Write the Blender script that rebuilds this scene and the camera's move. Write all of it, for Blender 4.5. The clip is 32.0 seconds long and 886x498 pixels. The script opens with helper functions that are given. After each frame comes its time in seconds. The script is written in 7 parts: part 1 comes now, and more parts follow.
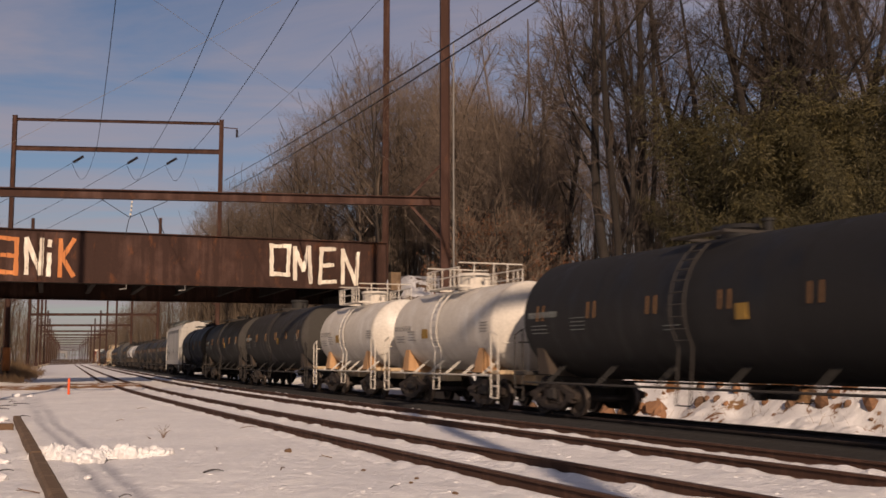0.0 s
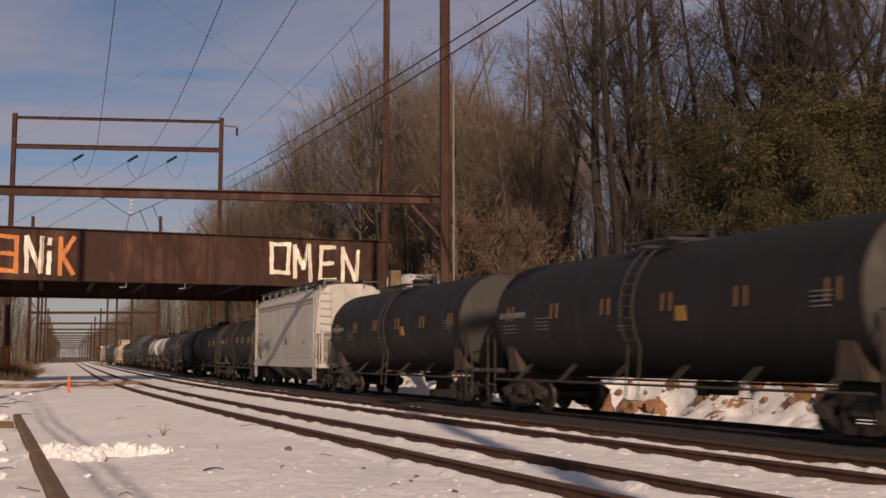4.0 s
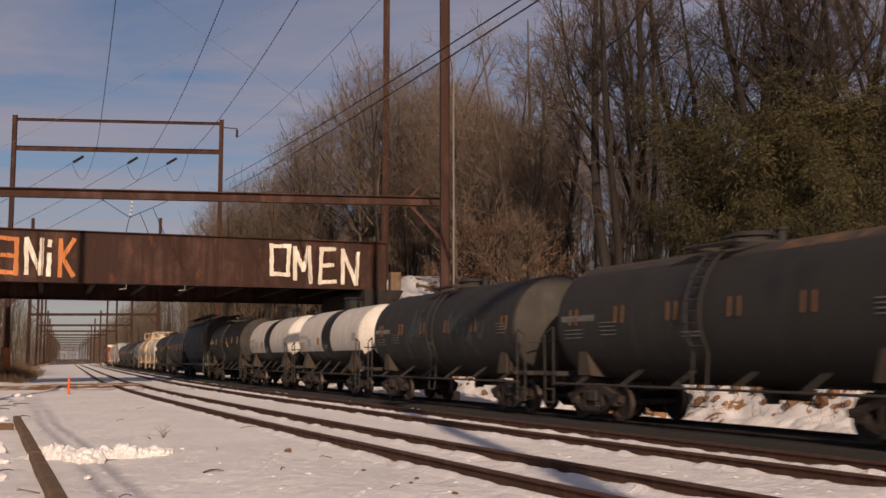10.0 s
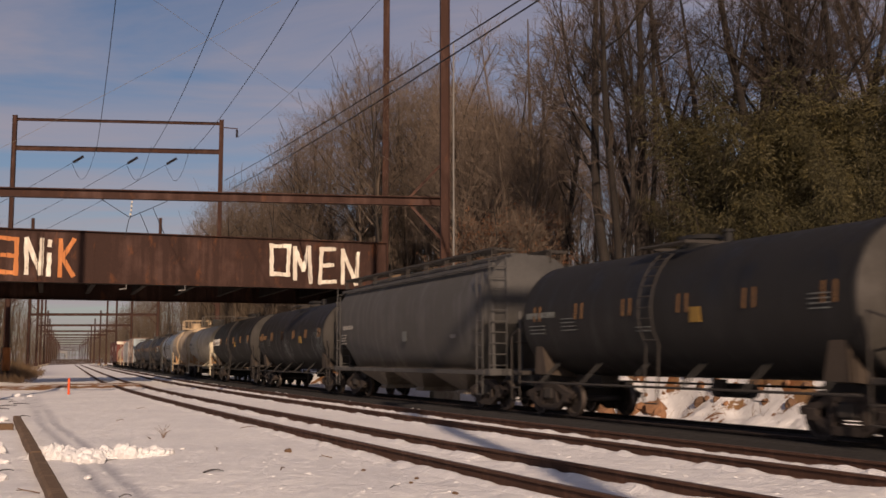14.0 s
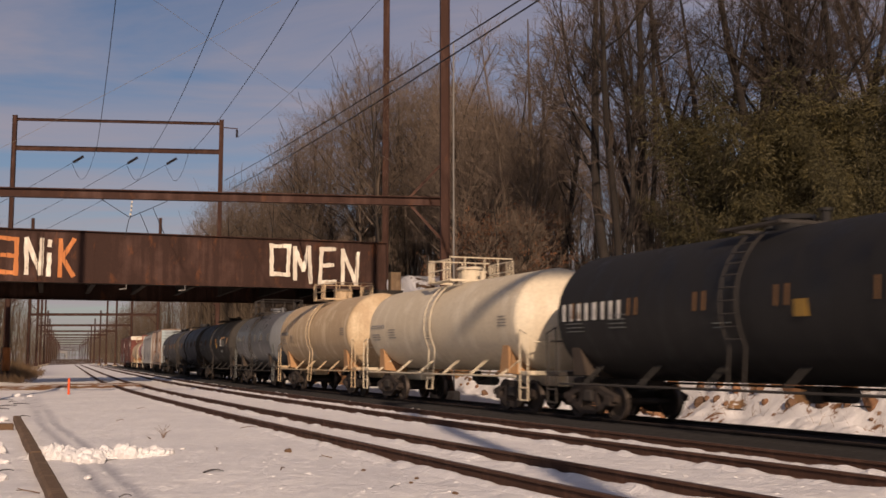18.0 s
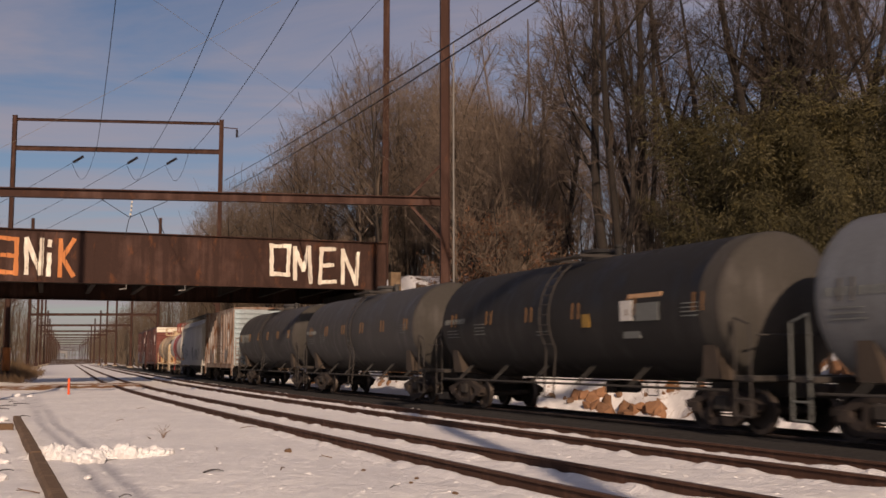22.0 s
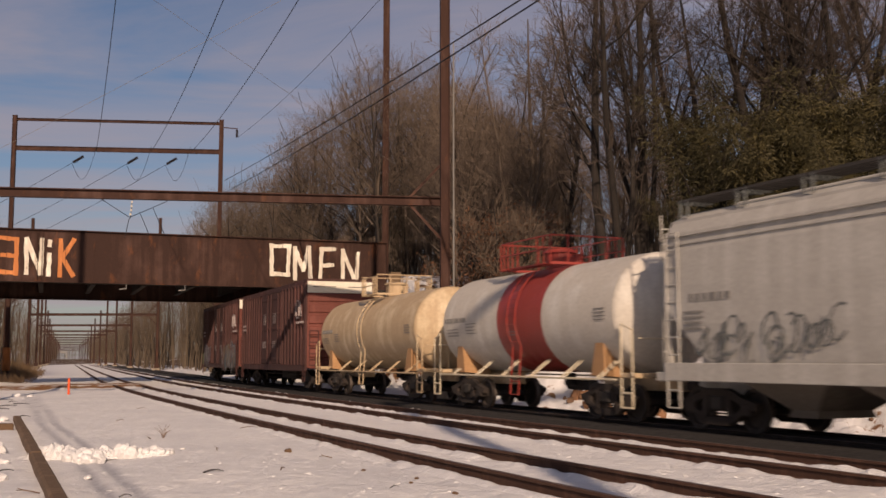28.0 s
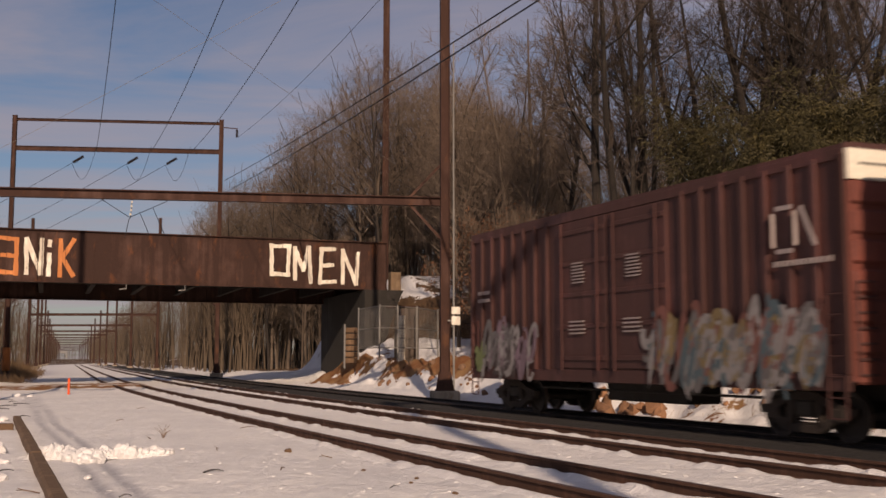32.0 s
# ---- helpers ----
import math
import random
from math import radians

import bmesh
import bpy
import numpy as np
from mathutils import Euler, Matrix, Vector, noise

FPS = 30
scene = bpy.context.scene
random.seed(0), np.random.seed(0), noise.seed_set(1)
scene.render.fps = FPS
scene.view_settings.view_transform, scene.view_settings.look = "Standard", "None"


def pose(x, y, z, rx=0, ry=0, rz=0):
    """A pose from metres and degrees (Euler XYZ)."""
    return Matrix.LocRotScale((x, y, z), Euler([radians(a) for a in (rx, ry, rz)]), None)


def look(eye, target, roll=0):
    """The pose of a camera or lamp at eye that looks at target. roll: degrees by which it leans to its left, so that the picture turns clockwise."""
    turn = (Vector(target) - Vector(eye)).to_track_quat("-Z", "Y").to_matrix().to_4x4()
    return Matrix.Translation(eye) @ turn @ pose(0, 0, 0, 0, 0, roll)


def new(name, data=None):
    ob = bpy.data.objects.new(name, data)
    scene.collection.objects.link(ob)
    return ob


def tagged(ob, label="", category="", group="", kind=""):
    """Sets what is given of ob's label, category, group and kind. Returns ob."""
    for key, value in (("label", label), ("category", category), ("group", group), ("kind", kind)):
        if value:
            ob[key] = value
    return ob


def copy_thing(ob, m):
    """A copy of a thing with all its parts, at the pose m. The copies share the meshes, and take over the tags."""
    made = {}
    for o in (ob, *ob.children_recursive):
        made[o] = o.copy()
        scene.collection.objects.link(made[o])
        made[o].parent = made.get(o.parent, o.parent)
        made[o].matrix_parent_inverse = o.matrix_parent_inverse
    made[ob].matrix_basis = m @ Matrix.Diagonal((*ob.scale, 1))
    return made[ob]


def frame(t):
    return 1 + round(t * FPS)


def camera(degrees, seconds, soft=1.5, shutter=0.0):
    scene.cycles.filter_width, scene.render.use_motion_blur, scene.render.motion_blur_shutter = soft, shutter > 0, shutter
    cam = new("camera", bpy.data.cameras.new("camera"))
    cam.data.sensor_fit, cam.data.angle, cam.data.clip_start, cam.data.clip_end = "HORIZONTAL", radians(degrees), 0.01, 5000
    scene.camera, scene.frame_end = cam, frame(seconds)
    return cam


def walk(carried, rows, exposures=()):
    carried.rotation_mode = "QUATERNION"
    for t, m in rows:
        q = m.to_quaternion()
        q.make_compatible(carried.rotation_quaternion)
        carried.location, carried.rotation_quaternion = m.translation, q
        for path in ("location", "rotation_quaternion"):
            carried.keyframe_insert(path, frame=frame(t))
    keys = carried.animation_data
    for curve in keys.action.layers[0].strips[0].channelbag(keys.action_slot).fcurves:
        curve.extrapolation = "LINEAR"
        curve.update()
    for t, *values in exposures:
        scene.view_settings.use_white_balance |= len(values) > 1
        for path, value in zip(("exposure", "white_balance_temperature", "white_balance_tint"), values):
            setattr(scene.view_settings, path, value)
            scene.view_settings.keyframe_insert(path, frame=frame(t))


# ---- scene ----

# ---------------------------------------------------------------- camera
# the eye stands 1.47 m above the rails; the rails' top is z = 0, y runs into the view
EYE_Z, TILT = 1.47, 5.875
EXPOSURE, KELVIN, TINT = 0.0, 6900, 22
cam = camera(44.85, 32.0, soft=1.6, shutter=0.4)
walk(cam, [(t, pose(0, 0, EYE_Z, 90 + TILT - dip)) for t, dip in (
    (0.0, 0.0), (0.5, 0.035), (1.5, 0.04), (2.0, 0.05), (2.5, 0.09), (3.5, 0.095), (5.5, 0.1), (7.0, 0.1),
    (7.5, 0.135), (8.0, 0.135), (8.5, 0.075), (9.0, 0.0), (10.0, 0.0), (20.0, 0.0), (32.0, 0.0))],
    exposures=[(0.0, EXPOSURE, KELVIN, TINT), (32.0, EXPOSURE, KELVIN, TINT)])

# ---------------------------------------------------------------- light
SUN_AZ, SUN_EL = radians(-8.9), radians(23.2)  # the way the light travels, from +y; height over the horizon
sun_way = Vector((math.sin(SUN_AZ) * math.cos(SUN_EL), math.cos(SUN_AZ) * math.cos(SUN_EL), -math.sin(SUN_EL)))
world = bpy.data.worlds.new("winter_sky")
world.use_nodes = True
scene.world = world
wn, wl = world.node_tree.nodes, world.node_tree.links
wn.clear()
w_out, w_bg, w_sky = wn.new("ShaderNodeOutputWorld"), wn.new("ShaderNodeBackground"), wn.new("ShaderNodeTexSky")
w_sky.sky_type, w_sky.sun_disc, w_sky.sun_elevation, w_sky.sun_rotation = "NISHITA", False, SUN_EL, radians(180) + SUN_AZ
w_sky.dust_density, w_sky.ozone_density, w_sky.air_density = 0.9, 3.2, 1.0
# thin streaks of cirrus over the blue, laid out on a flat layer high above
w_co, w_sep = wn.new("ShaderNodeTexCoord"), wn.new("ShaderNodeSeparateXYZ")
wl.new(w_co.outputs["Generated"], w_sep.inputs[0])
def wmath(op, a, b=0.0):
    n = wn.new("ShaderNodeMath")
    n.operation = op
    for k, v in ((0, a), (1, b)):
        if isinstance(v, (int, float)):
            n.inputs[k].default_value = v
        else:
            wl.new(v, n.inputs[k])
    return n.outputs[0]
w_h = wmath("ADD", wmath("MAXIMUM", w_sep.outputs[2], 0.0), 0.06)
w_vec = wn.new("ShaderNodeCombineXYZ")
wl.new(wmath("MULTIPLY", wmath("DIVIDE", w_sep.outputs[0], w_h), 0.45), w_vec.inputs[0])
wl.new(wmath("DIVIDE", w_sep.outputs[1], w_h), w_vec.inputs[1])
w_cloud = wn.new("ShaderNodeTexNoise")
w_cloud.inputs["Scale"].default_value, w_cloud.inputs["Detail"].default_value = 1.15, 7
w_cloud.inputs["Roughness"].default_value, w_cloud.inputs["Distortion"].default_value = 0.58, 0.5
wl.new(w_vec.outputs[0], w_cloud.inputs["Vector"])
w_ramp = wn.new("ShaderNodeValToRGB")
w_ramp.color_ramp.elements[0].position, w_ramp.color_ramp.elements[1].position = 0.39, 0.66
wl.new(w_cloud.outputs["Fac"], w_ramp.inputs[0])
w_mix = wn.new("ShaderNodeMix")
w_mix.data_type = "RGBA"
wl.new(wmath("MULTIPLY", w_ramp.outputs[0], 0.72), w_mix.inputs[0])
wl.new(w_sky.outputs[0], w_mix.inputs[6])
w_mix.inputs[7].default_value = (6.0, 5.4, 5.7, 1)
wl.new(w_mix.outputs[2], w_bg.inputs[0])
w_bg.inputs["Strength"].default_value = 0.059
wl.new(w_bg.outputs[0], w_out.inputs[0])
sun = new("sun", bpy.data.lights.new("sun", "SUN"))
sun.data.energy, sun.data.angle, sun.data.color = 4.5, radians(0.53), (1.0, 0.81, 0.59)
sun.matrix_world = look(-300 * sun_way, (0, 0, 0))

# ---------------------------------------------------------------- materials
def material(name, rough=0.7, metal=0.0, spec=0.4):
    m = bpy.data.materials.new(name)
    m.use_nodes = True
    b = m.node_tree.nodes["Principled BSDF"]
    b.inputs["Roughness"].default_value, b.inputs["Metallic"].default_value = rough, metal
    b.inputs["Specular IOR Level"].default_value = spec
    return m, m.node_tree.nodes, m.node_tree.links, b


def noise_of(n, l, co, scale, detail=5.0, rough=0.55, stretch=(1, 1, 1), shift=(0, 0, 0)):
    mp, t = n.new("ShaderNodeMapping"), n.new("ShaderNodeTexNoise")
    mp.inputs["Scale"].default_value, mp.inputs["Location"].default_value = stretch, shift
    t.inputs["Scale"].default_value, t.inputs["Detail"].default_value, t.inputs["Roughness"].default_value = scale, detail, rough
    l.new(co, mp.inputs[0])
    l.new(mp.outputs[0], t.inputs["Vector"])
    return t.outputs["Fac"]


def ramp_of(n, l, fac, stops):
    r = n.new("ShaderNodeValToRGB")
    els = r.color_ramp.elements
    while len(els) < len(stops):
        els.new(0.5)
    for e, (p, c) in zip(els, stops):
        e.position, e.color = p, (*c, 1) if len(c) == 3 else c
    l.new(fac, r.inputs[0])
    return r.outputs[0]


def grey(v):
    return (v, v, v)


def mix_of(n, l, fac, a, b, mode="MIX"):
    m = n.new("ShaderNodeMix")
    m.data_type, m.blend_type = "RGBA", mode
    for k, v in ((0, fac), (6, a), (7, b)):
        if isinstance(v, float):
            m.inputs[k].default_value = v
        elif isinstance(v, tuple):
            m.inputs[k].default_value = (*v, 1)
        else:
            l.new(v, m.inputs[k])
    return m.outputs[2]


def bump_of(n, l, b, height, dist=0.02, strength=0.5):
    u = n.new("ShaderNodeBump")
    u.inputs["Distance"].default_value, u.inputs["Strength"].default_value = dist, strength
    l.new(height, u.inputs["Height"])
    l.new(u.outputs[0], b.inputs["Normal"])


def surface(name, base, dark, rough=0.7, metal=0.0, scale=1.0, fine=18.0, rust=0.0, rust_col=(0.16, 0.055, 0.025), streak=1.0, bump=0.004, spec=0.4, soil=0.55, vary=0.0):
    """A weathered surface: large soiling, streaks that run down, fine grain and rust spots."""
    m, n, l, b = material(name, rough, metal, spec)
    co = n.new("ShaderNodeTexCoord").outputs["Object"]
    big = noise_of(n, l, co, 0.55 * scale, 6, 0.62)
    run = noise_of(n, l, co, 2.4 * scale, 5, 0.6, (1, 1, 0.12 / streak))
    small = noise_of(n, l, co, fine * scale, 4, 0.6)
    f = n.new("ShaderNodeMath")
    f.operation = "ADD"
    l.new(big, f.inputs[0])
    l.new(run, f.inputs[1])
    fac = ramp_of(n, l, f.outputs[0], [(0.78, grey(0.0)), (1.25, grey(soil))])
    c = mix_of(n, l, fac, base, dark)
    c = mix_of(n, l, 0.35, c, ramp_of(n, l, small, [(0.3, grey(0.62)), (0.7, grey(1.25))]), "MULTIPLY")
    if vary:
        info = n.new("ShaderNodeObjectInfo")
        c = mix_of(n, l, 1.0, c, ramp_of(n, l, info.outputs["Random"], [(0.0, grey(1 - vary)), (1.0, grey(1 + vary))]), "MULTIPLY")
    if rust > 0:
        spot = noise_of(n, l, co, 1.7 * scale, 9, 0.7, (1, 1, 0.45), (3.1, 1.7, 0.4))
        k = ramp_of(n, l, spot, [(0.66 - 0.28 * rust, grey(0)), (0.75 - 0.28 * rust, grey(1))])
        c = mix_of(n, l, k, c, mix_of(n, l, small, rust_col, tuple(v * 0.45 for v in rust_col)))
    l.new(c, b.inputs["Base Color"])
    r = ramp_of(n, l, f.outputs[0], [(0.7, grey(max(0.05, rough - 0.12))), (1.3, grey(min(1, rough + 0.18)))])
    l.new(r, b.inputs["Roughness"])
    if bump:
        bump_of(n, l, b, small, bump, 0.6)
    return m


def plain(name, col, rough=0.6, metal=0.0):
    return surface(name, col, tuple(v * 0.55 for v in col), rough, metal, 2.0, 30, 0, bump=0.002)


# snow: bright, faintly blue, with crust, wind ripples and scattered grit
def snow_colour(n, l, co):
    """Crusted snow: pale drifts, sun-glazed flecks, trodden grit; returns its colour and height."""
    big, mid = noise_of(n, l, co, 0.35, 6), noise_of(n, l, co, 2.2, 6, 0.6, (1, 1.25, 1))
    fleck, fine = noise_of(n, l, co, 6.0, 6, 0.66, (0.6, 1.35, 1)), noise_of(n, l, co, 24, 5)
    c = ramp_of(n, l, big, [(0.3, (0.67, 0.665, 0.67)), (0.7, (0.77, 0.76, 0.75))])
    c = mix_of(n, l, 0.75, c, ramp_of(n, l, fleck, [(0.30, (0.86, 0.845, 0.85)), (0.45, grey(0.97)), (0.6, grey(1.0)), (0.645, grey(1.22))]), "MULTIPLY")
    c = mix_of(n, l, 0.6, c, ramp_of(n, l, fine, [(0.27, (0.5, 0.45, 0.41)), (0.36, grey(1.0))]), "MULTIPLY")
    c = mix_of(n, l, ramp_of(n, l, mid, [(0.58, grey(0)), (0.8, grey(0.3))]), c, (0.48, 0.41, 0.36))
    a, b = n.new("ShaderNodeMath"), n.new("ShaderNodeMath")
    a.operation = b.operation = "MULTIPLY_ADD"
    l.new(mid, a.inputs[0])
    a.inputs[1].default_value = 1.2
    l.new(fleck, a.inputs[2])
    l.new(fine, b.inputs[0])
    b.inputs[1].default_value = 0.55
    l.new(a.outputs[0], b.inputs[2])
    return c, b.outputs[0]


def snow_material():
    m, n, l, b = material("snow", 0.85, 0, 0.25)
    co = n.new("ShaderNodeTexCoord").outputs["Object"]
    c, h = snow_colour(n, l, co)
    l.new(c, b.inputs["Base Color"])
    bump_of(n, l, b, h, 0.05, 0.8)
    return m


# the bank: snow lying in patches on clay, stones and leaf litter; bare earth shows where it is steep
def ground_material():
    m, n, l, b = material("snowy_ground", 0.9, 0, 0.2)
    co = n.new("ShaderNodeTexCoord").outputs["Object"]
    snow, h = snow_colour(n, l, co)
    clay = mix_of(n, l, ramp_of(n, l, noise_of(n, l, co, 1.1, 5), [(0.4, grey(0)), (0.6, grey(1))]), (0.20, 0.085, 0.035), (0.26, 0.15, 0.07))
    litter = ramp_of(n, l, noise_of(n, l, co, 9, 6, 0.7), [(0.3, (0.035, 0.022, 0.014)), (0.55, (0.11, 0.065, 0.035)), (0.75, (0.22, 0.15, 0.09))])
    at = n.new("ShaderNodeAttribute")
    at.attribute_name = "cover"  # r: bare clay, g: leaf litter, b: painted shadows of two wires
    sep = n.new("ShaderNodeSeparateColor")
    l.new(at.outputs["Color"], sep.inputs[0])
    def patch(amount, scale, shift):
        v = n.new("ShaderNodeMath")
        v.operation = "ADD"
        l.new(amount, v.inputs[0])
        l.new(noise_of(n, l, co, scale, 8, 0.65, (1, 1, 1), shift), v.inputs[1])
        return ramp_of(n, l, v.outputs[0], [(0.97, grey(0)), (1.03, grey(1))])
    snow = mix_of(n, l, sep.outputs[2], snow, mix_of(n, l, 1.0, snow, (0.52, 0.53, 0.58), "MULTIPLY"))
    c = mix_of(n, l, patch(sep.outputs[0], 0.8, (0, 0, 0)), snow, clay)
    c = mix_of(n, l, patch(sep.outputs[1], 1.3, (7, 3, 1)), c, litter)
    l.new(c, b.inputs["Base Color"])
    bump_of(n, l, b, h, 0.05, 0.8)
    return m


MAT = {}
MAT["ground"], MAT["snow"] = ground_material(), snow_material()
# rails of the far track, darker than those of the near tracks
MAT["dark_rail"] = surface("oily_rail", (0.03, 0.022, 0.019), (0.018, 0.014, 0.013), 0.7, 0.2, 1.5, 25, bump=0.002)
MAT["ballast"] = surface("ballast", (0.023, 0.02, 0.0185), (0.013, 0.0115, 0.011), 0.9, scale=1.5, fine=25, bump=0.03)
MAT["rail"] = surface("rusty_rail", (0.115, 0.055, 0.035), (0.05, 0.026, 0.018), 0.75, 0.2, 1.5, 25, bump=0.002)
MAT["rail_top"] = surface("worn_rail_head", (0.16, 0.12, 0.11), (0.09, 0.05, 0.04), 0.45, 0.7, 1.5, 25, bump=0.001)
MAT["bridge"] = surface("rusted_girder", (0.060, 0.027, 0.019), (0.022, 0.0135, 0.0115), 0.8, 0.1, 0.8, 14, 0.35, (0.13, 0.05, 0.024), 2.0)
MAT["mast"] = surface("rusted_mast", (0.068, 0.031, 0.022), (0.03, 0.0165, 0.0135), 0.8, 0.1, 1.0, 14, 0.35, (0.12, 0.052, 0.028))
MAT["concrete"] = surface("weathered_concrete", (0.33, 0.28, 0.22), (0.16, 0.13, 0.1), 0.9, 0, 1.2, 12, 0.15, (0.2, 0.11, 0.05))
# near-black concrete: the shade below the bridge is put into its colour
MAT["dark_concrete"] = surface("shaded_concrete", (0.03, 0.026, 0.023), (0.018, 0.016, 0.014), 0.95, 0, 0.8, 12)
# floor beams, darker than the girders
MAT["soot_steel"] = surface("sooty_steel", (0.03, 0.023, 0.02), (0.016, 0.01, 0.009), 0.9, 0, 1.0, 14)
MAT["shed_brown"] = surface("brown_sheet_metal", (0.10, 0.075, 0.058), (0.05, 0.038, 0.03), 0.7, 0, 1.5, 14, 0.2)
MAT["bark"] = surface("bark", (0.034, 0.0265, 0.0215), (0.015, 0.012, 0.0105), 0.95, 0, 1.3, 12, bump=0.03, streak=2.5, vary=0.35)
MAT["pale_bark"] = surface("pale_bark", (0.12, 0.092, 0.07), (0.05, 0.038, 0.03), 0.95, 0, 1.3, 9, bump=0.02, vary=0.3)
MAT["twig"] = surface("twigs", (0.158, 0.118, 0.087), (0.086, 0.064, 0.049), 0.95, 0, 1.0, 5, bump=0, vary=0.35)
MAT["dark_twig"] = surface("dark_twigs", (0.075, 0.056, 0.043), (0.04, 0.03, 0.024), 0.95, 0, 1.0, 5, bump=0, vary=0.25)
MAT["wire"] = plain("dark_wire", (0.02, 0.02, 0.022), 0.5, 0.6)
MAT["insulator"] = plain("brown_insulator", (0.02, 0.014, 0.012), 0.25)
MAT["galvanised"] = surface("galvanised", (0.32, 0.31, 0.29), (0.16, 0.15, 0.14), 0.5, 0.6, 1.5, 20)
MAT["timber"] = surface("old_timber", (0.17, 0.105, 0.06), (0.075, 0.045, 0.028), 0.9, 0, 2.0, 20, bump=0.01)
MAT["white_paint"] = surface("graffiti_white", (0.78, 0.74, 0.64), (0.4, 0.34, 0.27), 0.7, 0, 1.5, 16, 0.12)
MAT["orange_paint"] = surface("graffiti_orange", (0.62, 0.23, 0.07), (0.3, 0.1, 0.035), 0.7, 0, 1.5, 16, 0.12)
MAT["marker"] = plain("orange_marker", (0.75, 0.11, 0.03), 0.5)

# ---------------------------------------------------------------- building helpers
def part(name, bm, mat, parent=None, label="", smooth=False):
    """Links a bmesh as one mesh object under a thing or a part."""
    me = bpy.data.meshes.new(name)
    bm.to_mesh(me)
    bm.free()
    return mesh_part(name, me, mat, parent, label, smooth)


def mesh_part(name, me, mat, parent=None, label="", smooth=False):
    for k in (mat if isinstance(mat, (list, tuple)) else [mat]):
        if len(me.materials) < (len(mat) if isinstance(mat, (list, tuple)) else 1):
            me.materials.append(MAT[k])
    if smooth:
        me.polygons.foreach_set("use_smooth", [True] * len(me.polygons))
    ob = new(name, me)
    if parent is not None:
        ob.parent = parent
    if label:
        tagged(ob, label)
    return ob


def thing(name, label, category, m=None, group="", kind=""):
    ob = new(name)
    ob.empty_display_size = 0.3
    ob.matrix_world = m or Matrix()
    return tagged(ob, label, category, group, kind)


def box(bm, lo, hi, m=None, bevel=0.0):
    c = [(a + b) / 2 for a, b in zip(lo, hi)]
    s = [abs(b - a) for a, b in zip(lo, hi)]
    t = Matrix.Translation(c) @ Matrix.Diagonal((*s, 1))
    g = bmesh.ops.create_cube(bm, size=1, matrix=(m @ t) if m else t)
    if bevel:
        es = {e for v in g["verts"] for e in v.link_edges}
        bmesh.ops.bevel(bm, geom=list(es), offset=bevel, segments=1, affect="EDGES")


def bar(bm, p, q, r, sides=6, r2=None):
    """A round bar from p to q."""
    p, q = Vector(p), Vector(q)
    d = q - p
    if d.length < 1e-6:
        return
    m = Matrix.Translation((p + q) / 2) @ d.to_track_quat("Z", "Y").to_matrix().to_4x4()
    bmesh.ops.create_cone(bm, cap_ends=True, segments=sides, radius1=r, radius2=r if r2 is None else r2, depth=d.length, matrix=m)


def beam(bm, p, q, w, h, up=(0, 0, 1)):
    """A square bar from p to q, w wide and h high."""
    p, q = Vector(p), Vector(q)
    x = (q - p).normalized()
    y = Vector(up).cross(x).normalized()
    z = x.cross(y)
    m = Matrix((x, y, z)).transposed().to_4x4()
    m.translation = (p + q) / 2
    box(bm, (-(q - p).length / 2, -w / 2, -h / 2), ((q - p).length / 2, w / 2, h / 2), m)


def i_beam(bm, p, q, w, h, t=0.03, up=(0, 0, 1)):
    """A rolled I section from p to q: one closed profile, w wide over the flanges and h high."""
    p, q, u = Vector(p), Vector(q), Vector(up)
    x = (q - p).normalized()
    u = (u - x * u.dot(x)).normalized()
    y = u.cross(x)
    prof = ((-w / 2, -h / 2), (w / 2, -h / 2), (w / 2, -h / 2 + t), (t / 2, -h / 2 + t), (t / 2, h / 2 - t), (w / 2, h / 2 - t),
            (w / 2, h / 2), (-w / 2, h / 2), (-w / 2, h / 2 - t), (-t / 2, h / 2 - t), (-t / 2, -h / 2 + t), (-w / 2, -h / 2 + t))
    rings = [[bm.verts.new(o + y * a + u * b) for a, b in prof] for o in (p, q)]
    for k in range(12):
        bm.faces.new((rings[0][k], rings[0][(k + 1) % 12], rings[1][(k + 1) % 12], rings[1][k]))
    bm.faces.new(rings[0])
    bm.faces.new(rings[1][::-1])
    bmesh.ops.recalc_face_normals(bm, faces=bm.faces)


def tubes(name, lines, sides):
    """A mesh of tapering tubes: each line is a list of (point, radius)."""
    vs, fs = [], []
    ring = [(math.cos(2 * math.pi * k / sides), math.sin(2 * math.pi * k / sides)) for k in range(sides)]
    for line in lines:
        base = len(vs)
        last = len(line) - 1
        for i, (p, r) in enumerate(line):
            d = (line[min(i + 1, last)][0] - line[max(i - 1, 0)][0])
            a = d.orthogonal().normalized()
            b = d.normalized().cross(a)
            vs.extend((p + (a * c + b * s) * r)[:] for c, s in ring)
        for i in range(last):
            o = base + i * sides
            fs.extend((o + k, o + (k + 1) % sides, o + sides + (k + 1) % sides, o + sides + k) for k in range(sides))
    me = bpy.data.meshes.new(name)
    me.from_pydata(vs, [], fs)
    return me


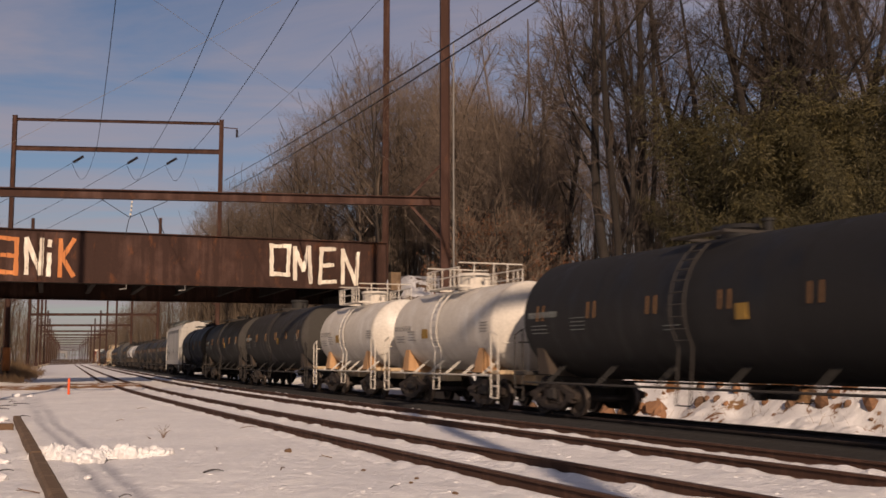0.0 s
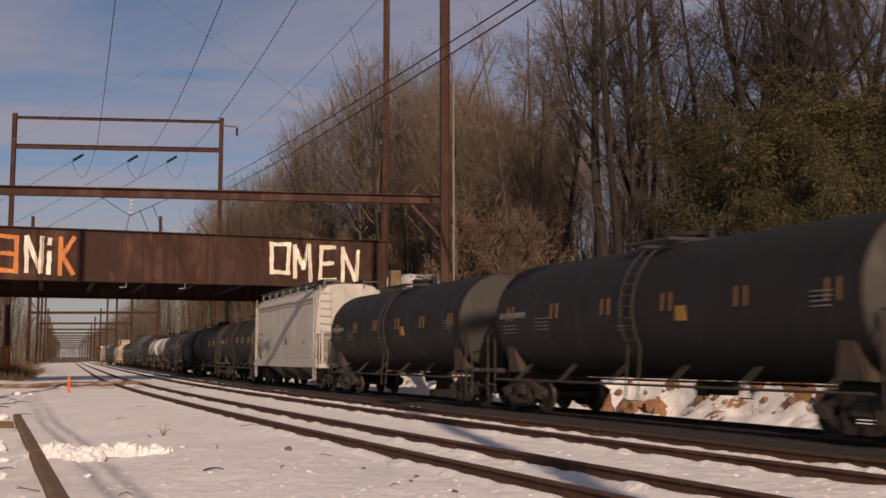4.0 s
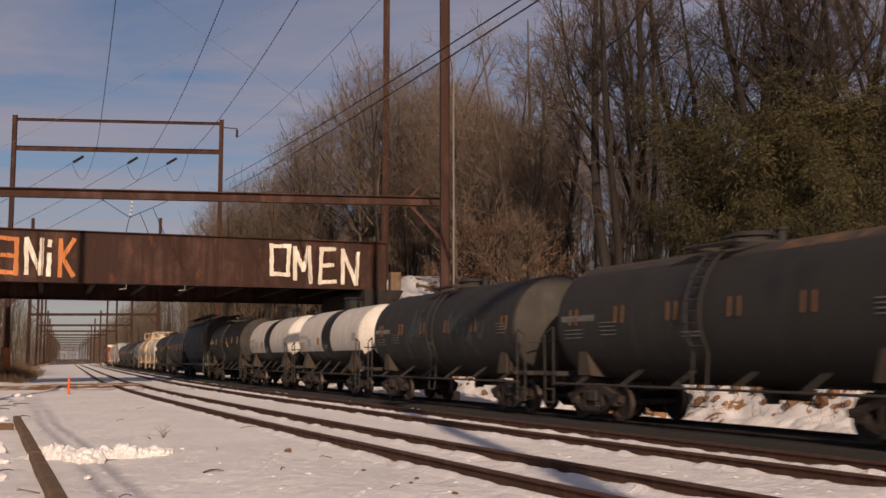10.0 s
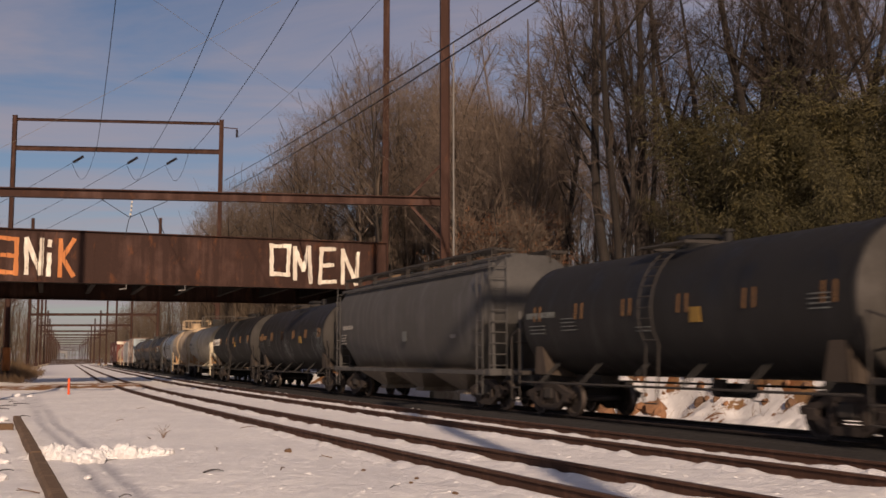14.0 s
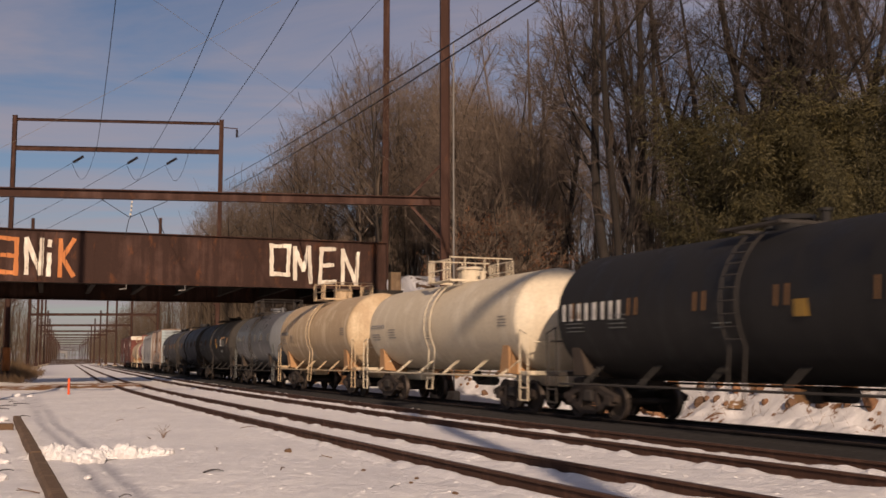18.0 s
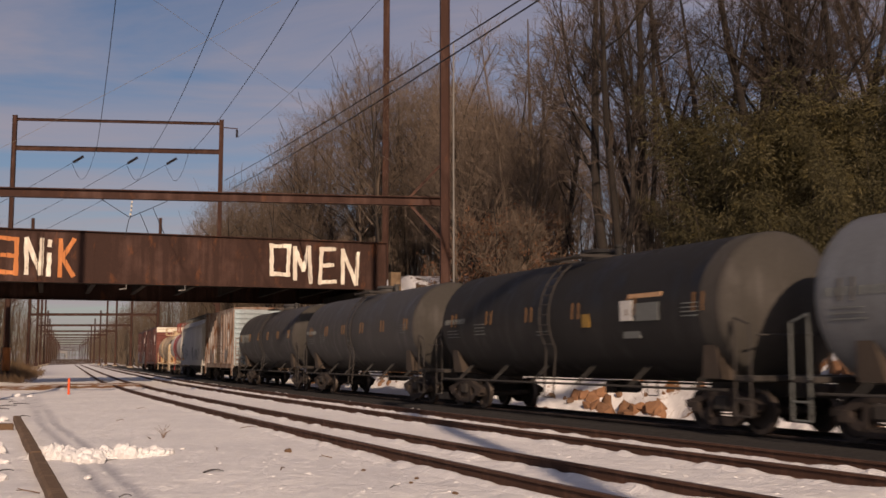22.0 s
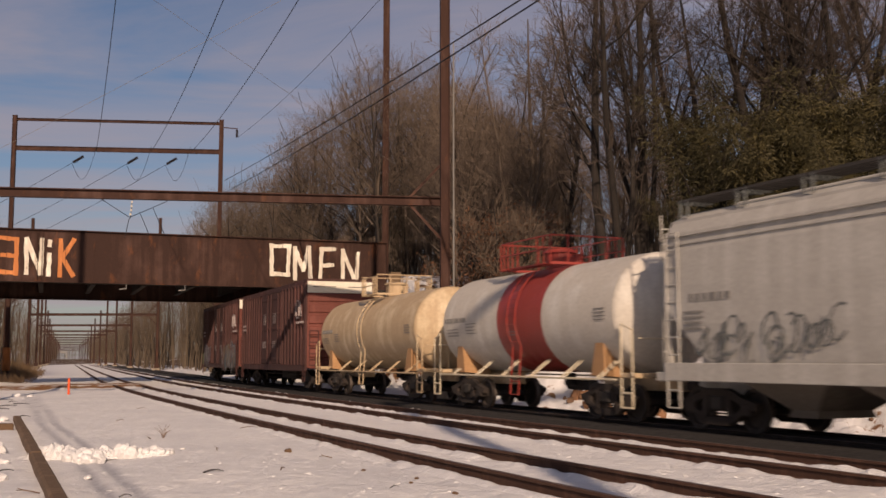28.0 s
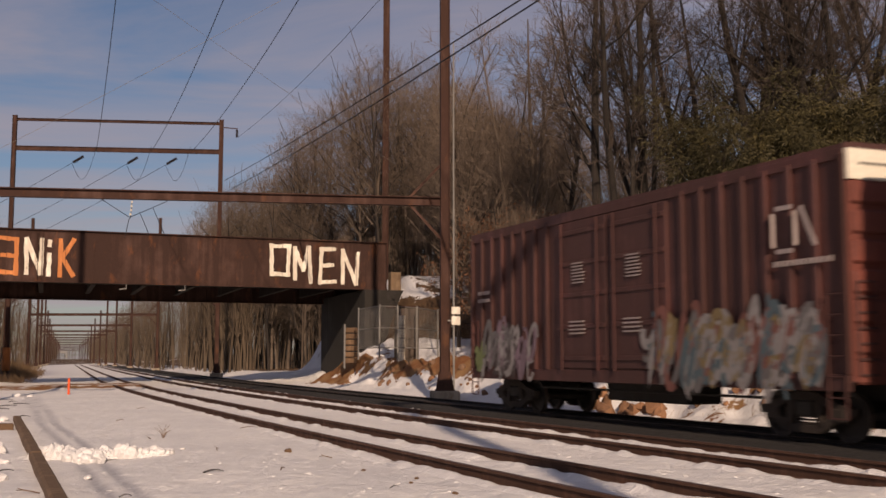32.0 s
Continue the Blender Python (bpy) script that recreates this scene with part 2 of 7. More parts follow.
# ---------------------------------------------------------------- the line of the tracks
# middle track: x over y; it bends gently to the right and runs straight from y = 89 m on
C0, C1, CK, CY, GAP, NEAR_GAP = 12.59, -0.4602, 0.001253, 89.0, 3.957, 4.14
ly = np.concatenate([np.arange(-620, 140, 0.5), np.arange(140, 1600, 4.0)])
lyc = np.clip(ly, -80, CY)
lx = C0 + C1 * ly + 0.5 * CK * lyc ** 2 + CK * lyc * (ly - lyc)
ldx = C1 + CK * lyc
ls = np.concatenate([[0], np.cumsum(np.hypot(np.diff(lx), np.diff(ly)))])
ls -= np.interp(8.0, ly, ls)
lsx, lsy = ldx / np.sqrt(1 + ldx ** 2), 1 / np.sqrt(1 + ldx ** 2)


def line(s, off=0.0, z=0.0):
    """The place s metres along the line, off metres to its right."""
    x, y, tx, ty = (float(np.interp(s, ls, v)) for v in (lx, ly, lsx, lsy))
    return Vector((x + ty * off, y - tx * off, z))


def way(s):
    return Vector((float(np.interp(s, ls, lsx)), float(np.interp(s, ls, lsy)), 0)).normalized()


def side(s):
    w = way(s)
    return Vector((w.y, -w.x, 0))


def on_line(s, off=0.0, z=0.0):
    """A pose whose x axis runs towards the camera along the line and whose z is up."""
    w = -way(s)
    return Matrix.Translation(line(s, off, z)) @ Matrix.Rotation(math.atan2(w.y, w.x), 4, "Z")


def to_line(x, y):
    """s and offset of places in the plan."""
    x, y = np.asarray(x, float), np.asarray(y, float)
    yy = y.copy()
    for _ in range(6):
        cx, tx, ty = np.interp(yy, ly, lx), np.interp(yy, ly, lsx), np.interp(yy, ly, lsy)
        yy = yy + ((x - cx) * tx + (y - yy) * ty) * ty
    cx, tx, ty = np.interp(yy, ly, lx), np.interp(yy, ly, lsx), np.interp(yy, ly, lsy)
    return np.interp(yy, ly, ls), (x - cx) * ty - (y - yy) * tx


def smooth_step(a, b, v):
    t = np.clip((v - a) / (b - a), 0, 1)
    return t * t * (3 - 2 * t)


# ---------------------------------------------------------------- ground
def rough_noise(x, y, f, seed):
    """Soft random relief from a few sine waves."""
    r = np.random.RandomState(seed)
    out = np.zeros_like(x)
    for k in range(7):
        a, p, g = r.uniform(0, 6.28), r.uniform(0, 6.28), f * r.uniform(0.6, 1.9)
        out += np.sin((x * math.cos(a) + y * math.sin(a)) * g + p) / 7 * 1.6
    return out


def ground_z(x, y):
    x, y = np.asarray(x, float), np.asarray(y, float)
    s, b = to_line(x, y)
    flat = 1 - smooth_step(60, 110, np.abs(y - 20))
    z = np.full_like(x, -0.175) + 0.02 * rough_noise(x, y, 1.2, 3) + flat * (0.014 * rough_noise(x, y, 4.1, 4) + 0.012 * rough_noise(x, y, 9.0, 5) + 0.008 * rough_noise(x, y, 17.0, 6))
    # snow field, a little lower away from the rails
    z -= 0.10 * smooth_step(-6.5, -10, b)
    # two shallow furrows along the line, beneath the painted wire shadows
    for off, deep in ((-9.58, 0.04), (-9.22, 0.04)):
        z -= deep * np.exp(-((b - off - 0.06 * np.sin(s * 0.4)) / 0.075) ** 2) * smooth_step(2, 4, s) * (1 - smooth_step(46, 55, s))
    # cut bank beyond the far track
    near = 1 - smooth_step(66, 94, s)
    ditch = 1 - smooth_step(27, 37, s)  # before the mast the bank stands back behind a shallow ditch
    foot = 7.0 + 2.3 * ditch + 0.35 * rough_noise(x, y, 0.5, 21)
    z -= 0.3 * ditch * smooth_step(6.0, 8.0, b)
    toe = 1 - smooth_step(62, 67, s)
    hill = toe * (0.25 * smooth_step(foot - 0.6, foot + 0.4, b) + 1.7 * smooth_step(foot + 0.3, foot + 2.7, b)) + (1 - toe) * 1.9 * smooth_step(11.5, 15, b) + 3.2 * smooth_step(9.5, 17, b) + 3.5 * smooth_step(16, 42, b) + 5 * smooth_step(40, 140, b)
    low = 0.5 * smooth_step(7, 12, b) + 1.6 * smooth_step(12, 40, b) + 3 * smooth_step(40, 160, b)
    notch = smooth_step(36, 41, s) * (1 - smooth_step(55, 60, s)) * smooth_step(9.2, 10, b) * (1 - smooth_step(15, 18, b))
    lump = 0.2 * rough_noise(x, y, 1.3, 8) * smooth_step(7.2 + 1.5 * ditch, 8.2 + 1.5 * ditch, b) + 0.12 * rough_noise(x, y, 3.7, 9) * smooth_step(6.8, 7.6, b) + 0.05 * rough_noise(x, y, 9.0, 10) * smooth_step(6.6, 7.2, b)
    z += near * hill * (1 - 0.42 * notch) + (1 - near) * low + lump * (0.3 + 0.7 * near)
    # road embankment that carries the bridge's approach
    road = smooth_step(12.6, 15.5, b) * smooth_step(60, 68, s) * (1 - smooth_step(84, 99, s))
    z = z * (1 - road) + road * np.maximum(z, 7.4 + 0.25 * rough_noise(x, y, 1.0, 12))
    left = smooth_step(-20, -23.5, b) * smooth_step(56, 66, s) * (1 - smooth_step(84, 99, s))
    z = z * (1 - left) + left * 7.6
    z += 1.2 * smooth_step(-24, -60, b) * smooth_step(80, 140, s)
    # a low brushy mound on the left, and the dirt crossing over the tracks
    z += 0.8 * smooth_step(76, 86, s) * (1 - smooth_step(115, 140, s)) * smooth_step(-9.4, -12.0, b) * (1 + 0.3 * rough_noise(x, y, 0.9, 31))
    z += 0.16 * smooth_step(59, 63, s) * (1 - smooth_step(66, 71, s)) * smooth_step(-26, -15, b) * (1 - smooth_step(-3.2, -2.2, b))
    return z


def make_ground():
    gx = np.concatenate([np.linspace(-2500, -120, 26)[:-1], np.linspace(-120, -45, 50)[:-1], np.linspace(-45, -14, 150)[:-1], np.linspace(-14, 9, 260)[:-1], np.linspace(9, 32, 110)[:-1], np.linspace(32, 110, 60)[:-1], np.linspace(110, 2500, 26)])
    gy = np.concatenate([np.linspace(-1200, -60, 20)[:-1], np.linspace(-60, 8, 70)[:-1], np.linspace(8, 30, 210)[:-1], np.linspace(30, 110, 240)[:-1], np.linspace(110, 320, 110)[:-1], np.linspace(320, 3500, 40)])
    X, Y = np.meshgrid(gx, gy)
    Z = ground_z(X, Y)
    nx, ny = len(gx), len(gy)
    vs = np.stack([X.ravel(), Y.ravel(), Z.ravel()], 1)
    idx = np.arange(nx * ny).reshape(ny, nx)
    fs = np.stack([idx[:-1, :-1], idx[:-1, 1:], idx[1:, 1:], idx[1:, :-1]], -1).reshape(-1, 4)
    me = bpy.data.meshes.new("ground")
    me.from_pydata(vs.tolist(), [], fs.tolist())
    s, b = to_line(X.ravel(), Y.ravel())
    near = 1 - smooth_step(66, 94, s)
    clay = near * smooth_step(7.4, 8.6, b) * (1 - smooth_step(10.5, 15, b)) * (0.40 + 0.10 * rough_noise(X.ravel(), Y.ravel(), 0.6, 40))
    clay += 0.11 * smooth_step(36, 41, s) * (1 - smooth_step(54, 60, s)) * smooth_step(7.2, 8.0, b) * (1 - smooth_step(11, 14, b))
    clay = np.maximum(clay, 0.56 * (1 - smooth_step(30, 36, s)) * smooth_step(9.8, 10.5, b) * (1 - smooth_step(12.0, 13.0, b)) * (0.9 + 0.2 * rough_noise(X.ravel(), Y.ravel(), 0.7, 44)))
    clay = np.maximum(clay, 0.53 * smooth_step(57, 61, s) * (1 - smooth_step(66, 70, s)) * smooth_step(-40, -30, b) * (1 - smooth_step(-3.0, -2.2, b)))
    clay = np.maximum(clay, 0.62 * smooth_step(53.5, 57, s) * (1 - smooth_step(64, 68, s)) * smooth_step(6.7, 7.3, b) * (1 - smooth_step(9.0, 10.5, b)))
    clay += 0.12 * smooth_step(40, 43, s) * (1 - smooth_step(49, 52, s)) * smooth_step(7.9, 8.4, b) * (1 - smooth_step(10.5, 12, b))
    litter = 0.46 * smooth_step(11, 18, b) * near + 0.34 * smooth_step(12, 30, b) * (1 - near)
    litter = np.maximum(litter, 0.62 * smooth_step(70, 78, s) * smooth_step(-13.5, -15.5, b))
    litter = np.maximum(litter, 0.46 * smooth_step(12.2, 13.5, b) * smooth_step(58, 64, s) * (1 - smooth_step(84, 99, s)))
    litter = np.maximum(litter, 0.66 * smooth_step(76, 80, s) * (1 - smooth_step(125, 140, s)) * smooth_step(-9.3, -10.6, b))
    zf = Z.ravel()
    # the slope behind the fenced bench: leaves and brush, snow only along its crest
    slope = smooth_step(46, 50, s) * (1 - smooth_step(72, 78, s)) * smooth_step(9.6, 10.6, b)
    litter = np.maximum(litter, 0.66 * slope * smooth_step(2.3, 3.0, zf) * (1 - smooth_step(5.4, 6.0, zf)))
    litter = np.where((slope > 0.5) & (zf > 5.8) & (b < 15), 0.25, litter)
    litter = np.maximum(litter, 0.6 * smooth_step(96, 104, s) * smooth_step(9.5, 12, b))
    # shadows of two overhead wires, painted as narrow bluish dark lines
    wire_shade = sum(np.exp(-((b - off - 0.05 * np.sin(s * 0.4)) / 0.085) ** 2) for off in (-9.58, -9.22)) * smooth_step(2, 4, s) * (1 - smooth_step(46, 60, s))
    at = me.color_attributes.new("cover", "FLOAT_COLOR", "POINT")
    at.data.foreach_set("color", np.stack([clay, litter, wire_shade, clay * 0 + 1], 1).astype(np.float32).ravel())
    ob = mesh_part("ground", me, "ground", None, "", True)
    return tagged(ob, "snow-covered ground with clay banks and leaf litter", "ground", kind="structure")


make_ground()


# ---------------------------------------------------------------- rails
def sweep(profile, s0, s1, off, step):
    """A bar of that cross-section along the line."""
    vs, fs = [], []
    n = len(profile)
    ss = list(np.arange(s0, s1, step)) + [s1]
    for s in ss:
        o, r = line(s, off), side(s)
        vs.extend((o + r * u + Vector((0, 0, v)))[:] for u, v in profile)
    for i in range(len(ss) - 1):
        a = i * n
        fs.extend((a + k, a + (k + 1) % n, a + n + (k + 1) % n, a + n + k) for k in range(n))
    return vs, fs


RAIL = [(-0.037, 0.0), (0.037, 0.0), (0.037, -0.038), (0.009, -0.05), (0.009, -0.15), (0.07, -0.165), (0.07, -0.18), (-0.07, -0.18), (-0.07, -0.165), (-0.009, -0.15), (-0.009, -0.05), (-0.037, -0.038)]
def make_track(off, label):
    track = thing("track", label, "railway track", group="parallel tracks", kind="structure")
    for g in (-0.7545, 0.7545):
        vs, fs = sweep(RAIL, -60, 180, off + g, 1.5)
        v2, f2 = sweep(RAIL, 180, 900, off + g, 12.0)
        k = len(vs)
        me = bpy.data.meshes.new("rail")
        me.from_pydata(vs + v2, [], fs + [tuple(i + k for i in f) for f in f2])
        me.materials.append(MAT["rail"])
        me.materials.append(MAT["rail_top"])
        n = len(RAIL)
        me.polygons.foreach_set("material_index", [1 if i % n == 0 else 0 for i in range(len(me.polygons))])
        ob = new("rail", me)
        ob.parent = track
    return track


make_track(-NEAR_GAP, "rusty railway track sunk in trodden snow")
make_track(0.0, "rusty railway track with snow between its rails")
far_track = make_track(GAP, "railway track on dark ballast under the train")
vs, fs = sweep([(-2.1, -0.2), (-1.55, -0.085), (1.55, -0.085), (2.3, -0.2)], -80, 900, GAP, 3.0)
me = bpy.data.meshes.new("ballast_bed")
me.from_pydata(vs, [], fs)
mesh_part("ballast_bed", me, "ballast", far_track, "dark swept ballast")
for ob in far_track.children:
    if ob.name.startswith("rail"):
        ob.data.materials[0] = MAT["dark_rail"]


def snow_berms():
    """Low ridges of snow thrown up against the rails of the two near tracks."""
    for off in (-NEAR_GAP, 0.0):
        for g in (-0.7545, 0.7545):
            for sd, w0, w1 in ((-1, 0.055, 0.34), (1, 0.06, 0.3)):
                vs, fs = [], []
                ss = np.concatenate([np.arange(2, 40, 0.12), np.arange(40, 110, 0.5)])
                for s in ss:
                    h = 0.045 + 0.06 * noise.noise(Vector((s * 1.3, off * 3 + g, sd))) + 0.035 * noise.noise(Vector((s * 4.5, off + g * 2, sd + 4)))
                    p, r = line(s, off + g), side(s)
                    q = w0 + max(0, 0.05 * noise.noise(Vector((s * 2.7, off - g, sd + 9))))
                    for u, z in ((q, -0.19), (q + 0.03, -0.17 + h * 0.7), ((w0 + w1) / 2, -0.168 + h), (w1, -0.2)):
                        vs.append((p + r * (sd * u) + Vector((0, 0, z)))[:])
                for i in range(len(ss) - 1):
                    fs += [(4 * i + k, 4 * i + k + 1, 4 * i + k + 5, 4 * i + k + 4) for k in range(3)]
                me = bpy.data.meshes.new("snow_berm")
                me.from_pydata(vs, [], fs)
                tagged(mesh_part("snow_berm", me, "snow", None, "", True), "ridge of snow along a rail", "snow", kind="structure")


snow_berms()


def z_at(x, y):
    return float(ground_z(np.array([x]), np.array([y]))[0])

# ---------------------------------------------------------------- bridge
# near face of the girder, from its end by the far bank to beyond the field
BR_R, BR_L, BR_LO, BR_HI, BR_W = Vector((-3.92, 74.5, 0)), Vector((-34.4, 63.2, 0)), 6.25, 9.57, 11.0
br_x = (BR_L - BR_R).normalized()
br_m = Matrix((br_x, Vector((br_x.y, -br_x.x, 0)) * -1, Vector((0, 0, 1)))).transposed().to_4x4()
if br_m.to_3x3().determinant() < 0:
    br_m = Matrix((br_x, Vector((br_x.y, -br_x.x, 0)), Vector((0, 0, 1)))).transposed().to_4x4()
br_m.translation = BR_R
BR_LEN = (BR_L - BR_R).length
BACK = 1 if (br_m.to_3x3() @ Vector((0, 1, 0))).y > 0 else -1  # the side of the far girder


def on_girder(px):
    """Where the sight line over that bearing (offset over 1900) meets the girder's face, from its right end."""
    k = (px - 784) / 1900.0
    return (BR_R.x - k * BR_R.y) / (k * br_x.y - br_x.x)


def make_bridge():
    br = thing("railway_overbridge", "rust-brown steel plate girder bridge with painted graffiti", "bridge", br_m)
    H = BR_HI - BR_LO
    for k, y0 in enumerate((0.0, BR_W)):
        g = new("girder")
        g.parent = br
        g.location = (0, BACK * y0, BR_LO - 0.5 * k)
        tagged(g, "rusted riveted plate girder")
        bm = bmesh.new()
        box(bm, (0, -0.02, 0.05), (BR_LEN, 0.02, H - 0.05))
        part("web", bm, "bridge", g)
        for z0, z1 in ((0, 0.06), (H - 0.06, H)):
            bm = bmesh.new()
            box(bm, (0, -0.22, z0), (BR_LEN, 0.22, z1), bevel=0.008)
            box(bm, (0, -0.035, z0 + (0.06 if z0 == 0 else -0.14)), (BR_LEN, 0.035, z1 + (0.14 if z0 == 0 else -0.06)))
            part("flange", bm, "bridge", g)
        xs = [0.06, 0.9] + [2.2 + 1.72 * i for i in range(17)] + [22.5, 22.75]
        for x in xs:
            wide = x < 1 or 22.4 < x < 22.8
            bm = bmesh.new()
            d = 0.2 if wide else (0.045 if k == 0 else 0.15)
            box(bm, (x - 0.012, -d, 0.062), (x + 0.012, d, H - 0.062))
            box(bm, (x - 0.06, -0.034, 0.2), (x + 0.06, 0.034, H - 0.2))
            part("stiffener", bm, "bridge", g)
        if k == 0:
            bm = bmesh.new()  # rivet rows along the flanges
            for i in range(165):
                for z in (0.13, H - 0.13):
                    bmesh.ops.create_cone(bm, segments=6, radius1=0.024, radius2=0.014, depth=0.02, cap_ends=True,
                                          matrix=Matrix.Translation((0.15 + i * 0.19, -BACK * 0.042, z)) @ Matrix.Rotation(radians(90 * BACK), 4, "X"))
            tagged(part("rivets", bm, "bridge", g), kind="stuff")
    for i in range(11):
        bm = bmesh.new()
        x = 0.6 + i * (BR_LEN - 1.2) / 10
        i_beam(bm, (x, 0.25 * BACK, BR_LO + 0.3), (x, BACK * (BR_W - 0.25), BR_LO + 0.3), 0.3, 0.7, 0.03)
        part("floor_beam", bm, "soot_steel", br)
    bm = bmesh.new()
    box(bm, (-0.1, 0.25 * BACK, BR_LO + 0.66), (BR_LEN, BACK * (BR_W - 0.25), BR_LO + 1.0))
    part("deck", bm, "dark_concrete", br, "dark bridge deck")
    # pipes and brackets under the lower flange
    for x in (on_girder(326), on_girder(222)):
        bm = bmesh.new()
        bar(bm, (x, -0.18 * BACK, BR_LO + 0.02), (x, -0.18 * BACK, BR_LO - 0.34), 0.03)
        bar(bm, (x + 0.02, -0.18 * BACK, BR_LO - 0.3), (x + 0.42, -0.18 * BACK, BR_LO - 0.34), 0.035)
        part("hanger", bm, "galvanised", br, "pale hanger bracket")
    return br


bridge = make_bridge()


def strokes(name, lines, mat, parent, u0, z0, u1, z1, w, seed):
    """A painted letter: broad brush strokes in a box, each with wavering edges. Lines in the letter's unit square."""
    r = random.Random(seed)
    bm = bmesh.new()
    sx = 1 if u1 > u0 else -1
    for ln in lines:
        for (ax, ay), (bx, by) in zip(ln, ln[1:]):
            p = Vector((u0 + (u1 - u0) * ax, z0 + (z1 - z0) * ay))
            q = Vector((u0 + (u1 - u0) * bx, z0 + (z1 - z0) * by))
            d = (q - p).normalized()
            nrm = Vector((-d.y, d.x)) * (w / 2)
            steps = 7
            rows = []
            for i in range(steps + 1):
                c = p - d * w * 0.35 + (q - p + d * w * 0.7) * (i / steps)
                k1, k2 = 1 + r.uniform(-0.22, 0.2), 1 + r.uniform(-0.22, 0.2)
                lift = 0.043 + r.uniform(0, 0.0015)
                rows.append([bm.verts.new((v.x, -BACK * lift, v.y)) for v in (c + nrm * k1, c - nrm * k2)])
            for a, b in zip(rows, rows[1:]):
                bm.faces.new((a[0], a[1], b[1], b[0]))
    ob = part(name, bm, mat, parent)
    ob.location.z = 0
    return ob


def graffiti():
    H0, H1 = BR_LO + 0.42, BR_HI - 0.44
    front = bridge
    letters = [
        ("O", [[(0.05, 0.95), (1, 0.98)], [(0.08, 1), (0.1, 0.12)], [(0.95, 1), (0.9, 0.1)], [(0.08, 0.1), (0.95, 0.08)]], 475, 516, "white_paint", 0.12, 1.0),
        ("M", [[(0.12, 0.03), (0.1, 0.95)], [(0.1, 0.95), (0.55, 0.3)], [(0.55, 0.3), (0.82, 0.98)], [(0.82, 0.98), (0.95, -0.06)]], 516, 555, "white_paint", 0.05, 0.99),
        ("E", [[(0.15, 0.98), (0.08, 0.0)], [(0.1, 0.97), (0.85, 0.98)], [(0.1, 0.5), (0.75, 0.53)], [(0.08, 0.03), (0.9, 0.06)]], 562, 600, "white_paint", -0.02, 0.96),
        ("N", [[(0.1, 0.05), (0.08, 0.97)], [(0.08, 0.97), (0.85, 0.03)], [(0.85, 0.03), (0.95, 0.9)]], 602, 638, "white_paint", -0.05, 0.95),
        ("E", [[(0.9, 0.95), (0.1, 0.98)], [(0.9, 0.95), (0.92, 0.02)], [(0.9, 0.5), (0.3, 0.52)], [(0.9, 0.05), (0.0, 0.08)]], -14, 33, "orange_paint", 0.0, 0.95),
        ("N", [[(0.1, 0.05), (0.05, 0.95)], [(0.05, 0.95), (0.9, 0.05)], [(0.9, 0.05), (0.95, 0.95)]], 40, 76, "white_paint", 0.0, 0.97),
        ("I", [[(0.4, 0.0), (0.5, 0.6)], [(0.45, 0.85), (0.5, 0.98)]], 76, 96, "white_paint", 0.02, 0.9),
        ("K", [[(0.1, 0.0), (0.1, 0.95)], [(0.95, 0.97), (0.2, 0.45)], [(0.2, 0.5), (0.95, 0.02)]], 100, 132, "orange_paint", 0.0, 0.97),
    ]
    for i, (ch, ln, x0, x1, mat, lo, hi) in enumerate(letters):
        u0, u1 = on_girder(x0 + 1), on_girder(x1 - 4)
        strokes("painted_letter", ln, mat, front, u0, H0 + (H1 - H0) * lo, u1, H0 + (H1 - H0) * hi, 0.27, 40 + i)


graffiti()


MAT["bridge_stone"] = surface("tan_stone", (0.24, 0.165, 0.10), (0.12, 0.08, 0.05), 0.9, 0, 1.5, 12)


def make_abutments():
    for name, x0, x1 in (("abutment", -1.4, 1.75), ("abutment", BR_LEN - 1.5, BR_LEN + 1.5)):
        ab = thing(name, "concrete abutment under the bridge's end, coloured dark as in shade", "abutment", br_m, kind="structure")
        bm = bmesh.new()
        box(bm, (x0, -0.6 * BACK, -1.0), (x1, BACK * (BR_W + 0.6), BR_LO - 0.02), bevel=0.03)
        part("wall_block", bm, "dark_concrete", ab)
        bm = bmesh.new()
        if x0 < 0:
            box(bm, (-0.98, -0.25 * BACK, BR_LO - 0.5), (-0.24, 0.45 * BACK, BR_HI - 2.05), bevel=0.05)
        else:
            box(bm, (x1 - 0.9, -0.5 * BACK, BR_LO - 0.1), (x1 + 1.5, 0.4 * BACK, BR_HI - 0.75), bevel=0.03)
        part("parapet_block", bm, "bridge_stone", ab, "small tan stone parapet post")


make_abutments()

# ---------------------------------------------------------------- catenary masts and cross beams

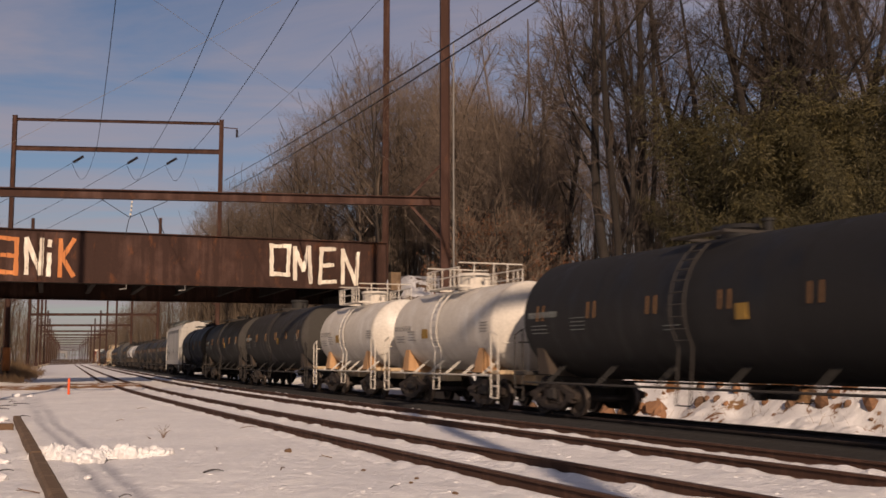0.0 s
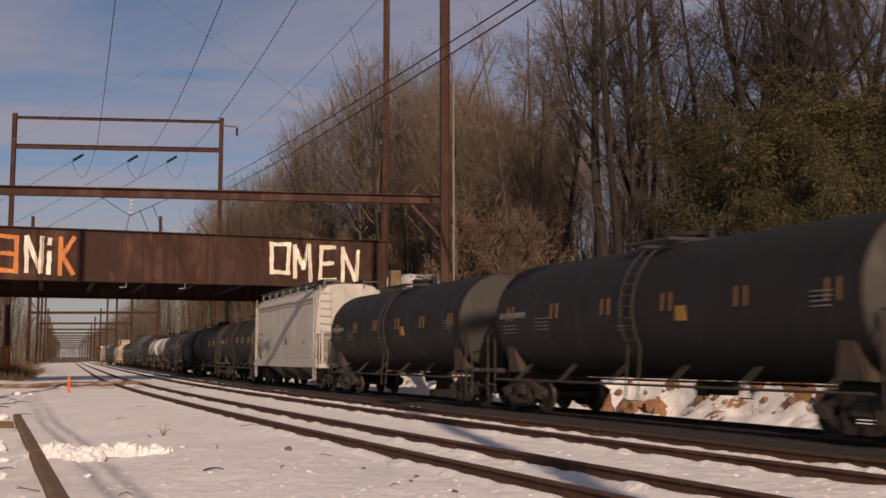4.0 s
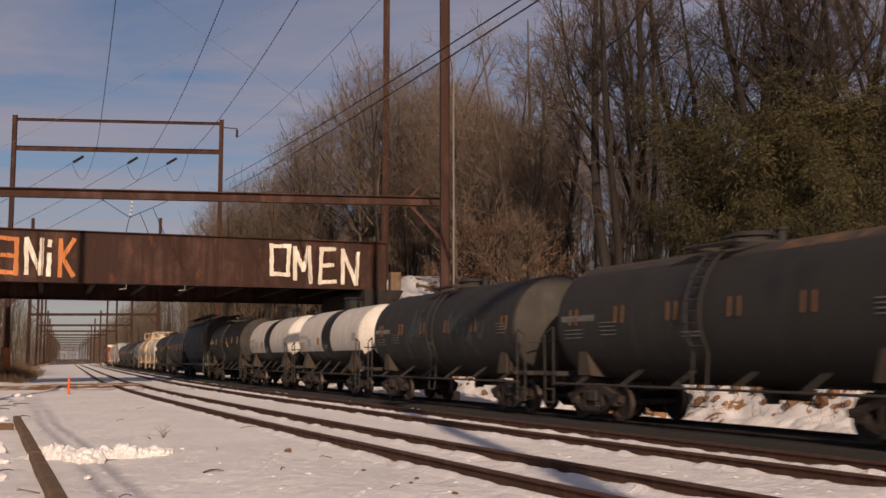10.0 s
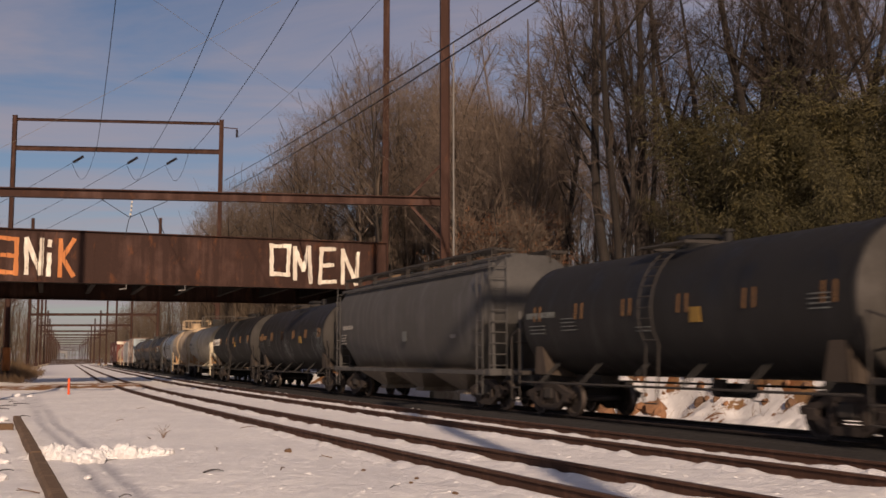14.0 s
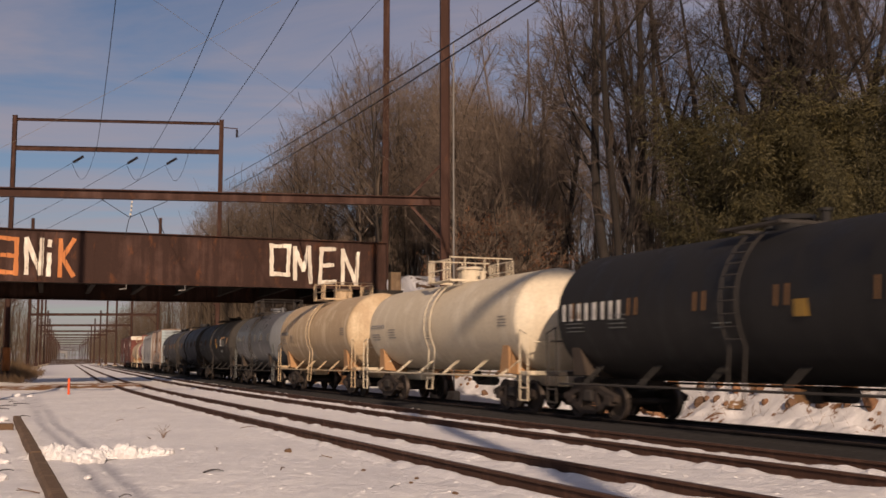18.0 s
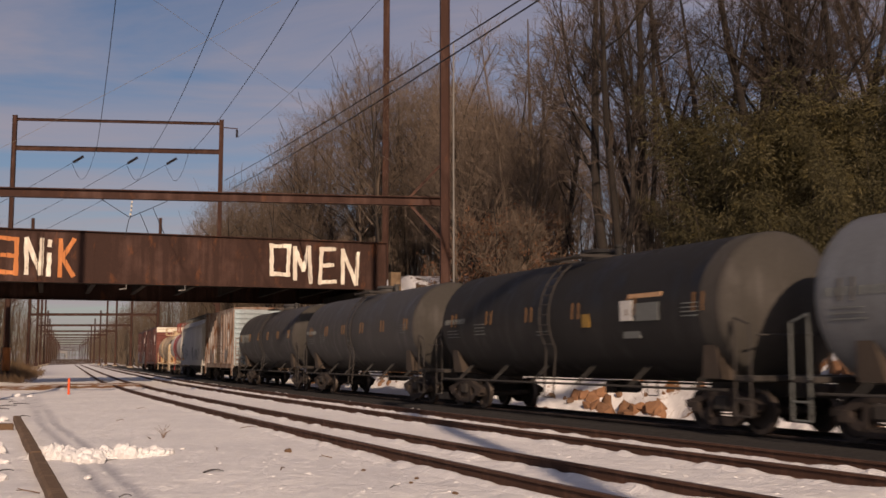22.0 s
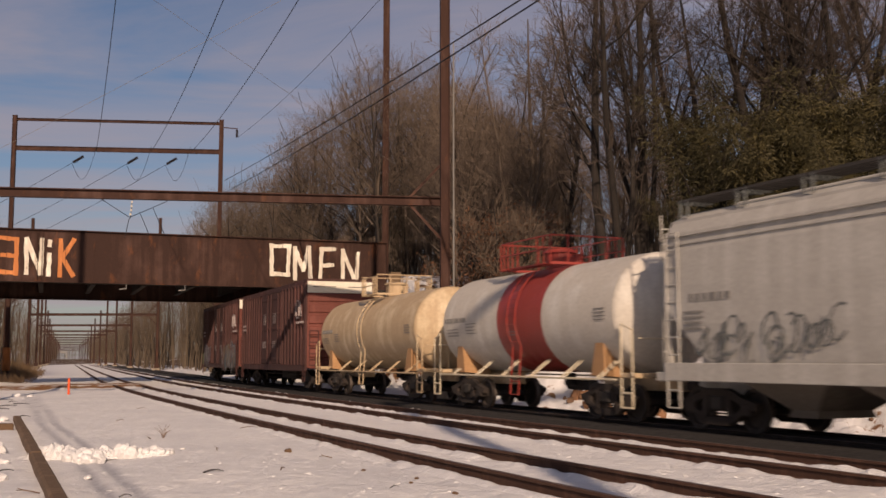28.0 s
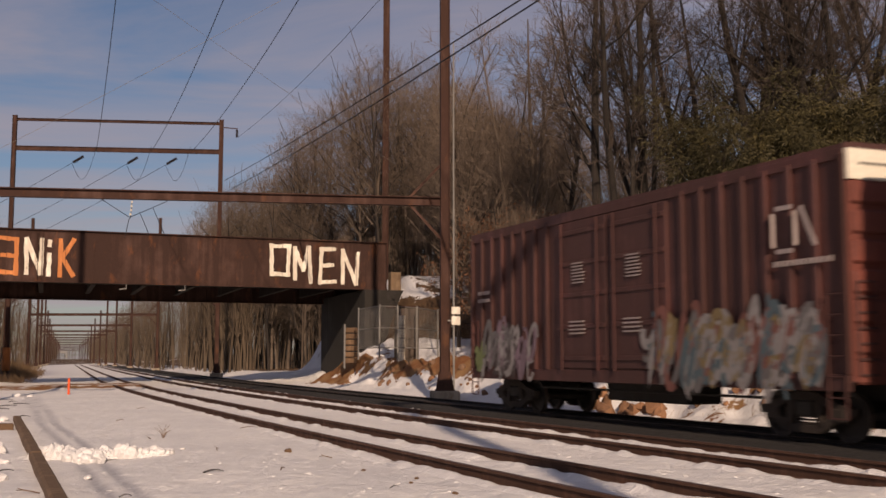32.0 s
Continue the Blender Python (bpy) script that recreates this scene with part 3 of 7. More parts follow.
def make_gantry(right, left, top, low, uppers, arm=True):
    """Two rusted masts and their cross beams; right and left are the masts' places in the plan."""
    c, d = Vector((*right, 0)), Vector((*left, 0)) - Vector((*right, 0))
    w = d.length
    m = Matrix.Translation(c) @ Matrix.Rotation(math.atan2(d.y, d.x), 4, "Z")
    g = thing("catenary_gantry", "tall rust-brown steel catenary mast pair with cross beams", "gantry", m, "gantries over the tracks")
    for x in (0.0, w):
        p = m @ Vector((x, 0, 0))
        z0 = z_at(p.x, p.y)
        foot = max(z0 + 0.3, 0.22)
        bm = bmesh.new()
        i_beam(bm, (x, 0, foot), (x, 0, top), 0.34, 0.38, 0.026, (1, 0, 0))
        mast = part("mast", bm, "mast", g, "rusted steel column")
        bm = bmesh.new()
        box(bm, (x - 0.55, -0.5, z0 - 0.7), (x + 0.55, 0.5, foot), bevel=0.05)
        part("footing", bm, "concrete", mast, "square concrete footing")
        bm = bmesh.new()
        box(bm, (x - 0.36, -0.32, foot), (x + 0.36, 0.32, foot + 0.05))
        for k in (-1, 1):
            vs = [bm.verts.new((x + u, k * 0.2 + v, z)) for v in (-0.015, 0.015) for u, z in ((-0.34, foot + 0.05), (0.34, foot + 0.05), (0.22, foot + 0.75), (-0.22, foot + 0.75))]
            for f in ((0, 1, 2, 3), (4, 5, 6, 7), (0, 1, 5, 4), (1, 2, 6, 5), (2, 3, 7, 6), (3, 0, 4, 7)):
                bm.faces.new([vs[i] for i in f])
        bmesh.ops.recalc_face_normals(bm, faces=bm.faces)
        part("base_plate", bm, "mast", mast)
    bm = bmesh.new()
    i_beam(bm, (0.2, 0, low), (w - 0.2, 0, low), 0.32, 0.36, 0.035)
    part("lower_beam", bm, "mast", g)
    for k, x in ((1, 0.2), (-1, w - 0.2)):
        for up in (-1, 1):
            bm = bmesh.new()
            beam(bm, (x, 0, low + 1.5 * up), (x + k * 1.25, 0, low + 0.15 * up), 0.1, 0.1)
            part("brace", bm, "mast", g)
    for i, z in enumerate(uppers):
        bm = bmesh.new()
        i_beam(bm, (0.2, 0, z), (w - 0.2, 0, z), 0.26, (0.24, 0.42)[i] if len(uppers) > 1 else 0.45, 0.03)
        part("upper_beam", bm, "mast", g)
    if arm:
        bm = bmesh.new()
        beam(bm, (-0.2, 0, uppers[0] - 0.35), (-1.5, 0, uppers[0] - 0.45), 0.08, 0.08)
        part("side_arm", bm, "mast", g)
        bm = bmesh.new()
        for k in range(4):
            bmesh.ops.create_cone(bm, cap_ends=True, segments=10, radius1=0.13, radius2=0.07, depth=0.16, matrix=Matrix.Translation((-1.45, 0, uppers[0] - 0.62 - 0.18 * k)))
        part("insulator", bm, "insulator", g)
    return g


G0R, G0L = line(-16.5, 6.4), line(-16.5, -10.9)
make_gantry(G0R[:2], G0L[:2], 22.4, 7.9, (21.6,))
G1R, G1L = line(36.2, 5.84), Vector((-18.6, 40.6, 0))
gantry_near = make_gantry(G1R[:2], G1L[:2], 26.2, 7.88, (25.6, 23.0))
G2R, G2L = Vector((-20.9, 99.6, 0)), Vector((-39.6, 97.6, 0))
make_gantry(G2R[:2], G2L[:2], 24.0, 7.9, (23.6, 20.9))
# the gantries down the line, each narrower than the last: depth, left and right mast
for y, xl, xr, top in ((154.6, -59.5, -41.0, 21.9), (203.4, -76.7, -58.9, 21.2), (246.3, -92.0, -74.8, 21.0), (283, -104.7, -88.4, 18), (320, -117.6, -101.9, 16), (357, -130.5, -115.5, 15),
                       (404, -146.9, -132.0, 14), (460, -166.4, -151.6, 13), (520, -187.2, -172.6, 12), (590, -211.4, -197.0, 12), (670, -239.0, -224.8, 12), (760, -270.2, -256.2, 12)):
    make_gantry((xr, y), (xl, y), top, 7.9, (), False)

# pale signal bridge where the line fades into the distance
t = thing("signal_bridge", "pale steel signal bridge far down the line", "signal bridge", Matrix.Translation((-292.5, 820, 0)))
for x in (-7.5, -1.2, 6.5):
    bm = bmesh.new()
    box(bm, (x - 0.5, -0.4, -0.4), (x + 0.5, 0.4, 6.4))
    part("leg", bm, "galvanised", t)
bm = bmesh.new()
box(bm, (-8.2, -0.5, 6.3), (7.2, 0.5, 7.8), bevel=0.05)
part("truss", bm, "galvanised", t)


# two white plates on the near mast
m = Matrix.Translation((G1R.x + 0.42, G1R.y - 0.2, 0)) @ Matrix.Rotation(radians(-4), 4, "Z")
sign = thing("mile_sign", "two white plates on a mast by the track", "sign", m)
for z in (3.42, 2.98):
    bm = bmesh.new()
    box(bm, (-0.15, -0.01, z - 0.13), (0.2, 0.01, z + 0.16 if z > 3.2 else z + 0.22), bevel=0.004)
    part("plate", bm, "white_paint", sign)
bm = bmesh.new()
box(bm, (-0.3, 0.012, 3.0), (0.1, 0.03, 3.06))
part("clamp", bm, "galvanised", sign)


# single tall mast behind the bridge's end
def lone_mast():
    x, y = -4.75, 88.0
    z0 = z_at(x, y)
    t = thing("steel_mast", "tall rust-brown steel mast beyond the bridge", "mast", Matrix.Translation((x, y, z0)))
    bm = bmesh.new()
    i_beam(bm, (0, 0, -0.3), (0, 0, 25.5), 0.5, 0.52, 0.04, (1, 0, 0))
    part("column", bm, "mast", t)
    bm = bmesh.new()
    box(bm, (-0.6, -0.6, -0.8), (0.6, 0.6, 0.15), bevel=0.04)
    part("footing", bm, "concrete", t)


lone_mast()

# pale slender pole beside the near mast
bm = bmesh.new()
bar(bm, (0, 0, -0.3), (0, 0, 15.2), 0.05, 8, 0.03)
t = thing("whip_pole", "slender pale pole standing by the bank", "pole", Matrix.Translation((0.45, 45.2, z_at(0.45, 45.2))))
part("rod", bm, "galvanised", t)


# ---------------------------------------------------------------- wires
def wire(p, q, sag, r, label, mat="wire", name="overhead_wire"):
    p, q = Vector(p), Vector(q)
    n = 24
    pts = []
    for i in range(n + 1):
        k = i / n
        v = p.lerp(q, k)
        v.z -= 4 * sag * k * (1 - k)
        pts.append((v, r))
    ob = mesh_part(name, tubes(name, [pts], 5), mat)
    return tagged(ob, label, "wire", "overhead wires")


g1d, g2d = G1L - G1R, G2L - G2R
for f, fb in ((0.607, 0.685), (0.345, 0.406), (0.155, 0.213)):
    a, b = G2R + g2d * f, G1R + g1d * fb
    a.z, b.z = 20.7, 19.8
    wire(a, b, 0.9, 0.022, "dark feeder wire slung between gantries")
    wire(b + Vector((0, 0, 3.1)), b, 0.0, 0.03, "dark suspension rod of a feeder wire", "insulator", "suspension_rod")
    c = G0R.lerp(G0L, f)
    c.z = 21.3
    wire(b, c, 0.9, 0.022, "dark feeder wire slung between gantries")
    # strain insulator with its jumper loop
    d = Vector((-1.0, -0.02, -0.62)).normalized()
    p0 = a + Vector((-1.2, -0.1, -0.5))
    ins = thing("strain_insulator", "long dark strain insulator with a jumper loop", "insulator", Matrix.Translation(p0), "strain insulators")
    bm = bmesh.new()
    for k in range(8):
        bmesh.ops.create_cone(bm, cap_ends=True, segments=10, radius1=0.15, radius2=0.1, depth=0.12, matrix=Matrix.Translation(d * (0.14 * k)) @ d.to_track_quat("Z", "Y").to_matrix().to_4x4())
    part("discs", bm, "insulator", ins)
    loop = []
    for k in range(15):
        u = k / 14
        loop.append((Vector((d * 1.15).lerp(Vector((1.3, 0, 1.1)), u)) - Vector((0, 0, 2.3 * math.sin(math.pi * u))), 0.018))
    mesh_part("jumper", tubes("jumper", [loop], 5), "wire", ins)
    end = p0 + d * 1.15
    wire(end, end + Vector((-22, -1.0, -11.5)), 0.5, 0.02, "dark feeder wire leading off to the side")
a, b = G2R - g2d.normalized() * 1.45, G1R - g1d.normalized() * 1.45
a.z, b.z = 22.3, 21.5
wire(a, b, 0.9, 0.014, "thin ground wire on the side arms")
# pair of cables on the far side, with spacers
for dz, dx in ((0.0, 0.0), (-1.1, 0.15)):
    wire((-20.7 + dx, 100.0, 18.2 + dz), (3.17 + dx, 27.0, 11.5 + dz * 0.2), 0.2, 0.026, "heavy dark cable strung beside the line")
for a, b in (((-16.7, 60, 22.1), (-3.4, 76.0, 15.4)), ((-25.1, 60, 13.4), (-9.2, 60, 22.1))):
    wire(a, b, 0.1, 0.011, "thin pale guy wire against the sky", "galvanised")
# broken catenary hanger under the near gantry's beam
a = G1R + g1d * 0.655
bm = bmesh.new()
for p, q in (((0, 0, 0), (-0.06, 0, -0.75)), ((-1.2, 0, 0.0), (-0.1, 0, -0.7)), ((-0.1, 0, -0.75), (-0.25, 0, -1.5)), ((-0.1, 0, -0.72), (1.35, 0.1, -0.05)), ((0.3, 0, -0.5), (0.7, 0, -1.4)), ((0.8, 0, -0.3), (1.3, 0, -1.4))):
    bar(bm, p, q, 0.014, 5)
t = thing("catenary_hanger", "loose catenary hanger wires under a beam", "hanger", Matrix.Translation((a.x, a.y, 7.7)))
part("hanger_wires", bm, "wire", t)
bm = bmesh.new()
for k in range(4):
    bmesh.ops.create_cone(bm, cap_ends=True, segments=8, radius1=0.045, radius2=0.03, depth=0.08, matrix=Matrix.Translation((-0.01 - 0.015 * k, 0, -0.1 - 0.16 * k)))
part("insulator", bm, "white_paint", t, "white insulator discs")

# ---------------------------------------------------------------- freight train
def paint(name, col, dark=None, rough=0.5, rust=0.0, soil=0.5, spec=0.45, scale=0.8):
    MAT[name] = surface(name, col, dark or tuple(v * 0.45 + 0.01 for v in col), rough, 0, scale, 16, rust, (0.17, 0.075, 0.035), 2.2, 0.0015, spec, soil)


paint("tank_black", (0.009, 0.0088, 0.0094), (0.015, 0.0138, 0.013), 0.5, spec=0.28)
paint("tank_soot", (0.019, 0.0182, 0.0178), (0.029, 0.027, 0.025), 0.56, spec=0.3)
paint("tank_dark_grey", (0.032, 0.031, 0.0315), (0.042, 0.039, 0.037), 0.5)
paint("dusty_head", (0.04, 0.034, 0.029), (0.03, 0.028, 0.023), 0.7)
paint("rust_crown", (0.15, 0.075, 0.03), (0.03, 0.024, 0.02), 0.75, 0.2, 1.0)
paint("saddle_dust", (0.062, 0.045, 0.033), (0.03, 0.023, 0.018), 0.8)
paint("saddle_rust", (0.46, 0.27, 0.13), (0.25, 0.13, 0.06), 0.75)
# the box cars' red-brown, lightened to paint in the sun on their ends
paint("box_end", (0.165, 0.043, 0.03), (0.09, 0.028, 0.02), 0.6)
paint("tank_rusty_top", (0.023, 0.021, 0.02), (0.042, 0.035, 0.029), 0.6, 0.25)
paint("tank_white", (0.585, 0.56, 0.505), (0.37, 0.315, 0.25), 0.42, 0, 0.4)
paint("tank_cream", (0.64, 0.57, 0.435), (0.44, 0.36, 0.245), 0.45, 0, 0.45)
paint("tank_tan", (0.59, 0.475, 0.31), (0.4, 0.285, 0.17), 0.5, 0, 0.8)
paint("tank_blue_grey", (0.13, 0.14, 0.152), (0.08, 0.084, 0.088), 0.24, 0, 0.5)
paint("tank_band_white", (0.57, 0.545, 0.495), (0.4, 0.365, 0.32), 0.4, 0, 0.35)
paint("tank_red", (0.30, 0.035, 0.025), (0.2, 0.03, 0.02), 0.4)
paint("hopper_grey", (0.47, 0.455, 0.42), (0.3, 0.28, 0.25), 0.6, 0, 0.5)
paint("hopper_dark", (0.07, 0.067, 0.065), (0.045, 0.043, 0.04), 0.6, 0, 0.6)
paint("hopper_shoot", (0.2, 0.17, 0.14), (0.09, 0.075, 0.06), 0.8, 0.1)
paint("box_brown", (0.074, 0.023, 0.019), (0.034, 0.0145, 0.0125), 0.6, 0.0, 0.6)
paint("box_rusty", (0.34, 0.33, 0.32), (0.2, 0.13, 0.09), 0.75, 0.62, 0.8, 0.3, 1.1)
paint("box_blue", (0.31, 0.39, 0.42), (0.2, 0.2, 0.2), 0.6, 0.3, 0.5)
paint("box_white", (0.75, 0.71, 0.6), (0.5, 0.45, 0.36), 0.6, 0, 0.35)
paint("frame_black", (0.026, 0.0235, 0.022), (0.04, 0.033, 0.028), 0.75)
paint("truck_rust", (0.037, 0.0265, 0.0215), (0.022, 0.0175, 0.015), 0.85)
paint("wheel_steel", (0.035, 0.026, 0.022), (0.018, 0.014, 0.012), 0.6)
paint("mark_yellow", (0.125, 0.062, 0.02), (0.1, 0.05, 0.02), 0.6)
paint("placard_yellow", (0.27, 0.155, 0.022), (0.15, 0.09, 0.02), 0.6)
paint("mark_white", (0.62, 0.61, 0.58), (0.3, 0.29, 0.28), 0.6)
paint("mark_pale", (0.33, 0.28, 0.27), (0.17, 0.13, 0.125), 0.6)
paint("mark_grey", (0.13, 0.146, 0.143), (0.075, 0.073, 0.071), 0.6)
paint("mark_dark", (0.05, 0.048, 0.046), (0.08, 0.075, 0.07), 0.6)
paint("mark_soft", (0.15, 0.143, 0.135), (0.22, 0.21, 0.195), 0.6)
paint("mark_faint", (0.026, 0.024, 0.022), (0.017, 0.016, 0.015), 0.6)
paint("sun_bleached", (0.5, 0.3, 0.16), (0.3, 0.18, 0.1), 0.7)
paint("tag_blue", (0.07, 0.11, 0.13), None, 0.6)
paint("tag_faded", (0.032, 0.05, 0.058), None, 0.6)
paint("tag_pale", (0.27, 0.25, 0.245), None, 0.6)
paint("tag_red", (0.18, 0.065, 0.05), None, 0.6)
paint("tag_yellow", (0.2, 0.14, 0.06), None, 0.6)
paint("tag_grey", (0.13, 0.12, 0.12), None, 0.6)
paint("tag_dark", (0.05, 0.035, 0.035), None, 0.6)
paint("tag_lilac", (0.18, 0.12, 0.15), None, 0.6)
paint("tag_green", (0.16, 0.19, 0.07), None, 0.6)
MAT["wheel_tread"] = surface("bright_wheel_rim", (0.2, 0.17, 0.15), (0.1, 0.08, 0.07), 0.4, 0.9, 1.5, 20)

WHEEL_R, AXLE = 0.44, 1.78


def truck_meshes():
    out = {}
    bm = bmesh.new()
    box(bm, (-0.22, -1.12, 0.42), (0.22, 1.12, 0.72), bevel=0.04)
    bmesh.ops.create_cone(bm, cap_ends=True, segments=12, radius1=0.32, radius2=0.26, depth=0.16, matrix=Matrix.Translation((0, 0, 0.78)))
    out["truck"] = bm
    bm = bmesh.new()  # cast side frame: arched top chord, sagging bottom chord, pedestals and springs
    for a, b in (((-1.2, 0, 0.52), (-0.78, 0, 0.62)), ((-0.78, 0, 0.62), (-0.3, 0, 0.8)), ((-0.3, 0, 0.8), (0.3, 0, 0.8)), ((0.3, 0, 0.8), (0.78, 0, 0.62)), ((0.78, 0, 0.62), (1.2, 0, 0.52)),
                 ((-0.95, 0, 0.5), (-0.38, 0, 0.2)), ((-0.38, 0, 0.2), (0.38, 0, 0.2)), ((0.38, 0, 0.2), (0.95, 0, 0.5)), ((-0.42, 0, 0.22), (-0.34, 0, 0.76)), ((0.42, 0, 0.22), (0.34, 0, 0.76))):
        beam(bm, a, b, 0.17, 0.15)
    for x in (-0.89, 0.89):
        box(bm, (x - 0.17, -0.1, 0.34), (x + 0.17, 0.1, 0.6), bevel=0.03)
        bmesh.ops.create_cone(bm, cap_ends=True, segments=12, radius1=0.13, radius2=0.11, depth=0.14, matrix=Matrix.Translation((x, 0, 0.44)) @ Matrix.Rotation(radians(90), 4, "X"))
    for x in (-0.17, 0, 0.17):
        for k in range(5):
            bmesh.ops.create_cone(bm, cap_ends=True, segments=8, radius1=0.075, radius2=0.075, depth=0.035, matrix=Matrix.Translation((x, 0, 0.3 + 0.06 * k)))
    out["side_frame"] = bm
    bm = bmesh.new()  # wheel: tread, flange, dished plate
    prof = [(0.0, 0.10), (0.11, 0.09), (0.12, 0.04), (0.34, 0.02), (0.37, 0.065), (WHEEL_R - 0.005, 0.065), (WHEEL_R, -0.05), (WHEEL_R + 0.026, -0.058), (WHEEL_R + 0.02, -0.075), (0.37, -0.07), (0.34, -0.01), (0.0, -0.05)]
    rings = []
    for r, y in prof:
        rings.append([bm.verts.new((r * math.cos(2 * math.pi * k / 24), y, r * math.sin(2 * math.pi * k / 24))) for k in range(24)] if r > 0 else [bm.verts.new((0, y, 0))])
    for i, (a, b) in enumerate(zip(rings, rings[1:])):
        for k in range(24):
            j = (k + 1) % 24
            f = bm.faces.new([v for v in ((a[0], b[k], b[j]) if len(a) == 1 else (a[k], b[0], a[j]) if len(b) == 1 else (a[k], b[k], b[j], a[j]))])
            f.material_index = 1 if i in (4, 5) else 0
    bmesh.ops.recalc_face_normals(bm, faces=bm.faces)
    out["wheel"] = bm
    bm = bmesh.new()
    bar(bm, (0, -0.95, 0), (0, 0.95, 0), 0.085, 10)
    out["axle"] = bm
    both = bmesh.new()  # wheelset: both wheels pressed on one axle
    for k, turn in ((-0.76, 0), (0.76, math.pi)):
        w = bmesh.new()
        tmp = bpy.data.meshes.new("tmp")
        out["wheel"].to_mesh(tmp)
        tmp.transform(Matrix.Translation((0, k, 0)) @ Matrix.Rotation(turn, 4, "Z"))
        both.from_mesh(tmp)
        bpy.data.meshes.remove(tmp)
        w.free()
    tmp = bpy.data.meshes.new("tmp")
    out["axle"].to_mesh(tmp)
    both.from_mesh(tmp)
    bpy.data.meshes.remove(tmp)
    out.pop("axle").free()
    out.pop("wheel").free()
    out["wheelset"] = both
    res = {}
    for k, bm in out.items():
        me = bpy.data.meshes.new(k)
        bm.to_mesh(me)
        bm.free()
        for mt in {"wheelset": ("wheel_steel", "wheel_tread"), "truck": ("frame_black",), "side_frame": ("truck_rust",)}[k]:
            me.materials.append(MAT[mt])
        res[k] = me
    return res


TRUCK = truck_meshes()
WHEELSETS = []  # (wheelset, its car, place on the truck)


def add_truck(car, x):
    t = new("truck", TRUCK["truck"])
    t.parent, t.location = car, (x, 0, 0)
    for y in (-1.0, 1.0):
        f = new("side_frame", TRUCK["side_frame"])
        f.parent, f.location = t, (0, y, 0)
    for ax in (-AXLE / 2, AXLE / 2):
        w = new("wheelset", TRUCK["wheelset"])
        w.parent, w.location = t, (ax, 0, WHEEL_R)
        WHEELSETS.append((w, car, ax))


def add_coupler(car, x):
    k = 1 if x > 0 else -1
    bm = bmesh.new()
    box(bm, (x - k * 0.75, -0.1, 0.76), (x - k * 0.12, 0.1, 0.96), bevel=0.02)
    box(bm, (x - k * 0.2, -0.2, 0.72), (x + k * 0.02, 0.14, 1.0), bevel=0.05)
    part("coupler", bm, "truck_rust", car)
    bm = bmesh.new()
    pts = [Vector((x - k * 0.5, 0.45, 0.85)), Vector((x - k * 0.3, 0.42, 0.62)), Vector((x - k * 0.1, 0.3, 0.5)), Vector((x, 0.2, 0.48))]
    for a, b in zip(pts, pts[1:]):
        bar(bm, a, b, 0.028)
    part("brake_hose", bm, "frame_black", car)


def ladder_into(bm, x, y, z0, z1, w=0.42, rungs=None, lean=None):
    """A ladder on the side of a car, its rails at x -/+ w/2."""
    n = rungs or max(2, int((z1 - z0) / 0.36))
    pos = lean or (lambda t: (y, z0 + (z1 - z0) * t))
    for sx in (-w / 2, w / 2):
        prev = None
        for i in range(9):
            yy, zz = pos(i / 8)
            p = Vector((x + sx, yy, zz))
            if prev is not None:
                bar(bm, prev, p, 0.022, 5)
            prev = p
    for i in range(n + 1):
        yy, zz = pos(i / n)
        bar(bm, (x - w / 2, yy, zz), (x + w / 2, yy, zz), 0.016, 5)


def text_bars(car, x0, z, widths, h, mat, y, lines=1, gap=1.6, curve=None, seed=1):
    """Unreadable lettering: rows of short bars on a car's near side."""
    r = random.Random(seed)
    bm = bmesh.new()
    for ln in range(lines):
        x = x0
        zz = z - ln * h * gap
        for w in widths:
            ww = w * r.uniform(0.85, 1.1)
            yy = curve(zz) if curve else y
            box(bm, (x, yy - 0.012, zz - h / 2), (x + ww, yy + 0.02, zz + h / 2))
            x += ww + 0.6 * h
    return tagged(part("lettering", bm, mat, car), kind="stuff")


def tank_mesh(R, zc, half, mats):
    """A tank with domed ends lying along x; mats(x, angle height) picks the slot."""
    bm = bmesh.new()
    # dished head: a tight knuckle, then a shallow cap
    k = 0.15 * R
    dish = [(k * math.sin(a), R - k + k * math.cos(a)) for a in (radians(12), radians(25), radians(38), radians(50))]
    x0, r0 = dish[-1]
    cap_r = r0 / math.sin(radians(40))
    dish += [(x0 + cap_r * (math.cos(a) - math.cos(radians(40))), cap_r * math.sin(a)) for a in (radians(28), radians(16), radians(6), 0.0)]
    xs = [(-half - x, r) for x, r in reversed(dish)]
    n = 26
    xs += [(-half + 2 * half * i / n, R) for i in range(n + 1)]
    xs += [(half + x, r) for x, r in dish]
    rings = []
    K = 40
    for x, r in xs:
        if r < 1e-4:
            rings.append([bm.verts.new((x, 0, zc))])
        else:
            rings.append([bm.verts.new((x, r * math.sin(2 * math.pi * k / K), zc + r * math.cos(2 * math.pi * k / K))) for k in range(K)])
    for a, b in zip(rings, rings[1:]):
        for k in range(K):
            j = (k + 1) % K
            vs = (a[0], b[j], b[k]) if len(a) == 1 else (a[k], b[0], a[j]) if len(b) == 1 else (a[k], a[j], b[j], b[k])
            f = bm.faces.new(vs)
            c = f.calc_center_median()
            f.material_index = mats(c.x, c.z - zc)
            f.smooth = True
    bmesh.ops.recalc_face_normals(bm, faces=bm.faces)
    return bm


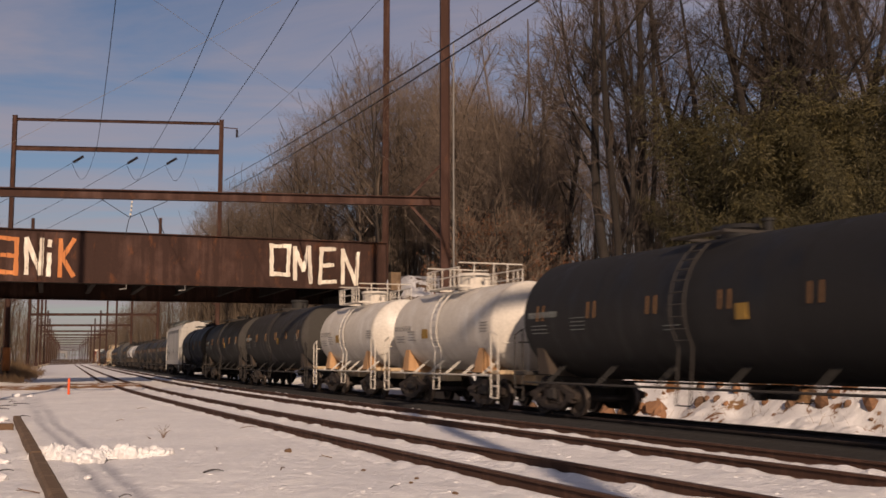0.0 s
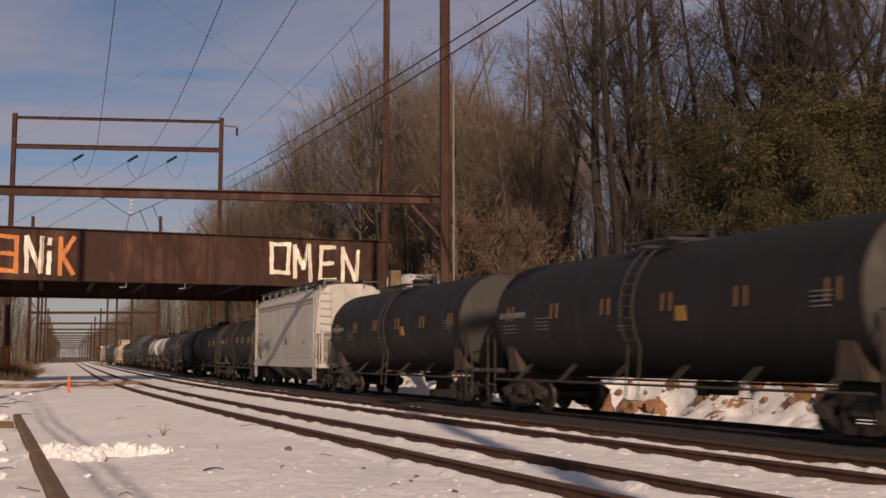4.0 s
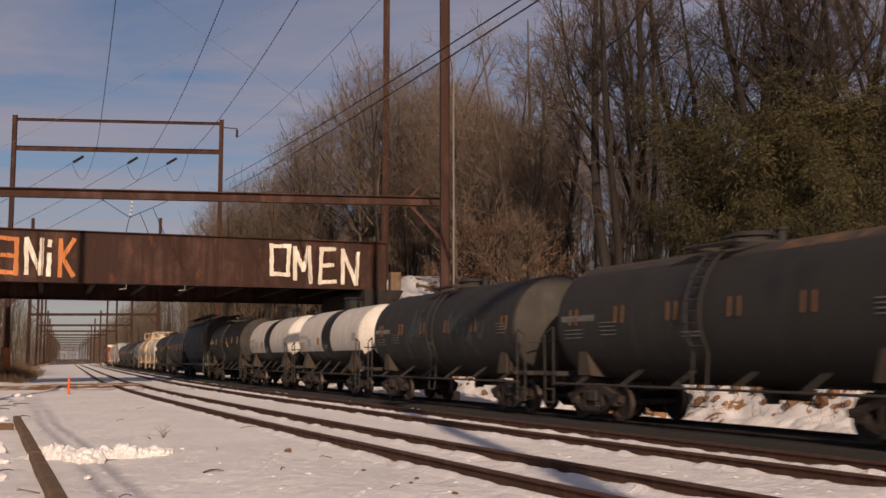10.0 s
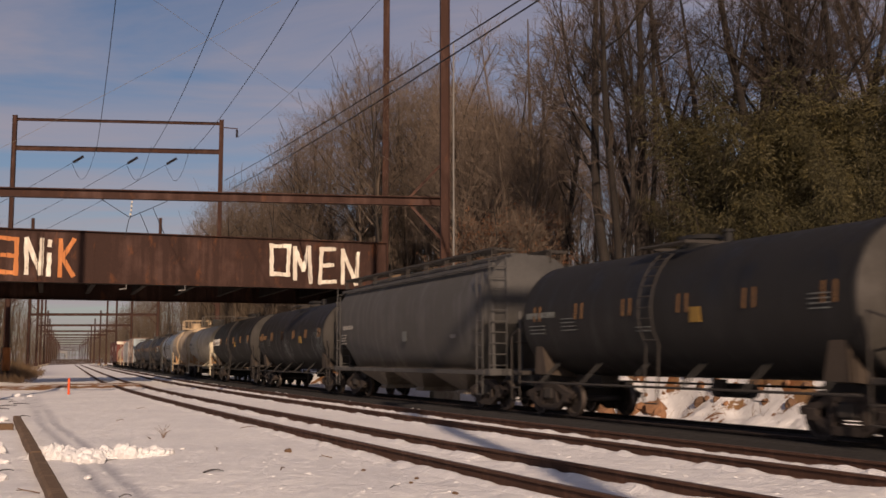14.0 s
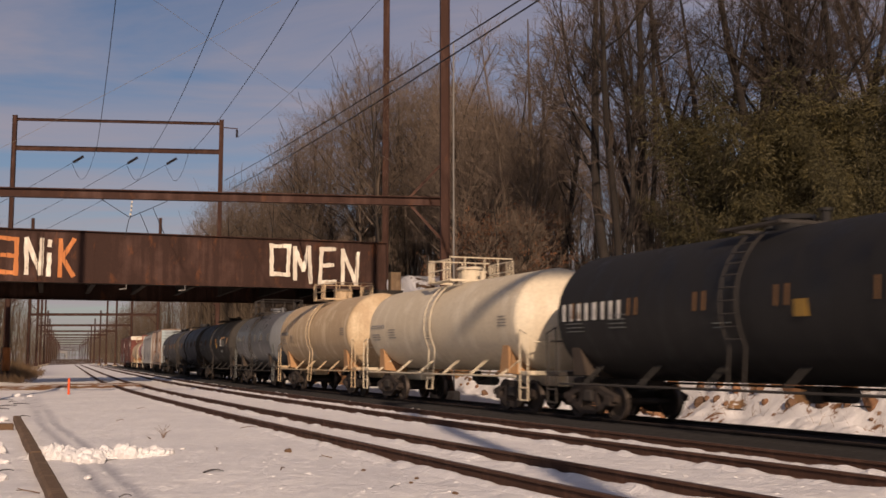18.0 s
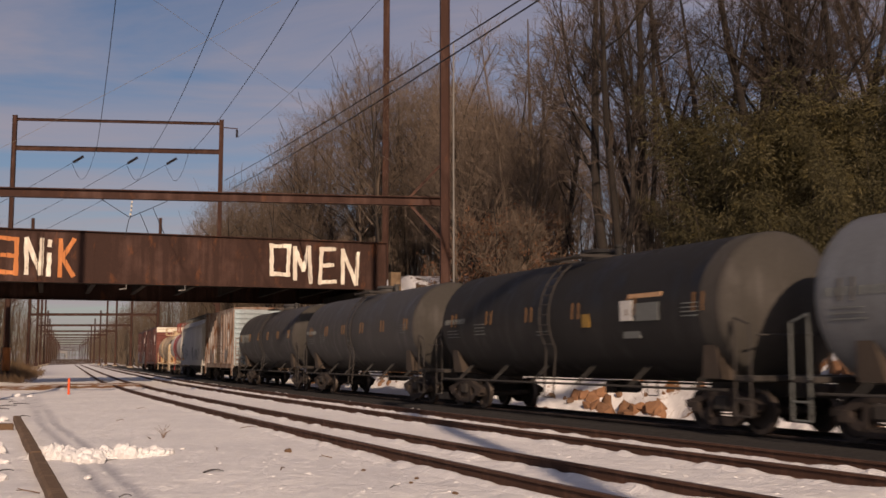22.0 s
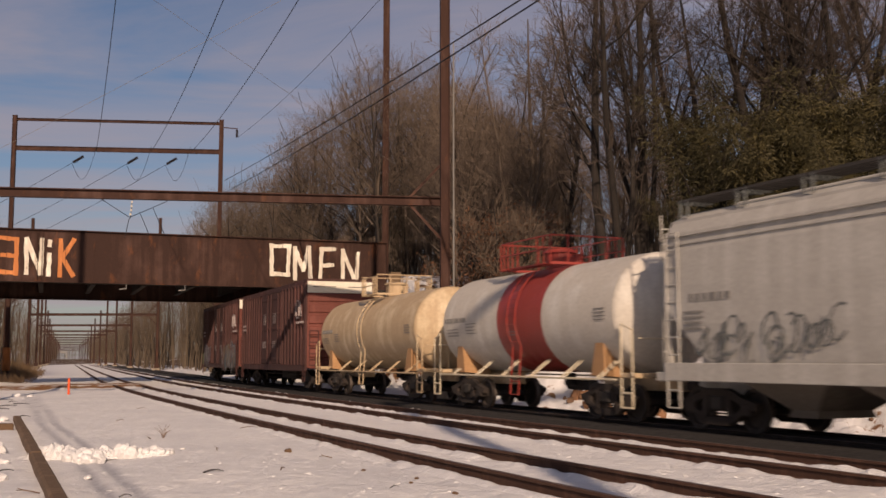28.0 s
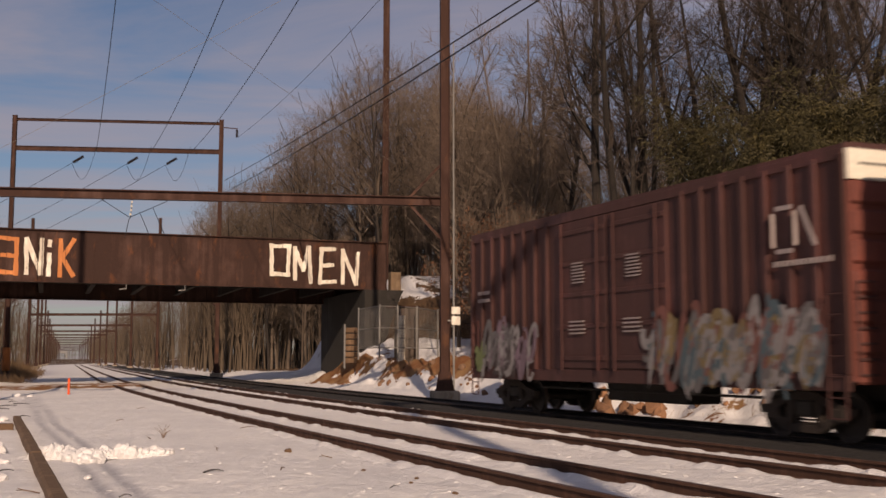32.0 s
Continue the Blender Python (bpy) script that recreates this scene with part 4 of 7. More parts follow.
def tank_car(L, sp):
    """A tank car. sp: R, paints, dome, ladder, rails, marks."""
    car = thing("tank_car", sp["label"], "tank car", group="cars of the freight train")
    R = sp.get("R", 1.5)
    zc = sp.get("zc", 1.12 + R)
    head = R * 0.46
    half = L / 2 - 0.74 - head
    mats, pick = sp["mats"], sp.get("pick", lambda x, z: 0)
    if not sp.get("light") and not sp.get("pick"):
        mats, pick = mats + ["dusty_head"], lambda x, z: 1 if abs(x) > (half + 0.12) / (half + head) else 0
    bm = tank_mesh(R, zc, half, lambda x, z: pick(x / (half + head), z / R))
    tank = part("tank", bm, mats, car, sp.get("tank_label", ""))
    light = sp.get("light", False)
    trim = sp.get("trim", mats[0])
    frame = sp.get("frame", "frame_black")
    # weld seams
    for i in range(5):
        x = -half + 2 * half * i / 4
        bm = bmesh.new()
        bmesh.ops.create_cone(bm, cap_ends=False, segments=40, radius1=R + 0.006, radius2=R + 0.006, depth=0.05, matrix=Matrix.Translation((x, 0, zc)) @ Matrix.Rotation(radians(90), 4, "Y"))
        for f in bm.faces:
            f.smooth = True
            c = f.calc_center_median()
            f.material_index = pick(x / (half + head), (c.z - zc) / R)
        part("seam_ring", bm, mats, tank)
    tx = L / 2 - sp.get("truck", 2.35)
    for k in (-1, 1):
        add_truck(car, k * tx)
        add_coupler(car, k * L / 2)
        # stub sill, end platform, saddle
        bm = bmesh.new()
        box(bm, (k * (L / 2 - 0.45), -0.28, 0.72), (k * (tx - 1.4), 0.28, 1.08), bevel=0.02)
        box(bm, (k * (L / 2 - 0.5), -1.42, 1.04), (k * (L / 2 - 1.15), 1.42, 1.16), bevel=0.02)
        part("end_sill", bm, frame, car)
        bm = bmesh.new()
        for y in (-1, 1):
            vs = [bm.verts.new(v) for v in ((k * (tx - 0.32), y * 0.4, 1.0), (k * (tx + 0.32), y * 0.4, 1.0), (k * (tx + 0.32), y * 1.3, 1.08), (k * (tx - 0.32), y * 1.3, 1.08),
                                            (k * (tx - 0.12), y * 0.4, zc - R * 0.58), (k * (tx + 0.26), y * 0.4, zc - R * 0.58), (k * (tx + 0.26), y * R * 0.87, zc - R * 0.48), (k * (tx - 0.12), y * R * 0.87, zc - R * 0.48))]
            for f in ((0, 1, 2, 3), (4, 5, 6, 7), (0, 1, 5, 4), (1, 2, 6, 5), (2, 3, 7, 6), (3, 0, 4, 7)):
                bm.faces.new([vs[i] for i in f])
        bmesh.ops.recalc_face_normals(bm, faces=bm.faces)
        part("saddle", bm, "saddle_rust" if light else "saddle_dust", car)
        # corner handrails and steps
        for y in (-1.45, 1.45):
            bm = bmesh.new()
            x0, x1 = k * (L / 2 - 0.58), k * (L / 2 - 1.05)
            for a, b in (((x0, y, 1.1), (x0, y, 2.15)), ((x0, y, 2.15), (x1, y, 2.3)), ((x1, y, 2.3), (x1, y, 1.1)), ((x0, y, 1.05), (x0, y, 0.35)), ((x1, y, 1.05), (x1, y, 0.35)), ((x0, y, 0.36), (x1, y, 0.36)), ((x0, y, 0.7), (x1, y, 0.7))):
                bar(bm, a, b, 0.024, 6)
            part("corner_handrail", bm, trim if light else "mark_grey" if sp.get("grey_rails") else "frame_black", car)
        bm = bmesh.new()
        xe = k * (L / 2 - 0.52)
        for a, b in (((xe, -1.3, 1.95), (xe, 1.3, 1.95)), ((xe, -0.5, 1.1), (xe, -0.5, 1.95)), ((xe, 0.5, 1.1), (xe, 0.5, 1.95))):
            bar(bm, a, b, 0.022, 6)
        part("end_handrail", bm, trim if light else "frame_black", car)
    if sp.get("side_rail", True):
        for y in (-1, 1):
            bm = bmesh.new()
            yy = y * min(1.5, R + 0.02)
            rz = 1.0 if light else 0.86
            bar(bm, (-half - 0.2, yy, rz), (half + 0.2, yy, rz), 0.028, 6)
            part("side_handrail", bm, trim if light else "frame_black", car)
            if y < 0:
                n = 6
                for i in range(n):
                    x = -half * 0.86 + 2 * half * 0.86 * i / (n - 1)
                    bm = bmesh.new()
                    for d in (0, 0.16):
                        bar(bm, (x + d, yy, rz), (x + d + 0.16, -R * 0.66, zc - R * 0.76), 0.02, 5)
                    part("bracket", bm, trim if light else "mark_faint", car)
    # manway nozzle with cover, platform, railing
    zt, dh = zc + R, sp.get("dome_h", 0.46)
    bm = bmesh.new()
    bmesh.ops.create_cone(bm, cap_ends=True, segments=20, radius1=sp.get("dome_r", 0.42), radius2=sp.get("dome_r", 0.42), depth=0.5, matrix=Matrix.Translation((0, 0, zt + dh - 0.28)))
    bmesh.ops.create_cone(bm, cap_ends=True, segments=20, radius1=sp.get("dome_r", 0.42) + 0.07, radius2=sp.get("dome_r", 0.42), depth=0.1, matrix=Matrix.Translation((0, 0, zt + dh)))
    part("manway", bm, sp.get("dome", trim), car)
    for x in (-0.85, 0.8):
        bm = bmesh.new()
        bar(bm, (x, 0.1, zt - 0.05), (x, 0.1, zt + 0.26), 0.1, 8)
        bar(bm, (x, 0.1, zt + 0.26), (x, 0.1, zt + 0.32), 0.14, 8)
        part("valve", bm, sp.get("dome", trim), car)
    pl = sp.get("platform", 1.0)
    if pl:
        pm = sp.get("rail", trim if light else "frame_black")
        bm = bmesh.new()
        px, py = 1.5 * pl, 0.95
        for y in (-py, py):
            for i in range(9):
                box(bm, (-px, y - 0.18 + 0.045 * i, zt - 0.02), (px, y - 0.16 + 0.045 * i, zt + 0.02))
        for x in (-px, px):
            box(bm, (x - 0.03, -py - 0.2, zt - 0.04), (x + 0.03, py + 0.2, zt + 0.03))
        tagged(part("platform", bm, pm, car), kind="stuff")
        if sp.get("railing", True):
            for y in (-py - 0.2, py + 0.2):
                bm = bmesh.new()
                hh = sp.get("rail_h", 0.75)
                for x in (-px, -px * 0.86, -px * 0.7, -px * 0.5, px * 0.5, px * 0.75, px):
                    bar(bm, (x, y, zt - 0.02), (x, y, zt + hh), 0.022, 5)
                for z in (hh, hh * 0.52):
                    bar(bm, (-px, y, zt + z), (px, y, zt + z), 0.022, 5)
                part("railing", bm, pm, car)
            for x in (-px, px):
                bm = bmesh.new()
                for y in (-0.6, 0.1, 0.6):
                    bar(bm, (x, y, zt), (x, y, zt + 0.75), 0.022, 5)
                bar(bm, (x, -py - 0.2, zt + 0.75), (x, py + 0.2, zt + 0.75), 0.022, 5)
                part("end_railing", bm, pm, car)
        for sgn in sp.get("ladder_sides", (-1, 1)):
            bm = bmesh.new()
            ladder_into(bm, sp.get("ladder_x", 0.0), 0, 0, 0, 0.5, 11, lambda t, s=sgn: (s * (R + 0.13) * math.cos((t * 1.75 - 0.75) * 0.95) if t > 0.12 else s * (R + 0.05) * 0.98, zc + (R + 0.13) * math.sin((t * 1.75 - 0.75) * 0.95) if t > 0.12 else 0.5 + 4 * t))
            part("ladder", bm, pm, car)
    # marks on both sides: reflector pairs, placards, data blocks
    def skin(z, s=-1):
        return s * (math.sqrt(max(0.01, R * R - (z - zc) ** 2)) + 0.006)
    mk = sp.get("marks", "mark_yellow")
    if mk:
        for sgn in (-1, 1):
            for i in range(6):
                x = -half * 0.9 + 2 * half * 0.9 * i / 5
                if abs(x) < 0.5:
                    continue
                bm = bmesh.new()
                for d in (0, 0.3):
                    z = zc + 0.12
                    y = skin(z, sgn)
                    tilt = Matrix.Translation((x + d, y, z)) @ Matrix.Rotation(-sgn * -math.atan2(z - zc, abs(y)), 4, "X")
                    box(bm, (-0.028, -0.012, -0.2), (0.028, 0.012, 0.2), tilt)
                part("reflector", bm, mk, car)
    bm = bmesh.new()
    z = zc + 0.02
    zz = sp.get("placard", None)
    if zz is not None:
        x = half * zz
        box(bm, (x, skin(zc - 0.15) - 0.012, zc - 0.3), (x + sp.get("placard_w", 0.34), skin(zc - 0.15) + 0.1, zc + 0.02))
        part("placard", bm, "placard_yellow", car, "yellow placard")
    else:
        bm.free()
    tm = sp.get("text", "mark_grey")
    if tm:
        rr = sp.get("seed", 1)
        big = sp.get("name_mat", tm)
        text_bars(car, -half * 0.97, zc + 0.08, (0.1, 0.1, 0.11, 0.1, 0.16, 0.1, 0.1, 0.1), sp.get("name_h", 0.15), big, 0, 1, 1.6, skin, rr)
        text_bars(car, -half * 0.95, zc - 0.2, (0.18, 0.26, 0.14, 0.2), 0.024, tm, 0, 3, 4.0, skin, rr + 1)
        text_bars(car, -half * 0.66, zc - 0.05, (0.22, 0.16, 0.26), 0.024, tm, 0, 4, 4.0, skin, rr + 2)
        text_bars(car, -half * 0.1, zc - 0.35, (0.2, 0.14, 0.2), 0.024, tm, 0, 2, 3.6, skin, rr + 3)
        text_bars(car, half * 0.84, zc + 0.1, (0.14, 0.2, 0.16), 0.026, tm, 0, 4, 3.4, skin, rr + 4)
    for tag in sp.get("tags", ()):
        spray_tag(car, *tag, skin)
    if sp.get("block"):  # pale data block under a cream stripe near the front
        for x0, x1, z0, z1, mt in ((0.5, 0.57, -0.2, 0.26, "mark_white"), (0.59, 0.72, -0.22, 0.18, "mark_grey"), (0.54, 0.73, 0.3, 0.4, "sun_bleached"), (0.5, 0.6, -0.6, -0.42, "mark_grey")):
            bm = bmesh.new()
            box(bm, (half * x0, skin(zc + (z0 + z1) / 2) - 0.012, zc + z0), (half * x1, skin(zc + (z0 + z1) / 2) + 0.06, zc + z1))
            part("data_block", bm, mt, car)
    bm = bmesh.new()
    bar(bm, (0.5, 0, zc - R - 0.02), (0.5, 0, zc - R - 0.35), 0.16, 10)
    bar(bm, (-0.1, 0.35, 0.78), (1.2, 0.35, 0.78), 0.16, 10)
    part("outlet_valve", bm, "frame_black", car)
    return car


def spray_tag(car, x, z, w, h, mats, seed, skin):
    """Sprayed scrawl: overlapping loops of paint."""
    r = random.Random(seed)
    for mt in mats:
        bm = bmesh.new()
        for k in range(int((5 + w * 2.2) * (1 if mats[0] != "mark_grey" else 1.8))):
            cx, cz = x + r.uniform(0, w), z + r.uniform(0.15, 0.85) * h
            rx, rz, t = r.uniform(0.05, 0.24), r.uniform(0.22, 0.5) * h, r.uniform(0.05, 0.12) if mats[0] != "mark_grey" else r.uniform(0.014, 0.03)
            a0, a1 = r.uniform(0, 6.28), r.uniform(2.5, 6.0)
            prev = None
            for i in range(9):
                a = a0 + a1 * i / 8
                o = [(cx + (rx + d) * math.cos(a) + 0.25 * rz * math.sin(a), cz + (rz + d) * math.sin(a)) for d in (-t, t)]
                row = [bm.verts.new((p, skin(min(q, z + h)) - 0.008 - 0.002 * r.random(), q)) for p, q in o]
                if prev:
                    bm.faces.new((prev[0], prev[1], row[1], row[0]))
                prev = row
        tagged(part("sprayed_tag", bm, mt, car), kind="stuff")


def loft(bm, sections, slot=lambda i, k: 0, cap=True):
    """Skins a row of equal-length rings of points."""
    rings = [[bm.verts.new(p) for p in ring] for ring in sections]
    n = len(rings[0])
    for i, (a, b) in enumerate(zip(rings, rings[1:])):
        for k in range(n):
            f = bm.faces.new((a[k], a[(k + 1) % n], b[(k + 1) % n], b[k]))
            f.material_index = slot(i, k)
    if cap:
        bm.faces.new(rings[0])
        bm.faces.new(rings[-1][::-1])
    bmesh.ops.recalc_face_normals(bm, faces=bm.faces)


def hopper_car(L, sp):
    """A covered hopper: curved side sheets, sloped end sheets, roof trough with hatches and running boards, chutes."""
    car = thing("covered_hopper_car", sp["label"], "hopper car", group="cars of the freight train")
    mt = sp["mats"][0]
    top, W = sp.get("top", 4.6), 1.58
    half = L / 2 - 0.95
    flat = ((-0.55, top), (-1.05, top - 0.1), (-1.34, top - 0.32), (-1.47, top - 0.55), (-W + 0.04, top - 0.95), (-W, top - 1.7), (-W, 2.2), (-W + 0.06, 1.35), (-W + 0.12, 1.15))
    tub = ((-0.45, top), (-0.85, top - 0.13), (-1.18, top - 0.38), (-1.42, top - 0.76), (-1.56, top - 1.25), (-W, top - 1.75), (-1.55, 2.25), (-1.4, 1.7), (-1.15, 1.2))
    def ring(x, lo):
        pts = [(x, y, max(z, lo - 0.2)) for y, z in (tub if sp.get("round") else flat)]
        return pts + [(p[0], -p[1], p[2]) for p in reversed(pts)]
    bm = bmesh.new()
    inner = half - sp.get("slope", 1.5)
    loft(bm, [ring(-half, 2.75), ring(-half + 0.12, 2.7), ring(-inner, 1.2), ring(0, 1.2), ring(inner, 1.2), ring(half - 0.12, 2.7), ring(half, 2.75)])
    body = part("body", bm, mt, car, "", bool(sp.get("round")))
    for i in range(sp.get("ribs", 0)):
        x = -half + 0.5 + (2 * half - 1.0) * i / (sp["ribs"] - 1)
        bm = bmesh.new()
        for y in (-1, 1):
            box(bm, (x - 0.03, y * (W + 0.0), 1.5), (x + 0.03, y * (W + 0.045), top - 0.8))
        part("side_rib", bm, mt, body)
    for y in (-1, 1):
        bm = bmesh.new()
        box(bm, (-half, y * (W - 0.03), 1.02), (half, y * (W + 0.035), 1.4 if not sp.get("round") else 1.16), bevel=0.015)
        part("side_sill", bm, mt, car)
        if not sp.get("round"):
            for z in (top - 0.62, top - 0.8):
                bm = bmesh.new()
                box(bm, (-half + 0.1, y * (1.47 + 0.02), z - 0.02), (half - 0.1, y * (1.56), z + 0.02))
                part("side_seam", bm, mt, body)
        bm = bmesh.new()
        box(bm, (-half, y * 1.3 - 0.04, top - 0.36), (half, y * 1.3 + 0.06, top - 0.26))
        part("roof_edge", bm, mt, car)
    # roof: long hatch and running boards on posts
    bm = bmesh.new()
    box(bm, (-half + 0.8, -0.3, top - 0.02), (half - 0.8, 0.3, top + 0.13), bevel=0.04)
    part("roof_hatch", bm, mt, car)
    for y in (-0.92, 0.92):
        bm = bmesh.new()
        for d in (-0.3, -0.15, 0.0, 0.15, 0.3):
            box(bm, (-half + 0.1, y + d - 0.035, top + 0.14), (half - 0.1, y + d + 0.035, top + 0.2))
        part("running_board", bm, "frame_black", car)
        n = 9
        for i in range(n):
            bm = bmesh.new()
            x = -half + 0.2 + (2 * half - 0.4) * i / (n - 1)
            for d in (0, 0.24):
                box(bm, (x + d - 0.022, y - 0.34, top - 0.2), (x + d + 0.022, y - 0.3, top + 0.18))
                box(bm, (x + d - 0.03, y - 0.34, top + 0.1), (x + d + 0.03, y + 0.34, top + 0.14))
            part("board_post", bm, "mark_grey" if not sp.get("round") else "frame_black", car)
    # chutes between the trucks
    n = sp.get("chutes", 3)
    span = 2 * (inner - 0.2)
    for i in range(n):
        c = -span / 2 + span * (i + 0.5) / n
        w = span / n / 2 - 0.08
        bm = bmesh.new()
        loft(bm, [[(c - w, -1.4, 1.2), (c + w, -1.4, 1.2), (c + w, 1.4, 1.2), (c - w, 1.4, 1.2)], [(c - 0.35, -0.7, 0.5), (c + 0.35, -0.7, 0.5), (c + 0.35, 0.7, 0.5), (c - 0.35, 0.7, 0.5)], [(c - 0.38, -0.75, 0.36), (c + 0.38, -0.75, 0.36), (c + 0.38, 0.75, 0.36), (c - 0.38, 0.75, 0.36)]])
        part("hopper_chute", bm, "hopper_shoot", car)
    for k in (-1, 1):
        add_truck(car, k * (L / 2 - 2.0))
        add_coupler(car, k * L / 2)
        bm = bmesh.new()
        box(bm, (k * (half + 0.35), -W, 1.0), (k * (half - 0.1), W, 1.2), bevel=0.02)
        box(bm, (k * (L / 2 - 0.4), -0.3, 0.7), (k * (inner + 0.2), 0.3, 1.05), bevel=0.02)
        part("end_sill", bm, mt, car)
        # end posts and slanted braces in front of the slope sheet
        for y in (-1.35, -0.45, 0.45, 1.35):
            bm = bmesh.new()
            beam(bm, (k * (half + 0.12), y, 1.15), (k * (half - 0.02), y, top - 0.8 if abs(y) > 1 else 2.9), 0.09, 0.09)
            part("end_post", bm, mt, car)
        for y in (-W - 0.02, 0.9, W + 0.02):
            bm = bmesh.new()
            if abs(y) > 1.2:
                ladder_into(bm, k * (half - 0.32), y, 0.45, top - 0.55, 0.42, 10)
            else:
                for i in range(10):
                    z = 1.3 + (top - 1.7) * i / 9
                    bar(bm, (k * (half + 0.17), -1.5, z), (k * (half + 0.17), -0.95, z), 0.018, 5)
                for q in (-1.5, -0.95):
                    bar(bm, (k * (half + 0.17), q, 1.15), (k * (half + 0.17), q, top - 0.1), 0.02, 5)
            part("ladder", bm, mt, car)
    tm = sp.get("text", "mark_soft")
    if tm:
        s = sp.get("seed", 3)
        text_bars(car, -half + 0.9, 2.75, (0.12, 0.12, 0.12, 0.2, 0.12, 0.12), 0.16, tm, -W - 0.006, 1, seed=s)
        text_bars(car, -half + 0.7, 2.45, (0.15, 0.25, 0.15), 0.05, tm, -W - 0.006, 4, 2.2, seed=s + 1)
        text_bars(car, half - 2.6, 2.2, (0.16, 0.16), 0.12, tm, -W - 0.006, 1, seed=s + 2)
    bm = bmesh.new()
    box(bm, (0.0 + sp.get("pl", 0.5), -W - 0.012, 2.1), (0.45 + sp.get("pl", 0.5), -W, 2.45))
    part("placard", bm, "mark_grey", car)
    for tag in sp.get("tags", ()):
        spray_tag(car, *tag, lambda z: -W - 0.004)
    return car


def box_car(L, sp):
    """A box car with outside posts, plug doors, corrugated ends and a roof with seams."""
    car = thing("box_car", sp["label"], "box car", group="cars of the freight train")
    mt, top, W = sp["mats"][0], sp.get("top", 5.1), 1.56
    half = L / 2 - 0.76
    bm = bmesh.new()
    box(bm, (-half, -W, 1.08), (half, W, top - 0.1))
    part("body", bm, mt, car)
    # roof: shallow gable with cross seams
    bm = bmesh.new()
    loft(bm, [[(x, -W - 0.05, top - 0.12), (x, -W - 0.05, top - 0.04), (x, 0, top - 0.01), (x, W + 0.05, top - 0.04), (x, W + 0.05, top - 0.12)] for x in (-half - 0.03, half + 0.03)])
    n = 14
    for i in range(n + 1):
        x = -half + 2 * half * i / n
        for y in (-1, 1):
            beam(bm, (x, y * W, top - 0.03), (x, 0, top + 0.005), 0.05, 0.04)
    part("roof", bm, sp.get("roof", mt), car)
    # side posts outside the doorway
    door = sp.get("door", 4.9) / 2
    xs = [x for x in np.arange(-half + 0.05, half, sp.get("pitch", 0.66)) if abs(x - sp.get("door_x", 0)) > door + 0.1] + [half - 0.05]
    for y in (-1, 1):
        for x in xs:
            bm = bmesh.new()
            box(bm, (x - 0.07, y * W, 1.2), (x + 0.07, y * (W + 0.09), top - 0.2), bevel=0.02)
            part("side_post", bm, mt, car)
        bm = bmesh.new()
        box(bm, (-half, y * (W - 0.01), 0.92), (half, y * (W + 0.05), 1.22), bevel=0.015)
        part("side_sill", bm, mt, car)
        bm = bmesh.new()
        box(bm, (-half, y * (W - 0.01), top - 0.3), (half, y * (W + 0.055), top - 0.1), bevel=0.01)
        part("top_rail", bm, mt, car)
        nd = sp.get("doors", 2)
        for d in range(nd):
            w = 2 * door / nd
            c = sp.get("door_x", 0) - door + w * (d + 0.5)
            bm = bmesh.new()
            box(bm, (c - w / 2 + 0.04, y * (W - 0.02), 1.25), (c + w / 2 - 0.04, y * (W + 0.06), top - 0.32), bevel=0.02)
            dr = part("door", bm, sp.get("door_mat", mt), car)
            for i in range(sp.get("door_ribs", 5)):
                bm = bmesh.new()
                z = 1.5 + (top - 2.1) * i / (sp.get("door_ribs", 5) - 1)
                box(bm, (c - w / 2 + 0.1, y * (W + 0.058), z - 0.06), (c + w / 2 - 0.1, y * (W + 0.095), z + 0.06), bevel=0.015)
                part("door_rib", bm, sp.get("door_mat", mt), dr)
            for q in (-0.35, 0.35):
                bm = bmesh.new()
                bar(bm, (c + q * w, y * (W + 0.12), 1.2), (c + q * w, y * (W + 0.12), top - 0.35), 0.028, 6)
                part("lock_rod", bm, mt, dr)
    for k in (-1, 1):
        add_truck(car, k * (half - 1.75))
        add_coupler(car, k * L / 2)
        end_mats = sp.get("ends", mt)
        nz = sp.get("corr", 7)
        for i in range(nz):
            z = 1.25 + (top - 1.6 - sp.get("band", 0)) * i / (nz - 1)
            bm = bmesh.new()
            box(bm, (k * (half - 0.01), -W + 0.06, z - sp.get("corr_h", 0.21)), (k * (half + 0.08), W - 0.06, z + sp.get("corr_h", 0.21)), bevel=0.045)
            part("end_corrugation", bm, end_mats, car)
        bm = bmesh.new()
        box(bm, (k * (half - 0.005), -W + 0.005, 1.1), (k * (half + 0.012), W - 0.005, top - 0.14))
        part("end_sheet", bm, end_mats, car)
        if sp.get("band", 0):
            bm = bmesh.new()
            box(bm, (k * (half + 0.0), -W - 0.005, top - 0.14 - sp["band"]), (k * (half + 0.08), W + 0.005, top - 0.12))
            bd = part("height_band", bm, "box_white", car, "cream painted band")
            if k > 0:
                bm = bmesh.new()
                r = random.Random(5)
                y = -1.3
                while y < 1.2:
                    w = r.uniform(0.04, 0.1)
                    if not -0.2 < y < 0.35:
                        box(bm, (half + 0.08, y, top - 0.14 - sp["band"] * 0.5), (half + 0.086, y + w, top - 0.14 - sp["band"] * 0.4))
                    y += w + 0.03
                tagged(part("lettering", bm, "mark_dark", bd), kind="stuff")
        bm = bmesh.new()
        box(bm, (k * (L / 2 - 0.42), -0.3, 0.72), (k * (half - 3), 0.3, 1.06), bevel=0.02)
        part("centre_sill", bm, "frame_black", car)
